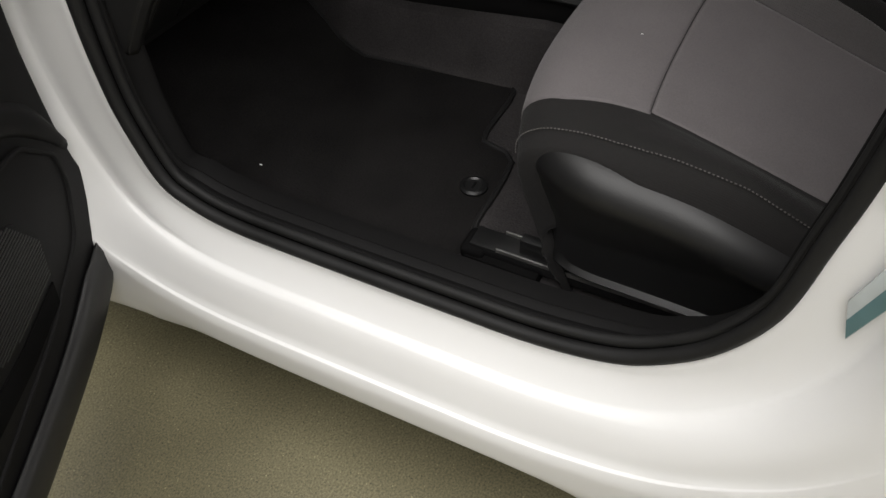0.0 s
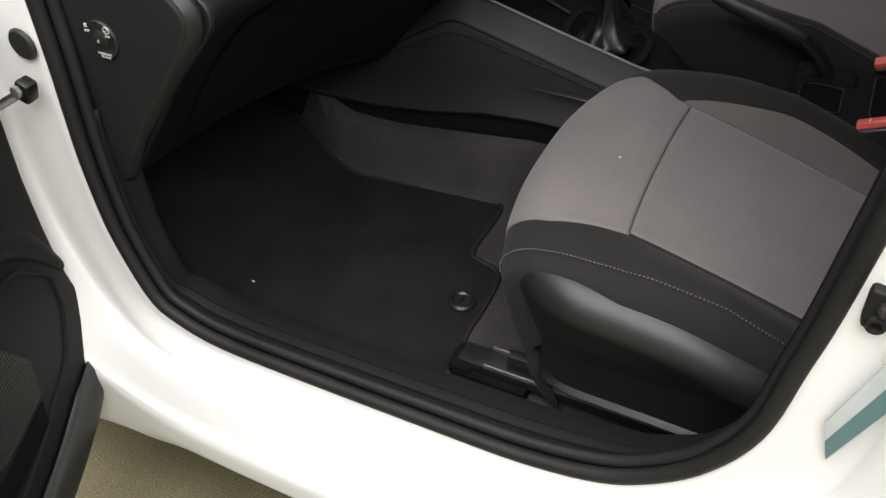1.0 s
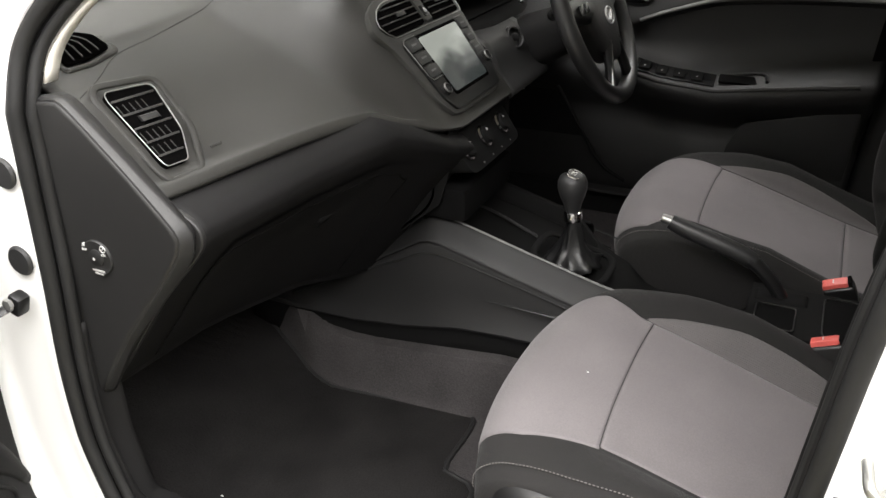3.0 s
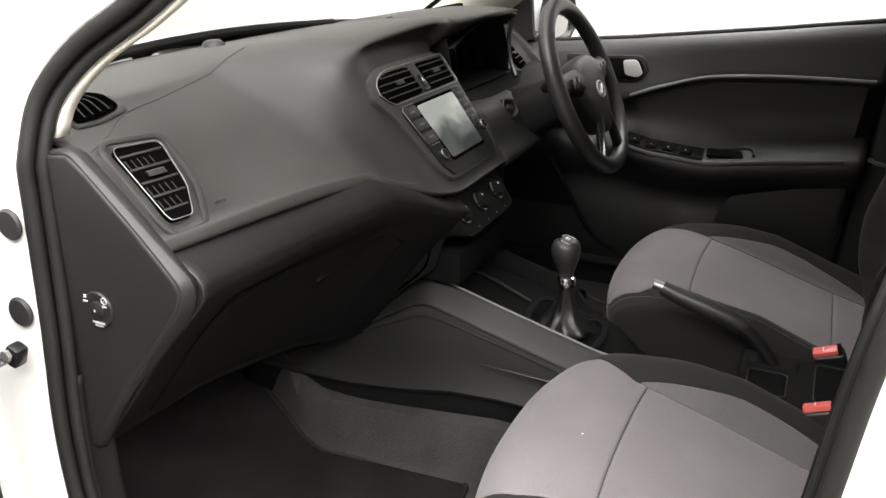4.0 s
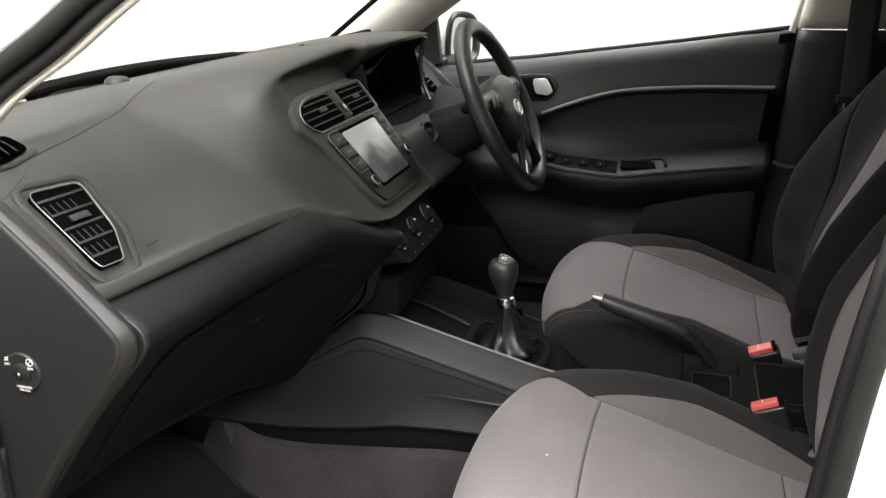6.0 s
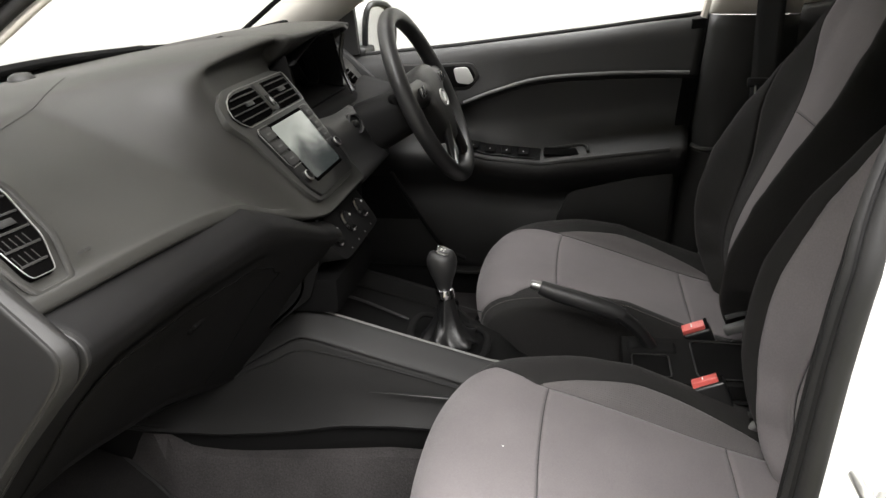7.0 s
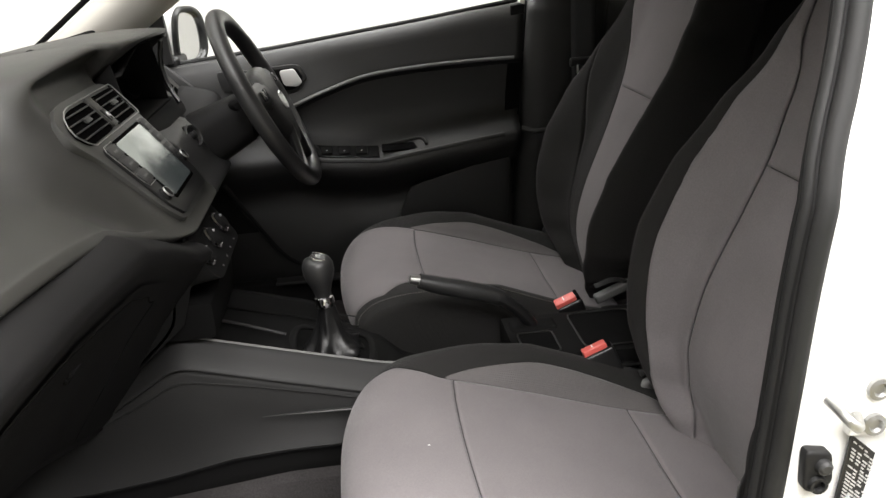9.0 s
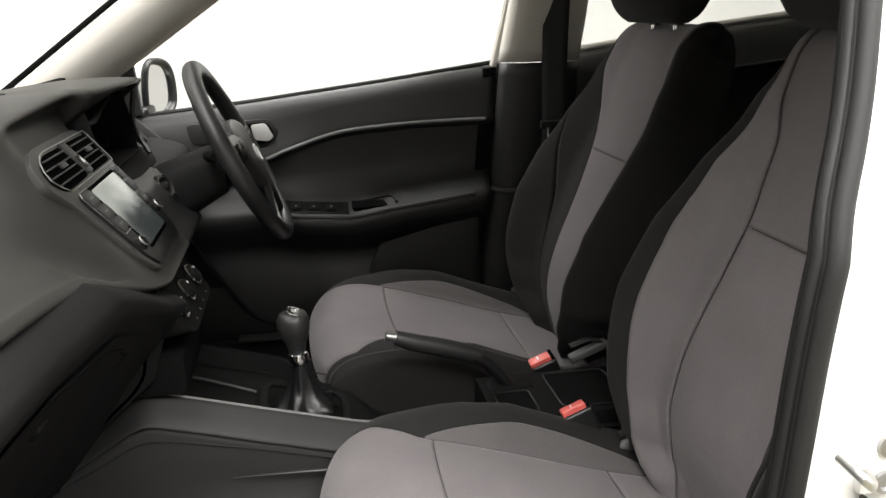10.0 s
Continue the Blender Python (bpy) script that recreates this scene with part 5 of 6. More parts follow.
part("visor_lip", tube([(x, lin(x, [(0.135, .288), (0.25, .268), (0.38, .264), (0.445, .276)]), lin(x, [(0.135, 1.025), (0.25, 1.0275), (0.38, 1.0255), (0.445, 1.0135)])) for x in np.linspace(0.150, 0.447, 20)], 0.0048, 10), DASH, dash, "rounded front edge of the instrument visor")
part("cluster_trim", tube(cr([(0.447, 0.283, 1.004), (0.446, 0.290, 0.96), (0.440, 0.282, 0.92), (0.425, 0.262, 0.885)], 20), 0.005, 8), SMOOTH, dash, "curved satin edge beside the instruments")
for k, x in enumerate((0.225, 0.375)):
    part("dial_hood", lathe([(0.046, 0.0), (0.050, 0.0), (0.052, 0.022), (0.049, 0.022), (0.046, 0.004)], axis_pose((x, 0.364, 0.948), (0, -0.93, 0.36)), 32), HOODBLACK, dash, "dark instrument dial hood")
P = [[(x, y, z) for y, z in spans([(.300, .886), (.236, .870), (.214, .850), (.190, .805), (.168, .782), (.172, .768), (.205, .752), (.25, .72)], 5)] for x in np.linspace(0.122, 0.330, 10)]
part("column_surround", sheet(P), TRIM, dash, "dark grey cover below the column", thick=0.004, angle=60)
# black patch carries the shade of the opening below the column
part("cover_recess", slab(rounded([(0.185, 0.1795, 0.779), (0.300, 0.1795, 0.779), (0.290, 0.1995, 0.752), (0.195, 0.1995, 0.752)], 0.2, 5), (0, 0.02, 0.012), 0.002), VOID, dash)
part("lever_mark", rbox((0.234, 0.186, 0.758), (0.018, 0.003, 0.004), 0.001, Matrix.Rotation(radians(12), 3, "Y")), PRINT_DIM, dash, "small pale mark on the height lever")
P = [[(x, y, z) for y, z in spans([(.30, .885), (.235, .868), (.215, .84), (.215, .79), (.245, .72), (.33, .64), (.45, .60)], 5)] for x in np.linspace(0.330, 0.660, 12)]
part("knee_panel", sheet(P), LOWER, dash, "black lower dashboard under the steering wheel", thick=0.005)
part("far_end_cap", slab([(0.665, y, z) for y, z in cap], (0.02, 0, 0), 0.005), TRIM, dash)
fv = [(0.520, 0.935), (0.590, 0.940), (0.585, 0.885), (0.525, 0.885)]
face_far = lambda x, z, off=0.0: Vector((x, .298 + 1.05 * (z - .882) + .14 * (x - .628), z)) + Vector((0.097, -0.69, 0.724)) * off
vent(face_far, fv, 0.2, 5, (0.555, 0.91), "side_vent", "black side air vent", framed=False)
part("screen_duct", rbox((-0.02, 0.20, 0.655), (0.22, 0.10, 0.06), 0.012), VOID, dash)
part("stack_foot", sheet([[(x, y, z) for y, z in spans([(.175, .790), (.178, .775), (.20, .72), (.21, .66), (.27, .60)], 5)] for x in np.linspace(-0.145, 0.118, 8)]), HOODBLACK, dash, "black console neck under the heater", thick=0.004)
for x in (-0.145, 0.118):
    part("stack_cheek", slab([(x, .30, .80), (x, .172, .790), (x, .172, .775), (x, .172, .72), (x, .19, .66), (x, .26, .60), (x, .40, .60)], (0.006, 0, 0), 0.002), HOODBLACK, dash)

# ---- steering wheel and column ----
WC, WN = Vector((0.357, 0.087, 0.890)), Vector((0, -0.905, 0.425)).normalized()
WM = axis_pose(WC, WN)
wheel = thing("steering_wheel", "black leather three-spoke steering wheel with silver inlays", "steering wheel", tuple(WC))
rim_pts = [WM @ Vector((0.169 * math.cos(a), 0.169 * math.sin(a), 0)) for a in np.linspace(0, 2 * math.pi, 73)[:-1]]
part("rim", tube(rim_pts, [0.0158 + 0.0012 * abs(math.cos(2 * a)) for a in np.linspace(0, 2 * math.pi, 73)[:-1]], 14, closed=True, up=tuple(WN)), material("wheel_leather", (0.022, 0.022, 0.022), 0.38, grain=(700, 0.25, 0.0008), tone=(15, 0.15)), wheel, "black stitched leather rim")
LEATHER = bpy.data.materials["wheel_leather"]
for sg in (1, -1):
    sp = []
    for t in np.linspace(0, 1, 9):
        c = Vector((sg * (0.055 + 0.108 * t), 0.012 + 0.010 * t, 0.012 * (1 - t)))
        w = 0.030 - 0.010 * t
        sp.append([WM @ (c + Vector((0, w * math.cos(a), 0.011 * math.sin(a)))) for a in np.linspace(0, 6.2832, 13)[:-1]])
    part("spoke", sheet(sp, loop_v=True, cap=True), SMOOTH, wheel, "black spoke with buttons")
    for k in range(2):
        part("button", rbox(WM @ Vector((sg * (0.088 + 0.028 * k), 0.018, 0.018)), (0.020, 0.020, 0.006), 0.003, WM.to_3x3()), GLOSS, wheel)
    lo = []
    for t in np.linspace(0, 1, 9):
        c = Vector((sg * (0.030 + 0.035 * t), -0.060 - 0.092 * t, 0.014 * (1 - t)))
        lo.append([WM @ (c + Vector((0.015 * math.cos(a), 0, 0.009 * math.sin(a)))) for a in np.linspace(0, 6.2832, 13)[:-1]])
    part("spoke", sheet(lo, loop_v=True, cap=True), SMOOTH, wheel)
    part("inlay", tube([WM @ Vector((sg * (0.026 + 0.044 * t), -0.060 - 0.080 * t, 0.020 - 0.012 * t)) for t in np.linspace(0.1, 1, 8)], 0.0035, 8), SILVER, wheel, "silver spoke inlay")
hub_rows = []
hub_out = 1.16 * cr([(-0.072, 0.030), (-0.050, 0.052), (0, 0.060), (0.050, 0.052), (0.072, 0.030), (0.070, -0.010), (0.050, -0.050), (0.022, -0.078), (0, -0.082), (-0.022, -0.078), (-0.050, -0.050), (-0.070, -0.010)], 40, closed=True)
for k, h in ((0.94, -0.02), (1.0, 0.006), (0.985, 0.014), (0.93, 0.020), (0.75, 0.0245), (0.45, 0.0265), (0.02, 0.027)):
    hub_rows.append([WM @ Vector((a * k, b * k - 0.008, h - 0.003)) for a, b in hub_out])
hub = part("hub", sheet(hub_rows, loop_v=True, cap=True), CONSOLE, wheel, "dark grey airbag cover", angle=50)
EM = WM @ Matrix.Translation((0, -0.016, 0.0275))
part("badge", merged(tube([EM @ Vector((0.022 * math.cos(a), 0.0165 * math.sin(a), 0)) for a in np.linspace(0, 6.2832, 33)[:-1]], 0.0018, 6, closed=True),
                     tube([EM @ Vector(p) for p in ((-0.009, -0.009, 0), (0.009, 0.009, 0))], 0.0042, 8, flat=0.5)), HANDLE, hub, "chrome oval badge")
column = thing("steering_column", "black plastic steering column shroud with stalks", "steering column", (0.357, 0.2, 0.82))
rows = []
for t in np.linspace(0, 1, 10):
    c = WC + WN * (-0.03 - 0.17 * t) + Vector((0, 0, -0.012))
    sx, sz = 0.052 + 0.016 * t, 0.048 + 0.020 * t
    rows.append([c + Vector((sx * math.copysign(abs(math.cos(a)) ** 0.6, math.cos(a)), 0, sz * math.copysign(abs(math.sin(a)) ** 0.6, math.sin(a)))) for a in np.linspace(0, 6.2832, 29)[:-1]])
part("shroud", sheet(rows, loop_v=True, cap=True), LOWER, column, "dark grained column shroud")
for sg, dz in ((-1, 0.03), (1, 0.03)):
    s0 = WC + WN * -0.060 + Vector((sg * 0.05, 0, dz))
    stalk = part("stalk", tube(cr([tuple(s0), tuple(s0 + Vector((sg * 0.06, -0.004, 0.008))), tuple(s0 + Vector((sg * 0.105, -0.020, 0.012)))], 12), [0.005] * 6 + [0.006, 0.0075, 0.009, 0.0095, 0.009, 0.006], 12), VOID, column, "black control stalk")
ig = axis_pose((0.252, 0.212, 0.852), (-0.30, -0.85, 0.42))
start_b = part("ignition_barrel", lathe([(0, -0.03), (0.024, -0.03), (0.0225, -0.002), (0.018, 0.001), (0.0165, -0.004), (0.008, -0.004), (0.007, 0.004), (0.003, 0.006), (0, 0.006)], ig, 28), SMOOTH, column, "black ignition switch with its turning knob")
part("barrel_ring", lathe([(0.0185, 0.0012), (0.0200, 0.0026), (0.0215, 0.0012)], ig, 28), CONSOLE, start_b, "satin ring round the lock")

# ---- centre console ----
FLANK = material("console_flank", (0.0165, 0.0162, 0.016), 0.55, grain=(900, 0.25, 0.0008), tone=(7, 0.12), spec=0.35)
con = thing("centre_console", "black plastic centre console between the front seats", "console", (0, 0, 0.30))
top_z = lambda y: lin(y, [(-0.60, 0.500), (-0.30, 0.512), (-0.08, 0.551), (0.046, 0.584), (0.148, 0.612), (0.205, 0.627), (0.225, 0.622), (0.516, 0.441), (0.62, 0.385)])
low_z = lambda y: lin(y, [(-0.6, 0.445), (0.064, 0.446), (0.15, 0.440), (0.25, 0.420), (0.36, 0.406), (0.48, 0.402), (0.60, 0.405)])
for sg in (-1, 1):
    rows = []
    for y in np.linspace(0.62, -0.58 if sg < 0 else 0.0, 70):
        t, b = top_z(y), low_z(y)
        gap = max(t - b, 0.02)
        k = lin(y, [(-0.6, 1), (0.19, 1), (0.27, 0.0), (0.7, 0.0)])
        rows.append([(sg * x, y, z) for x, z in (
            (0.112, t - 0.020), (0.126, t - min(0.024, gap * .26)), (0.143, t - min(0.037, gap * .36)), (0.1462, t - min(0.046, gap * .42)), (0.148, t - gap * 0.6), (0.156, t - gap * 0.82), (0.163, b + 0.010), (0.166, b + 0.004), (0.163, b), (0.152, b - 0.001))])
    # far flank takes a darker black in place of shade
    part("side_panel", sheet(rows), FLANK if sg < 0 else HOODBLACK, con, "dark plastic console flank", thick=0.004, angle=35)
    if sg < 0:
        # lower return of the flank; its shade is put into the black colour
        part("reveal", sheet([[(-x, y, low_z(y) + h) for x, h in ((0.162, 0.001), (0.154, -0.005), (0.1515, -0.030), (0.150, -0.075))] for y in np.linspace(0.60, -0.50, 40)]), LOWER, con, "recessed foot of the console, coloured black for its shade", thick=0.003)
    strip = []
    for y in np.linspace(0.56, -0.42 if sg < 0 else 0.02, 60):
        t = top_z(y) - (0.018 if sg > 0 else 0)
        e = min(0.031, (top_z(y) - low_z(y)) * 0.36)
        strip.append([(sg * x, y, z) for x, z in ((0.106, t - 0.032), (0.1062, t - 0.006), (0.1072, t - 0.002), (0.1100, t), (0.1140, t - 0.001), (0.118, t - 0.005), (0.132, t - 0.48 * e), (0.146, t - 0.90 * e), (0.1495, t - 1.02 * e), (0.1500, t - 1.10 * e), (0.1465, t - 1.16 * e))])
    # far strip is the shaded copy, its darkness put into the colour
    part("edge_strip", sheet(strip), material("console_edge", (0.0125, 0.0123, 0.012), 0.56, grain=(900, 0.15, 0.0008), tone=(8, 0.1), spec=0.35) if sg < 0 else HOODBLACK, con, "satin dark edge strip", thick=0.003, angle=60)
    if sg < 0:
        # thin pale tube stands in for the highlight on the console's top edge
        part("edge_highlight", tube([(-0.1095, y, top_z(y) - 0.0005) for y in np.linspace(0.222, -0.40, 40)], 0.0024, 8), HIGHLIGHT, con, "pale bead painting the highlight on the console edge")
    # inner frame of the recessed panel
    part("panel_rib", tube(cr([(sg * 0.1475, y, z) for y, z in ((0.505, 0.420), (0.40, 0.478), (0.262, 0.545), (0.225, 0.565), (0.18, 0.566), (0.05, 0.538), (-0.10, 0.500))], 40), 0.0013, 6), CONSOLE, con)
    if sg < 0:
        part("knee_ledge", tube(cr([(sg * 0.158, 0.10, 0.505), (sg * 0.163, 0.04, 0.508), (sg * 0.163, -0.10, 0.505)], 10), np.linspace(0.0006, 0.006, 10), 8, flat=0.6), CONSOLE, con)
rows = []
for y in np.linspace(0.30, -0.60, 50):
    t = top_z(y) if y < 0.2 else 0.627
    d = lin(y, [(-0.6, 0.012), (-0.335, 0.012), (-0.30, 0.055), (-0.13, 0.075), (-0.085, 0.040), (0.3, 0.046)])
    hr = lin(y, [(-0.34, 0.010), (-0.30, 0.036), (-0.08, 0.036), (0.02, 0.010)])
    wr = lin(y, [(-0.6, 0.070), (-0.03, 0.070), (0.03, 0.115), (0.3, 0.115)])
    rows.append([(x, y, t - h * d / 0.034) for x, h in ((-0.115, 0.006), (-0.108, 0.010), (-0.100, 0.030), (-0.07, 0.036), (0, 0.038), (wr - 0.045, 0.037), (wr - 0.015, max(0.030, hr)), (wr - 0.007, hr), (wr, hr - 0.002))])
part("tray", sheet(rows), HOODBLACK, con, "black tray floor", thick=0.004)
for pts in (((-0.030, 0.222), (0.020, 0.212), (0.030, 0.17), (0.012, 0.07)), ((0.085, 0.20), (0.088, 0.10), (0.085, 0.02), (0.080, -0.05))):
    c = cr([(x, y, top_z(y) - 0.034) for x, y in pts], 24)
    part("tray_rib", tube(c, 0.0026 if pts[0][0] < 0 else 0.0012, 8), SMOOTH if pts[0][0] < 0 else HOODBLACK, con)
part("socket", lathe([(0, 0), (0.013, 0), (0.013, 0.004), (0.010, 0.008), (0, 0.006)], axis_pose((0.035, 0.185, 0.665), (0, -0.9, 0.4)), 20), CHROME, con, "power socket lid with bright rim")
# gaiter and gear lever
gear = thing("gear_lever", "black manual gear lever with a leather gaiter", "gear lever", (-0.018, -0.004, 0.54))
rows = []
for t in np.linspace(0, 1, 15):
    r = 0.026 * (1 - t) ** 3.6 + 0.011 * (1 - t) ** 0.8 + 0.0120
    c = Vector((-0.019, -0.006 + 0.002 * t, 0.538 + 0.080 * t))
    ring = []
    for a in np.linspace(0, 6.2832, 49)[:-1]:
        sq = 1 / max(abs(math.cos(a)), abs(math.sin(a))) ** (0.55 * (1 - t))
        fold = 1 + 0.34 * (1 - t) ** 0.5 * t ** 0.3 * (1 - 2 * abs(math.sin(2 * a + 0.35)) ** 0.6) + 0.07 * math.sin(7 * a + 9 * t) * (1 - t)
        ring.append(c + Vector((r * sq * fold * math.cos(a) * 0.85, r * sq * fold * math.sin(a), 0.006 * math.sin(5 * a + 4 * t) * (1 - t))))
    rows.append(ring)
part("gaiter", sheet(rows, loop_v=True), material("gaiter_leather", (0.0065, 0.0065, 0.0065), 0.40, grain=(260, 0.3, 0.001), tone=(30, 0.2)), gear, "creased black leatherette gaiter", thick=0.002, angle=180)
part("surround", tube(cr([(-0.019 + x, y, top_z(y) - 0.026) for x, y in ((-0.050, 0.045), (0.0, 0.056), (0.050, 0.045), (0.054, -0.01), (0.050, -0.062), (0, -0.072), (-0.050, -0.062), (-0.054, -0.01))], 60, closed=True), 0.0065, 10, closed=True, up=(0, 0, 1), flat=0.7), HOODBLACK, gear, "satin black gaiter surround")
GK = Matrix.Translation((-0.018, -0.002, 0.612)) @ Matrix.Rotation(radians(-4), 4, "X")
knob = part("knob", lathe([(0, 0.010), (0.0115, 0.012), (0.0125, 0.022), (0.0150, 0.032), (0.0212, 0.048), (0.0250, 0.062), (0.0248, 0.074), (0.0208, 0.083), (0.012, 0.0865), (0, 0.0875)], GK, 28), LEATHER, gear, "black leather knob", angle=180)
part("collar", lathe([(0.0125, 0.002), (0.0160, 0.003), (0.0165, 0.010), (0.0150, 0.018), (0.0120, 0.0195)], GK, 28), CHROME, gear, "chrome collar")
KT = GK @ Matrix.Translation((0, -0.004, 0.0865)) @ Matrix.Rotation(radians(20), 4, "X")
part("top_ring", tube([KT @ Vector((0.0165 * math.copysign(abs(math.cos(a)) ** 0.7, math.cos(a)), 0.0120 * math.copysign(abs(math.sin(a)) ** 0.7, math.sin(a)), -0.0005)) for a in np.linspace(0, 6.2832, 37)[:-1]], 0.0017, 8, closed=True), CHROME, knob, "chrome ring round the shift plate")
part("shift_plate", lathe([(0, 0.0), (0.0150, 0.0), (0.0150, -0.004), (0, -0.004)], KT @ Matrix.Scale(0.72, 4, (0, 1, 0)), 28), GLOSS, knob, "gloss black shift plate")
words("1 3 5\n2 4 R", 0.0058, KT @ Matrix.Translation((0, 0, 0.001)), PRINT, knob, "shift_pattern", "white shift pattern")
# handbrake
brake = thing("handbrake", "black handbrake lever with a silver release button", "handbrake", (0.03, -0.36, 0.48))
lever = cr([(0.024, -0.158, 0.624), (0.025, -0.19, 0.612), (0.027, -0.24, 0.597), (0.029, -0.29, 0.578), (0.030, -0.33, 0.545), (0.030, -0.365, 0.495)], 30)
part("grip", tube(lever[:18], np.interp(range(18), [0, 3, 10, 17], [0.0125, 0.0145, 0.0155, 0.0145]), 14), LEATHER, brake, "black leather grip")
part("stem", tube(lever[16:], 0.0155, 12, flat=0.7), SMOOTH, brake)
part("button", tube([(0.0235, -0.143, 0.6285), (0.0242, -0.160, 0.624)], [0.0075, 0.0085], 12), SILVER, brake, "silver release button")
part("boot", rbox((0.030, -0.350, 0.508), (0.046, 0.085, 0.030), 0.012, seg=4), HOODBLACK, brake)
# rear tray and cup recess
rear = [(-0.090, -0.30), (0.072, -0.30), (0.072, -0.60), (-0.090, -0.60)]
part("rear_tray", slab([(x, y, 0.518) for x, y in rear], (0, 0, -0.05), 0.006), HOODBLACK, con)
# boxes on the uncut tray; their black stands in for recess shade
for c, s in (((-0.042, -0.345, 0.514), (0.075, 0.060, 0.014)), ((-0.012, -0.470, 0.514), (0.130, 0.110, 0.014))):
    part("cup_recess", rbox((c[0], c[1], c[2]), s, 0.006), VOID, con)
    edge = [(c[0] - s[0] / 2, c[1] - s[1] / 2, 0.5215), (c[0] + s[0] / 2, c[1] - s[1] / 2, 0.5215), (c[0] + s[0] / 2, c[1] + s[1] / 2, 0.5215), (c[0] - s[0] / 2, c[1] + s[1] / 2, 0.5215)]
    part("recess_rim", tube([tuple(p) for p in rounded(edge, 0.12, 4)], 0.0014, 6, closed=True), CONSOLE, con)


def buckle(x, y, z, lean):
    b = thing("belt_buckle", "black seat belt buckle with a red release button", "belt buckle", (x, y - 0.01, z - 0.13), group="belt buckles")
    turn = Matrix.Rotation(radians(-22), 3, "X") @ Matrix.Rotation(radians(lean), 3, "Y")
    up = turn @ Vector((0, 0, 1))
    c = Vector((x, y, z))
    part("housing", rbox(c - up * 0.034, (0.030, 0.050, 0.062), 0.006, turn, 3), SMOOTH, b, "black buckle housing")
    part("release", rbox(c - up * 0.001 + turn @ Vector((0, 0.004, 0)), (0.021, 0.040, 0.012), 0.003, turn, 2), RED, b, "red release button")
    part("press_line", rbox(c + up * 0.0054 + turn @ Vector((0, 0.006, 0)), (0.010, 0.002, 0.001), 0, turn), PRINT, b)
    part("tongue_slot", rbox(c + up * 0.0005 - turn @ Vector((0, 0.019, 0)), (0.022, 0.006, 0.010), 0.001, turn), VOID, b)
    part("stem", tube([tuple(c - up * 0.05), tuple(c - up * 0.10 + Vector((0, -0.005, 0))), (x, y - 0.01, z - 0.135)], 0.013, 10, flat=0.5), TRIM, b)


buckle(-0.106, -0.424, 0.534, 8)
buckle(0.108, -0.432, 0.524, -8)
# anchors between cushion and backrest
ANCHOR = material("grey_anchor_cover", (0.085, 0.085, 0.083), 0.45, grain=(500, 0.15, 0.0008), tone=(25, 0.15))
for x, y, z in ((-0.150, -0.515, 0.492), (0.085, -0.512, 0.543)):
    a = thing("belt_anchor", "grey plastic belt anchor cover beside the seat hinge", "belt anchor", (x, y, z - 0.03), group="belt anchors")
    part("cover", rbox((x, y, z), (0.018, 0.075, 0.016), 0.005, Matrix.Rotation(radians(-22), 3, "X"), 3), ANCHOR, a)
    part("strap", tube(cr([(x, y - 0.035, z + 0.012), (x, y, z + 0.022), (x, y + 0.035, z + 0.012)], 8), 0.009, 8, flat=0.3), BELT, a, "black webbing beside the cover")

# ---- far side: driver's door, pillars, glass ----
belt_z = lambda y: lin(y, [(-1.5, 1.135), (-1.072, 1.088), (-0.70, 1.037), (-0.49, 1.016), (-0.25, 0.984), (0.085, 0.944), (0.223, 0.931), (0.5, 0.905)])
CREASE = cr([(-0.5, 0.889), (-0.36, 0.888), (-0.245, 0.884), (-0.114, 0.872), (-0.009, 0.842), (0.044, 0.822), (0.20, 0.76), (0.45, 0.70)], 120)
crease_z = lambda y: float(np.interp(y, CREASE[:, 0], CREASE[:, 1]))
arm_z = lambda y: lin(y, [(-0.47, 0.752), (-0.426, 0.747), (-0.236, 0.722), (-0.129, 0.706), (0.0, 0.716), (0.06, 0.73), (0.3, 0.72)])


def door_row(y, first, last):
    zb, zc, za = belt_z(y), crease_z(y), arm_z(y)
    zc = max(zc, za + 0.03)
    bul = lin(y, [(-0.5, 0.8), (-0.4, 1), (0.03, 1), (0.12, 0.55), (0.3, 0.35), (0.5, 0.3)])
    pts = [(0.722, zb - 0.002), (0.712, zb), (0.700, zb - 0.006), (0.690, zb - 0.025), (0.684, (zb * 0.6 + zc * 0.4)), (0.678, zc + 0.016), (0.672, zc + 0.004), (0.676, zc - 0.006), (0.694, zc - 0.014),
           (0.698, zc * 0.5 + za * 0.5), (0.694, za + 0.022), (0.682 - 0.016 * bul, za - 0.002), (0.672 - 0.034 * bul, za - 0.018), (0.668 - 0.044 * bul, za - 0.030), (0.668 - 0.042 * bul, za - 0.050), (0.672 - 0.032 * bul, za - 0.074),
           (0.682, za - 0.105), (0.690, za - 0.13), (0.682, za - 0.16), (0.664, 0.50), (0.662, 0.42), (0.680, 0.375)]
    tail = min(max((-0.36 - y) / 0.10, 0), 1)
    return [(x, y - tail * lin(z, [(0.38, -0.035), (1.02, 0.026)]), z) for x, z in pts]


door = thing("driver_door", "closed driver's door with a black moulded inner panel", "car door", (0.70, 0, 0.38))
ys = np.linspace(0.46, -0.462, 56)
part("inner_panel", sheet([door_row(y, 0, 0) for y in ys]), TRIM, door, "black grained door panel", thick=0.004, angle=60)
part("waist_seal", tube([(0.722, y, belt_z(y) + 0.002) for y in np.linspace(0.40, -0.48, 30)], 0.0055, 8), RUBBER, door, "black window waist seal")
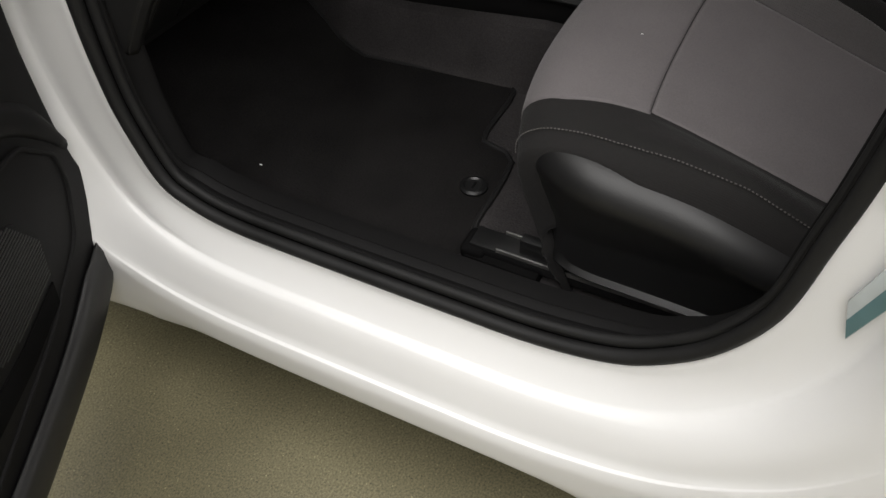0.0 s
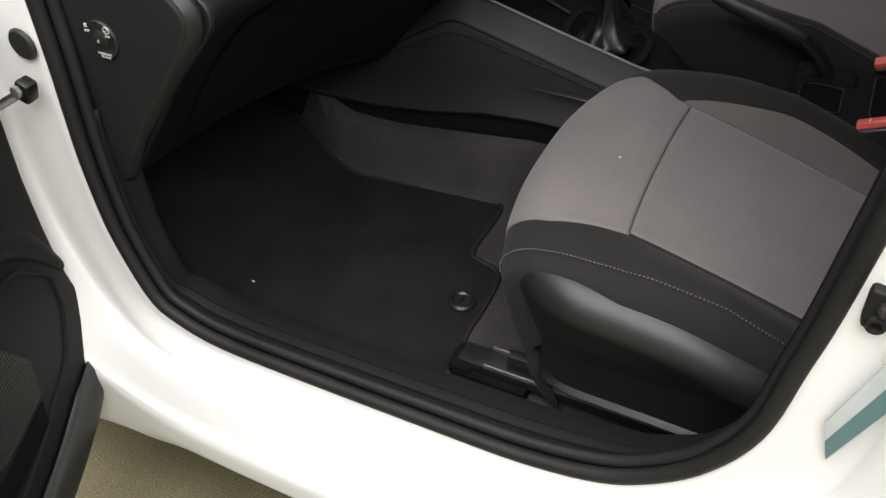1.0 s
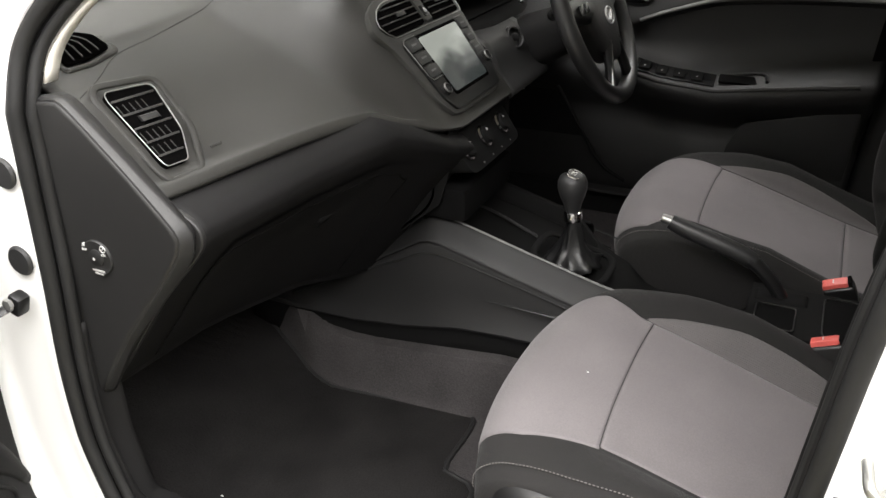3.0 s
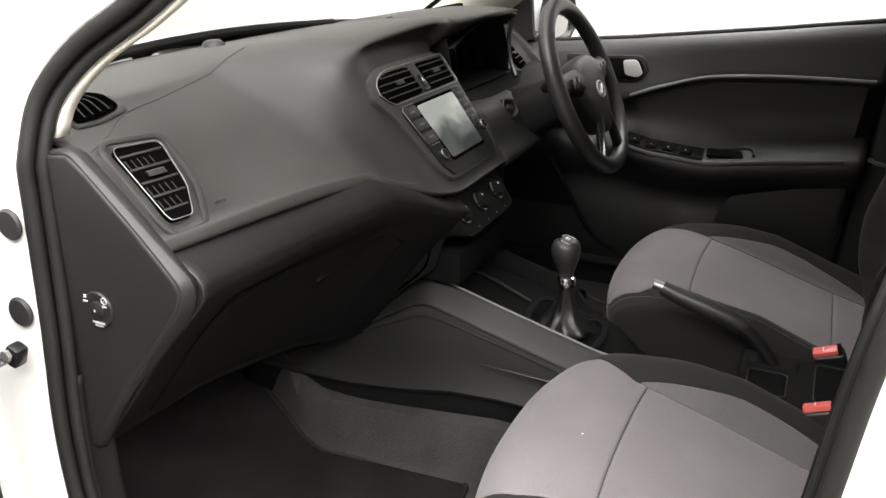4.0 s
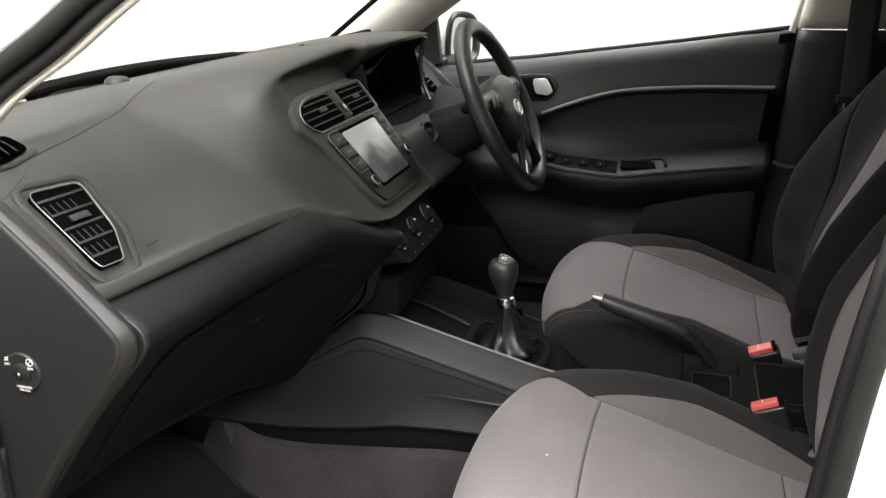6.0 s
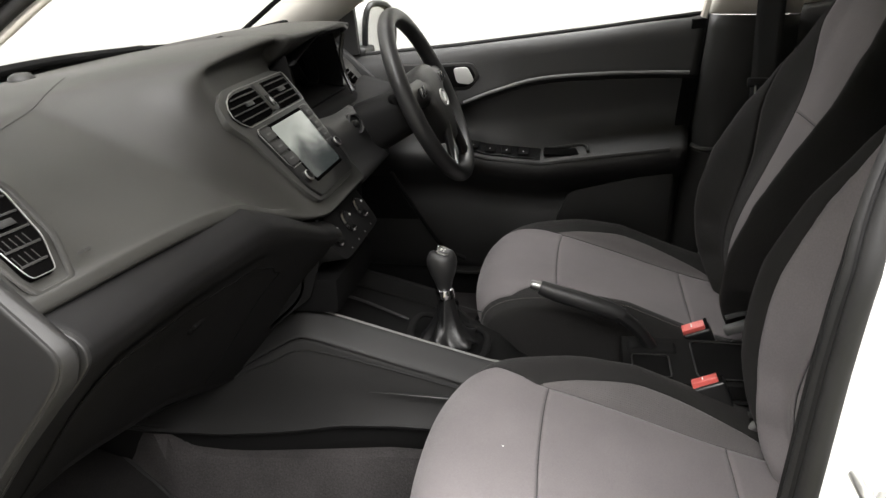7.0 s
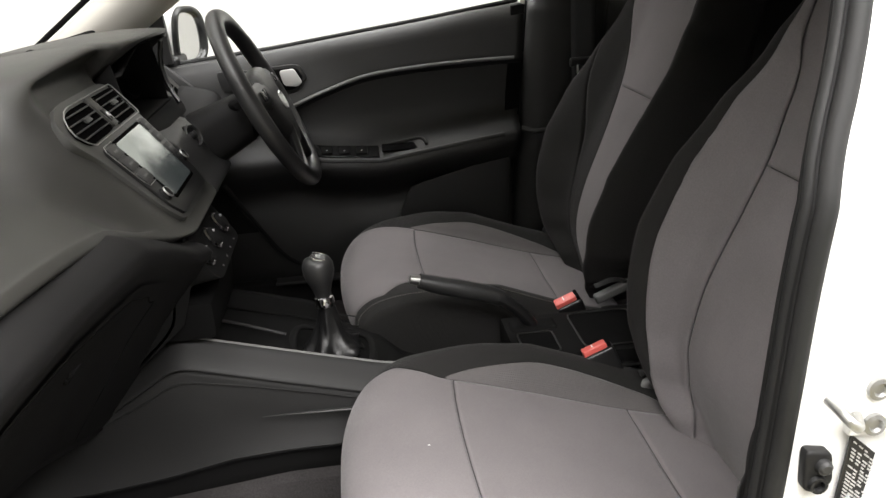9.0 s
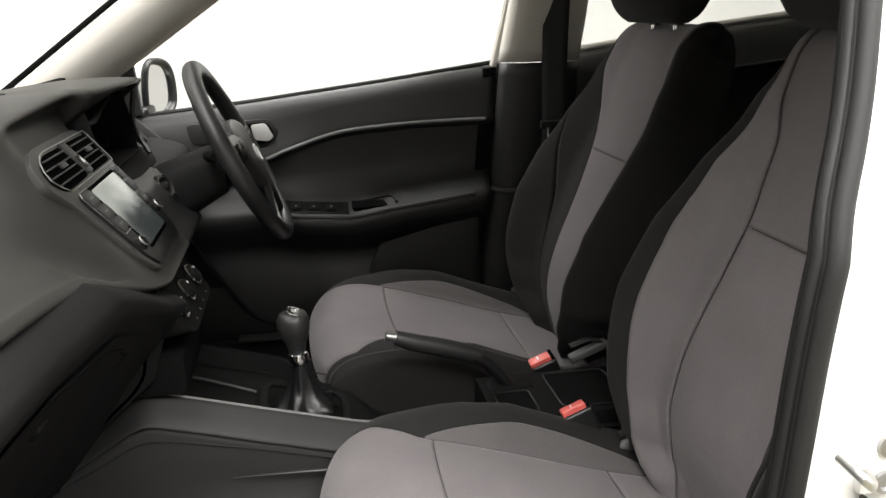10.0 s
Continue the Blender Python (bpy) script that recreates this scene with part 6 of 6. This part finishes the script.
# black strip paints the shade in the gap behind the door panel
part("panel_edge", sheet([[(x, -0.462 - lin(z, [(0.38, -0.035), (1.02, 0.028)]) - dy, z) for x, dy in ((0.676, 0), (0.700, 0.006), (0.735, 0.008))] for z in np.linspace(0.38, 1.015, 20)]), VOID, door, thick=0.004)
# pale tube draws the highlight that runs along the door crease
part("crease_highlight", tube([(0.6705, y, crease_z(y) + 0.003) for y in np.linspace(0.06, -0.455, 50)], 0.0042, 8), HIGHLIGHT, door, "pale bead painting the highlight along the door panel crease")
part("arm_lip", tube([(0.632, y, arm_z(y) - 0.024) for y in np.linspace(0.06, -0.42, 40)], 0.006, 8), CONSOLE, door, "armrest front lip")
bez = rounded([(0.676, 0.150, 0.905), (0.676, 0.040, 0.912), (0.676, 0.022, 0.880), (0.676, 0.050, 0.846), (0.676, 0.140, 0.850)], 0.25, 5)
hb = part("handle_bezel", slab([tuple(p) for p in bez], (0.02, 0, 0), 0.003), SMOOTH, door, "black handle bowl")
# handle bowl drawn as a black patch, its shade put into the colour
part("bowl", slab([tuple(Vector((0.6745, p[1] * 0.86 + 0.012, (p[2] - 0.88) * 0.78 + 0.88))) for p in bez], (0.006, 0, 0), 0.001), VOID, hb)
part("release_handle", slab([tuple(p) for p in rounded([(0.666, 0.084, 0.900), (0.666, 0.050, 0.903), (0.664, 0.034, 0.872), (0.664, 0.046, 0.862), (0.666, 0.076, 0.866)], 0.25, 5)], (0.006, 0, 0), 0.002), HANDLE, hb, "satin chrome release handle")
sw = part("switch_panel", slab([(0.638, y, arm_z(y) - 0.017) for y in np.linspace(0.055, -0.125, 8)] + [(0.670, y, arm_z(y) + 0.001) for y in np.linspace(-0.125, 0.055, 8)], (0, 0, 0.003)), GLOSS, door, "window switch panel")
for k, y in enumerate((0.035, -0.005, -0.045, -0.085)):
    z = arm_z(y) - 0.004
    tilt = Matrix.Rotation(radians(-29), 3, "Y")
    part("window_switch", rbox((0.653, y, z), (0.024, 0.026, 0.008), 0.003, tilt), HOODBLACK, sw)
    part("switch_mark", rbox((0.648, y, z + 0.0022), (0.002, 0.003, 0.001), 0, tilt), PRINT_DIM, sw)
# pull pocket is a black block; its shade is in the colour
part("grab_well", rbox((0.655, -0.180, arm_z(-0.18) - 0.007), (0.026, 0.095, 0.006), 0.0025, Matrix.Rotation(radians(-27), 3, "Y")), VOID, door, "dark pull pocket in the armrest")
part("grab_lip", tube(cr([(0.668, -0.130, arm_z(-0.13) + 0.003), (0.670, -0.215, arm_z(-0.215) + 0.003), (0.660, -0.232, arm_z(-0.23) - 0.003), (0.642, -0.236, arm_z(-0.236) - 0.010)], 16), 0.0035, 8), CONSOLE, door)
part("speaker_grille", slab([(0.664, y, z) for y, z in [(p[1], p[2]) for p in rounded([(0, -0.195, 0.607), (0, -0.44, 0.668), (0, -0.42, 0.43), (0, -0.16, 0.41), (0, -0.165, 0.54)], 0.12, 4)]], (0.010, 0, 0), 0.003), TRIM, door, "lower pocket panel")
part("mirror_sail", slab([(0.700, 0.318, 0.928), (0.690, 0.370, 0.922), (0.690, 0.450, 0.920), (0.660, 0.345, 1.045), (0.670, 0.320, 1.062)], (0.02, 0, 0), 0.003), TRIM, door, "black mirror corner trim")
part("mirror_knob_panel", slab([tuple(p) for p in rounded([(0.678, 0.225, 0.905), (0.678, 0.150, 0.905), (0.678, 0.155, 0.862), (0.678, 0.215, 0.858)], 0.2, 4)], (0.01, 0, 0), 0.002), TRIM, door)
gp = part("window_pane", sheet([[(0.735 - 0.30 * (z - 0.95), y, z) for z in np.linspace(belt_z(y) - 0.02, 1.36, 6)] for y in np.linspace(0.36, -0.49, 8)]), GLASS, door, "clear side window")
gp.visible_shadow = False
upright = [(0.70, -0.484, 1.010), (0.665, -0.512, 1.16), (0.60, -0.53, 1.36)]
part("window_frame", tube(cr(upright, 12), 0.012, 8), HEADLINER, door)
part("window_frame", tube(cr([(0.60, -0.53, 1.362), (0.57, -0.3, 1.385), (0.565, -0.1, 1.372), (0.60, 0.14, 1.25), (0.665, 0.36, 1.07), (0.70, 0.44, 0.97)], 40), 0.014, 8), RUBBER, door)

# black filler paints the dark of the gap between door and pillar
part("door_edge_block", slab([(0.690, -0.42, 0.34), (0.690, -0.40, 0.40), (0.690, -0.455, 1.005), (0.690, -0.53, 1.010), (0.690, -0.50, 0.34)], (0.03, 0, 0), 0.002), VOID, door)

# centre pillar on the far side with its belt
pil = thing("centre_pillar", "centre pillar cover, pale above and black below", "pillar", (0.68, -0.59, 0.30))
def pillar_rows(z0, z1, n, fat):
    rows = []
    for z in np.linspace(z0, z1, n):
        x = lin(z, [(0.3, 0.665), (0.8, 0.668), (1.0, 0.652), (1.37, 0.545)])
        y0 = -0.468 - lin(z, [(0.3, -0.045), (1.02, 0.020), (1.37, 0.065)])
        y1 = y0 - lin(z, [(0.3, 0.25), (0.72, 0.21), (1.02, 0.190), (1.37, 0.165)])
        rows.append([(x + 0.04, y0, z), (x + 0.012, y0 - 0.003, z), (x, y0 - 0.016, z), (x - fat, y0 - 0.05, z), (x - fat, (y0 + y1) / 2, z), (x - fat, y1 + 0.05, z), (x, y1 + 0.016, z), (x + 0.012, y1 + 0.003, z), (x + 0.04, y1, z)])
    return rows
part("lower_cover", sheet(pillar_rows(0.30, 1.018, 26, 0.012)), TRIM, pil, "black lower pillar cover", thick=0.004, angle=60)
part("upper_cover", sheet(pillar_rows(1.020, 1.385, 14, 0.006)), HEADLINER, pil, "pale grey upper pillar cover", thick=0.004, angle=60)
part("ledge", tube(cr([(0.655, -0.468, 0.728), (0.640, -0.50, 0.722), (0.640, -0.60, 0.726), (0.655, -0.66, 0.732)], 20), 0.007, 8), CONSOLE, pil)
belt = thing("seat_belt", "black seat belt hanging on the far pillar with a steel tongue", "seat belt", (0.63, -0.62, 0.32))
rows = []
for p in cr([(0.565, -0.605, 1.33), (0.608, -0.603, 1.16), (0.630, -0.606, 1.00), (0.638, -0.610, 0.88), (0.645, -0.615, 0.60), (0.650, -0.625, 0.33)], 30):
    rows.append([(p[0] - 0.008 + d * 0.35, p[1] + d, p[2]) for d in (-0.027, -0.0135, 0.0, 0.0135, 0.027)])
part("webbing", sheet(rows), BELT, belt, "black webbing", thick=0.0025)
tg = Vector((0.604, -0.600, 0.880))
part("tongue_cover", rbox(tg, (0.012, 0.062, 0.020), 0.005, seg=3), SMOOTH, belt, "black tongue sleeve")
part("tongue", tube([tuple(tg + Vector((-0.004, a, b))) for a, b in ((-0.014, -0.006), (-0.011, -0.048), (0.011, -0.048), (0.014, -0.006))], 0.0026, 8, closed=True), HANDLE, belt, "steel latch tongue")

# far mirror
mir = thing("door_mirror", "white door mirror outside the driver's window", "mirror", (0.85, 0.33, 0.92))
out = cr([(0.760, 0.930), (0.772, 1.025), (0.82, 1.038), (0.868, 1.022), (0.884, 0.975), (0.872, 0.925), (0.81, 0.910)], 40, closed=True)
cen = out.mean(0)
swing = lambda x: -0.36 * (x - 0.84)
rows = []
for k, dy in ((1.0, 0.0), (1.02, 0.02), (0.98, 0.06), (0.80, 0.10), (0.4, 0.125), (0.05, 0.13)):
    rows.append([(cen[0] + (a - cen[0]) * k, 0.285 + dy + swing(a), cen[1] + (b - cen[1]) * k) for a, b in out])
part("housing", sheet(rows, loop_v=True, cap=False), WHITE_PAINT, mir, "white mirror housing", thick=0.003)
part("rim", tube([(a, 0.287 + swing(a), b) for a, b in out], 0.008, 8, closed=True), SMOOTH, mir, "black mirror rim")
part("glass", slab([(cen[0] + (a - cen[0]) * 0.95, 0.292 + swing(a), cen[1] + (b - cen[1]) * 0.95) for a, b in out], (0, 0.004, 0)), MIRROR, mir, "mirror glass")
part("arm", rbox((0.765, 0.33, 0.925), (0.11, 0.05, 0.035), 0.012, seg=3), SMOOTH, mir)

# rear doors, bench and shelf seen past the front seats
for sg in (1, -1):
    rd = thing("rear_door", "closed rear door with a black moulded panel", "car door", (sg * 0.70, -1.1, 0.38), group="rear doors")
    rows = []
    for y in np.linspace(-0.66, -1.55, 24):
        zb = belt_z(y)
        rows.append([(sg * x, y, z) for x, z in ((0.722, zb - 0.002), (0.710, zb), (0.692, zb - 0.012), (0.680, zb - 0.06), (0.672, zb - 0.095), (0.668, zb - 0.102), (0.690, zb - 0.115), (0.694, 0.82), (0.665, 0.75), (0.640, 0.735), (0.640, 0.70), (0.680, 0.64), (0.680, 0.38))])
    part("inner_panel", sheet(rows), TRIM, rd, thick=0.004, angle=60)
    part("trim_line", tube([(sg * 0.668, y, belt_z(y) - 0.098) for y in np.linspace(-0.70, -1.5, 24)], 0.004, 6), DASH, rd)
    part("waist_strip", tube([(sg * 0.716, y, belt_z(y) + 0.006) for y in np.linspace(-0.68, -1.55, 24)], 0.008, 8), HEADLINER, rd, "pale waist strip")
    rp = part("window_pane", sheet([[(sg * (0.735 - 0.30 * (z - 0.95)), y, z) for z in np.linspace(belt_z(y) - 0.02, 1.36, 5)] for y in np.linspace(-0.64, -1.5, 6)]), GLASS, rd, "clear rear side window")
    rp.visible_shadow = False
    part("window_frame", tube(cr([(sg * 0.55, -0.60, 1.375), (sg * 0.55, -1.1, 1.37), (sg * 0.60, -1.45, 1.26), (sg * 0.69, -1.56, 1.13)], 24), 0.016, 8), RUBBER, rd)
    part("rear_quarter", sheet([[(sg * (0.72 - 0.28 * max(z - 1.0, 0)), y, z) for z in np.linspace(0.38, 1.38, 10)] for y in np.linspace(-1.54, -2.05, 6)]), HEADLINER, car, "pale rear quarter trim", thick=0.004)
bench = thing("rear_bench", "charcoal cloth rear bench seat", "bench seat", (0, -1.35, 0.28))
rows = []
for x in np.linspace(-0.62, 0.62, 31):
    dip = 0.010 * (1 + math.cos(x * 2 * math.pi / 0.62)) + 0.015 * (abs(x) / 0.62) ** 6
    rows.append([(x, y, z - dip) for y, z in cr([(-1.02, 0.29), (-1.00, 0.46), (-1.02, 0.52), (-1.10, 0.535), (-1.30, 0.50), (-1.42, 0.50), (-1.46, 0.60), (-1.52, 0.78), (-1.575, 0.93), (-1.61, 0.95), (-1.66, 0.93), (-1.66, 0.5)], 40)])
part("cushions", sheet(rows), CLOTH_DARK, bench, "charcoal cloth cushions", thick=0.006, angle=180)
for x in (-0.33, 0.33):
    part("head_restraint", rbox((x, -1.615, 1.00), (0.24, 0.07, 0.11), 0.03, seg=4), CLOTH_DARK, bench, "low cloth head restraint")
shelf = part("parcel_shelf", rbox((0, -1.85, 0.945), (1.30, 0.38, 0.03), 0.006), CARPET)
tagged(shelf, "black carpeted parcel shelf behind the rear bench", "shelf")

# ---- fittings on the painted doorway ----
jamb = lambda y, z, off=0.0: (side_x(z) - 0.006 - off, y, z)
for y, z in ((0.449, 0.881), (0.453, 0.774)):
    plug = part("jamb_plug", lathe([(0, 0), (0.0185, 0), (0.0185, 0.002), (0.016, 0.0045), (0, 0.005)], axis_pose(jamb(y, z, -0.001), (-1, 0, 0)), 28), BUFFER)
    tagged(plug, "round grey rubber plug in the painted door jamb", "plug", group="jamb plugs")
chk = thing("door_check", "black metal door check strap at the hinge pillar", "door check", (-0.735, 0.46, 0.72))
part("bracket", rbox((-0.736, 0.450, 0.728), (0.018, 0.018, 0.026), 0.004, Matrix.Rotation(radians(20), 3, "X")), SMOOTH, chk, "dark check bracket")
part("strap", tube(cr([(-0.742, 0.455, 0.726), (-0.775, 0.462, 0.722), (-0.83, 0.475, 0.716)], 12), 0.008, 8, flat=0.5), SMOOTH, chk, "black strap")
part("bolt", lathe([(0, 0), (0.007, 0), (0.007, 0.005), (0, 0.006)], axis_pose((-0.748, 0.448, 0.734), (-1, 0, 0)), 6), STEEL, chk)

buf = thing("door_buffer", "dark rubber door buffer with two round studs", "buffer", (-0.72, -0.424, 0.735))
bx = side_x(0.735) - 0.006
part("pad", slab([(bx - 0.008, p[1], p[2]) for p in rounded([(0, -0.411, 0.754), (0, -0.434, 0.750), (0, -0.437, 0.722), (0, -0.427, 0.711), (0, -0.412, 0.716)], 0.2, 4)], (0.012, 0, 0), 0.003, 3), RUBBER, buf)
part("stud", lathe([(0, 0), (0.0068, 0), (0.0064, 0.006), (0.004, 0.008), (0, 0.008)], axis_pose((bx - 0.007, -0.426, 0.739), (-1, 0, 0)), 18), BUFFER, buf)
part("stud", lathe([(0.0, 0.001), (0.004, 0.001), (0.0048, 0.005), (0.0075, 0.005), (0.0085, 0)], axis_pose((bx - 0.007, -0.423, 0.722), (-1, 0, 0)), 18), RUBBER, buf)

stk = thing("door_striker", "painted door striker with a dark steel loop", "striker", (-0.735, -0.452, 0.79))
sx = side_x(0.79) - 0.010
part("plate", rbox((sx, -0.462, 0.790), (0.012, 0.034, 0.055), 0.004), WHITE_PAINT, stk, "white painted striker plate")
part("loop", tube(cr([(sx, -0.452, 0.782), (sx - 0.024, -0.440, 0.785), (sx - 0.028, -0.434, 0.789), (sx - 0.024, -0.430, 0.793), (sx, -0.428, 0.796)], 16), 0.0045, 10), STEEL, stk, "steel loop")
for z in (0.806, 0.774):
    part("screw", lathe([(0, 0), (0.0095, 0), (0.0095, 0.004), (0.006, 0.005), (0.0045, 0.002), (0, 0.002)], axis_pose((sx - 0.006, -0.464, z), (-1, 0, 0)), 20), SILVER, stk, "bright screw head")

grn = thing("tyre_sticker", "pale blue-green pressure sticker on the centre pillar", "sticker", (-0.73, -0.44, 0.60))
sq = lambda a, b, c, d, off: [(side_x(0.6) - 0.008 - off - 0.25 * max(0, -0.42 - y), y, z) for y, z in (a, b, c, d)]
part("sheet", slab(sq((-0.418, 0.600), (-0.446, 0.715), (-0.462, 0.668), (-0.430, 0.556), 0.003), (0.002, 0, 0)), STICKER, grn)
part("band", slab(sq((-0.4235, 0.579), (-0.453, 0.690), (-0.4615, 0.669), (-0.4295, 0.558), 0.0036), (0.001, 0, 0)), STICKER_GREEN, grn, "blue-green printed band")
lab = thing("vehicle_label", "black data label with white lettering on the centre pillar", "label", (-0.735, -0.455, 0.735))
lx = side_x(0.735) - 0.012
part("sheet", slab([(lx, -0.449, 0.764), (lx - 0.002, -0.490, 0.727), (lx - 0.002, -0.486, 0.680), (lx, -0.441, 0.696)], (0.002, 0, 0)), LABEL_BLACK, lab)
random.seed(4)
for k in range(19):
    for q in range(7):
        a, b = (k + 0.5) / 19.5, (q + 0.25) / 7.2
        y0, z0 = -0.4495 - 0.0385 * b + 0.006 * a, 0.7615 - 0.0350 * b - 0.062 * a
        w = random.uniform(0.0022, 0.0048)
        if random.random() < 0.80:
            bx2 = lx - 0.0015 - 0.001 * b
            part("print_bar", slab([(bx2, y0, z0), (bx2, y0 - w, z0 - w * 0.9), (bx2, y0 - w + 0.0004, z0 - w * 0.9 - 0.0014), (bx2, y0 + 0.0004, z0 - 0.0014)], (0.0006, 0, 0)), PRINT_DIM, lab)

# ---- the open passenger door ----
OD, HX, HY = radians(65), -0.745, 0.500
DU, DN = Vector((-math.sin(OD), -math.cos(OD), 0)), Vector((math.cos(OD), -math.sin(OD), 0))
dp = lambda s, z, off=0.0: Vector((HX, HY, z)) + DU * s + DN * off
odoor = thing("passenger_door", "open front passenger door with a black inner panel and speaker", "car door", tuple(dp(0.4, 0.25)))
edge = [(-0.004, 0.90), (0.001, 0.70), (0.012, 0.60), (0.013, 0.478), (-0.003, 0.385), (-0.006, 0.335), (0.004, 0.315), (0.037, 0.280), (0.09, 0.245), (0.25, 0.224), (0.60, 0.226), (0.84, 0.255), (0.90, 0.40), (0.93, 0.70), (0.94, 0.92), (0.5, 0.90)]
shape = cr([(a, b, 0) for a, b in edge], 90, closed=True)
part("door_shell", slab([dp(a * 1.0 - 0.003, b - 0.01, -0.035) for a, b, _ in shape], -DN * 0.07, 0.006), WHITE_PAINT, odoor, "white painted door shell")
# darker plastic than the driver's panel paints the shadow on this face
part("inner_panel", slab([dp(a, b, 0.0) for a, b, _ in shape], -DN * 0.034, 0.008, 3), LOWER, odoor, "black grained door panel")
lip = [(0.004, 0.335), (0.012, 0.308), (0.037, 0.274), (0.09, 0.240), (0.25, 0.218), (0.60, 0.220), (0.84, 0.25)]
rows = []
for i, (a, b) in enumerate([(p[0], p[1]) for p in cr([(a, b, 0) for a, b in lip], 50)]):
    w = min(1.0, 0.12 + i / 7)
    rows.append([dp(a + 0.046 * w, b + 0.070 * w, 0.002), dp(a + 0.036 * w, b + 0.056 * w, 0.009), dp(a + 0.010, b + 0.020 * w, 0.010), dp(a, b + 0.006, 0.004), dp(a - 0.002, b - 0.002, -0.012), dp(a, b - 0.008, -0.034)])
part("lower_lip", sheet(rows), CONSOLE, odoor, "dark grey lower edge of the panel", thick=0.004)
rows = []
for a, b in cr([(0.016, 0.468), (0.040, 0.512), (0.075, 0.556), (0.125, 0.592), (0.22, 0.64), (0.36, 0.70)], 24):
    w = lin(a, [(0.016, 0.35), (0.06, 1.0), (0.36, 1.0)])
    rows.append([dp(a - 0.011 * q * w, b + 0.014 * q * w, o * w - 0.002) for q, o in ((-1, 0.0), (-0.7, 0.006), (-0.2, 0.010), (0.4, 0.008), (1, 0.0))])
part("panel_ridge", sheet(rows), LOWER, odoor, "soft ridge sweeping up to the armrest", thick=0.003, angle=180)
pocket = rounded([(0.052, 0.485, 0), (0.115, 0.548, 0), (0.62, 0.60, 0), (0.74, 0.44, 0), (0.60, 0.30, 0), (0.22, 0.335, 0), (0.092, 0.372, 0), (0.052, 0.435, 0)], 0.2, 6)
# same darkened plastic, keeping the lower panel in painted shadow
part("pocket", slab([dp(p[0], p[1], 0.003) for p in pocket], -DN * 0.012, 0.003), LOWER, odoor, "dark lower door panel")
part("pocket_rim", tube([dp(p[0], p[1], 0.003) for p in pocket], 0.0035, 8, closed=True), LOWER, odoor)
part("map_slot", slab([dp(a, b, 0.006) for a, b in ((0.172, 0.380), (0.180, 0.350), (0.27, 0.345), (0.46, 0.36), (0.46, 0.40), (0.27, 0.379))], -DN * 0.010, 0.002), VOID, odoor, "black mouth of the map pocket")
spk = rounded([(0.150, 0.44, 0), (0.185, 0.50, 0), (0.27, 0.53, 0), (0.34, 0.50, 0), (0.36, 0.44, 0), (0.32, 0.40, 0), (0.22, 0.384, 0), (0.16, 0.392, 0)], 0.25, 6)
grille_part = part("speaker_grille", slab([dp(p[0], p[1], 0.006) for p in spk], -DN * 0.010, 0.002), LOWER, odoor, "ribbed speaker grille")
for k in range(24):
    z = 0.394 + 0.0050 * k
    a0, a1 = lin(z, [(0.39, 0.172), (0.44, 0.158), (0.50, 0.194), (0.52, 0.24)]), lin(z, [(0.39, 0.25), (0.40, 0.31), (0.44, 0.352), (0.50, 0.332), (0.52, 0.29)])
    part("rib", slab([dp(a, z, 0.0072) for a in (a0, a1)] + [dp(a, z + 0.0020, 0.0072) for a in (a1, a0)], -DN * 0.002), TRIM, grille_part)
rows = []
for s in np.linspace(0.34, 0.92, 30):
    rows.append([dp(s, z, o) for z, o in ((0.735, 0.002), (0.728, 0.05), (0.712, 0.062), (0.680, 0.058), (0.640, 0.022), (0.60, 0.004))])
part("armrest", sheet(rows), TRIM, odoor, "black armrest ledge", thick=0.005)
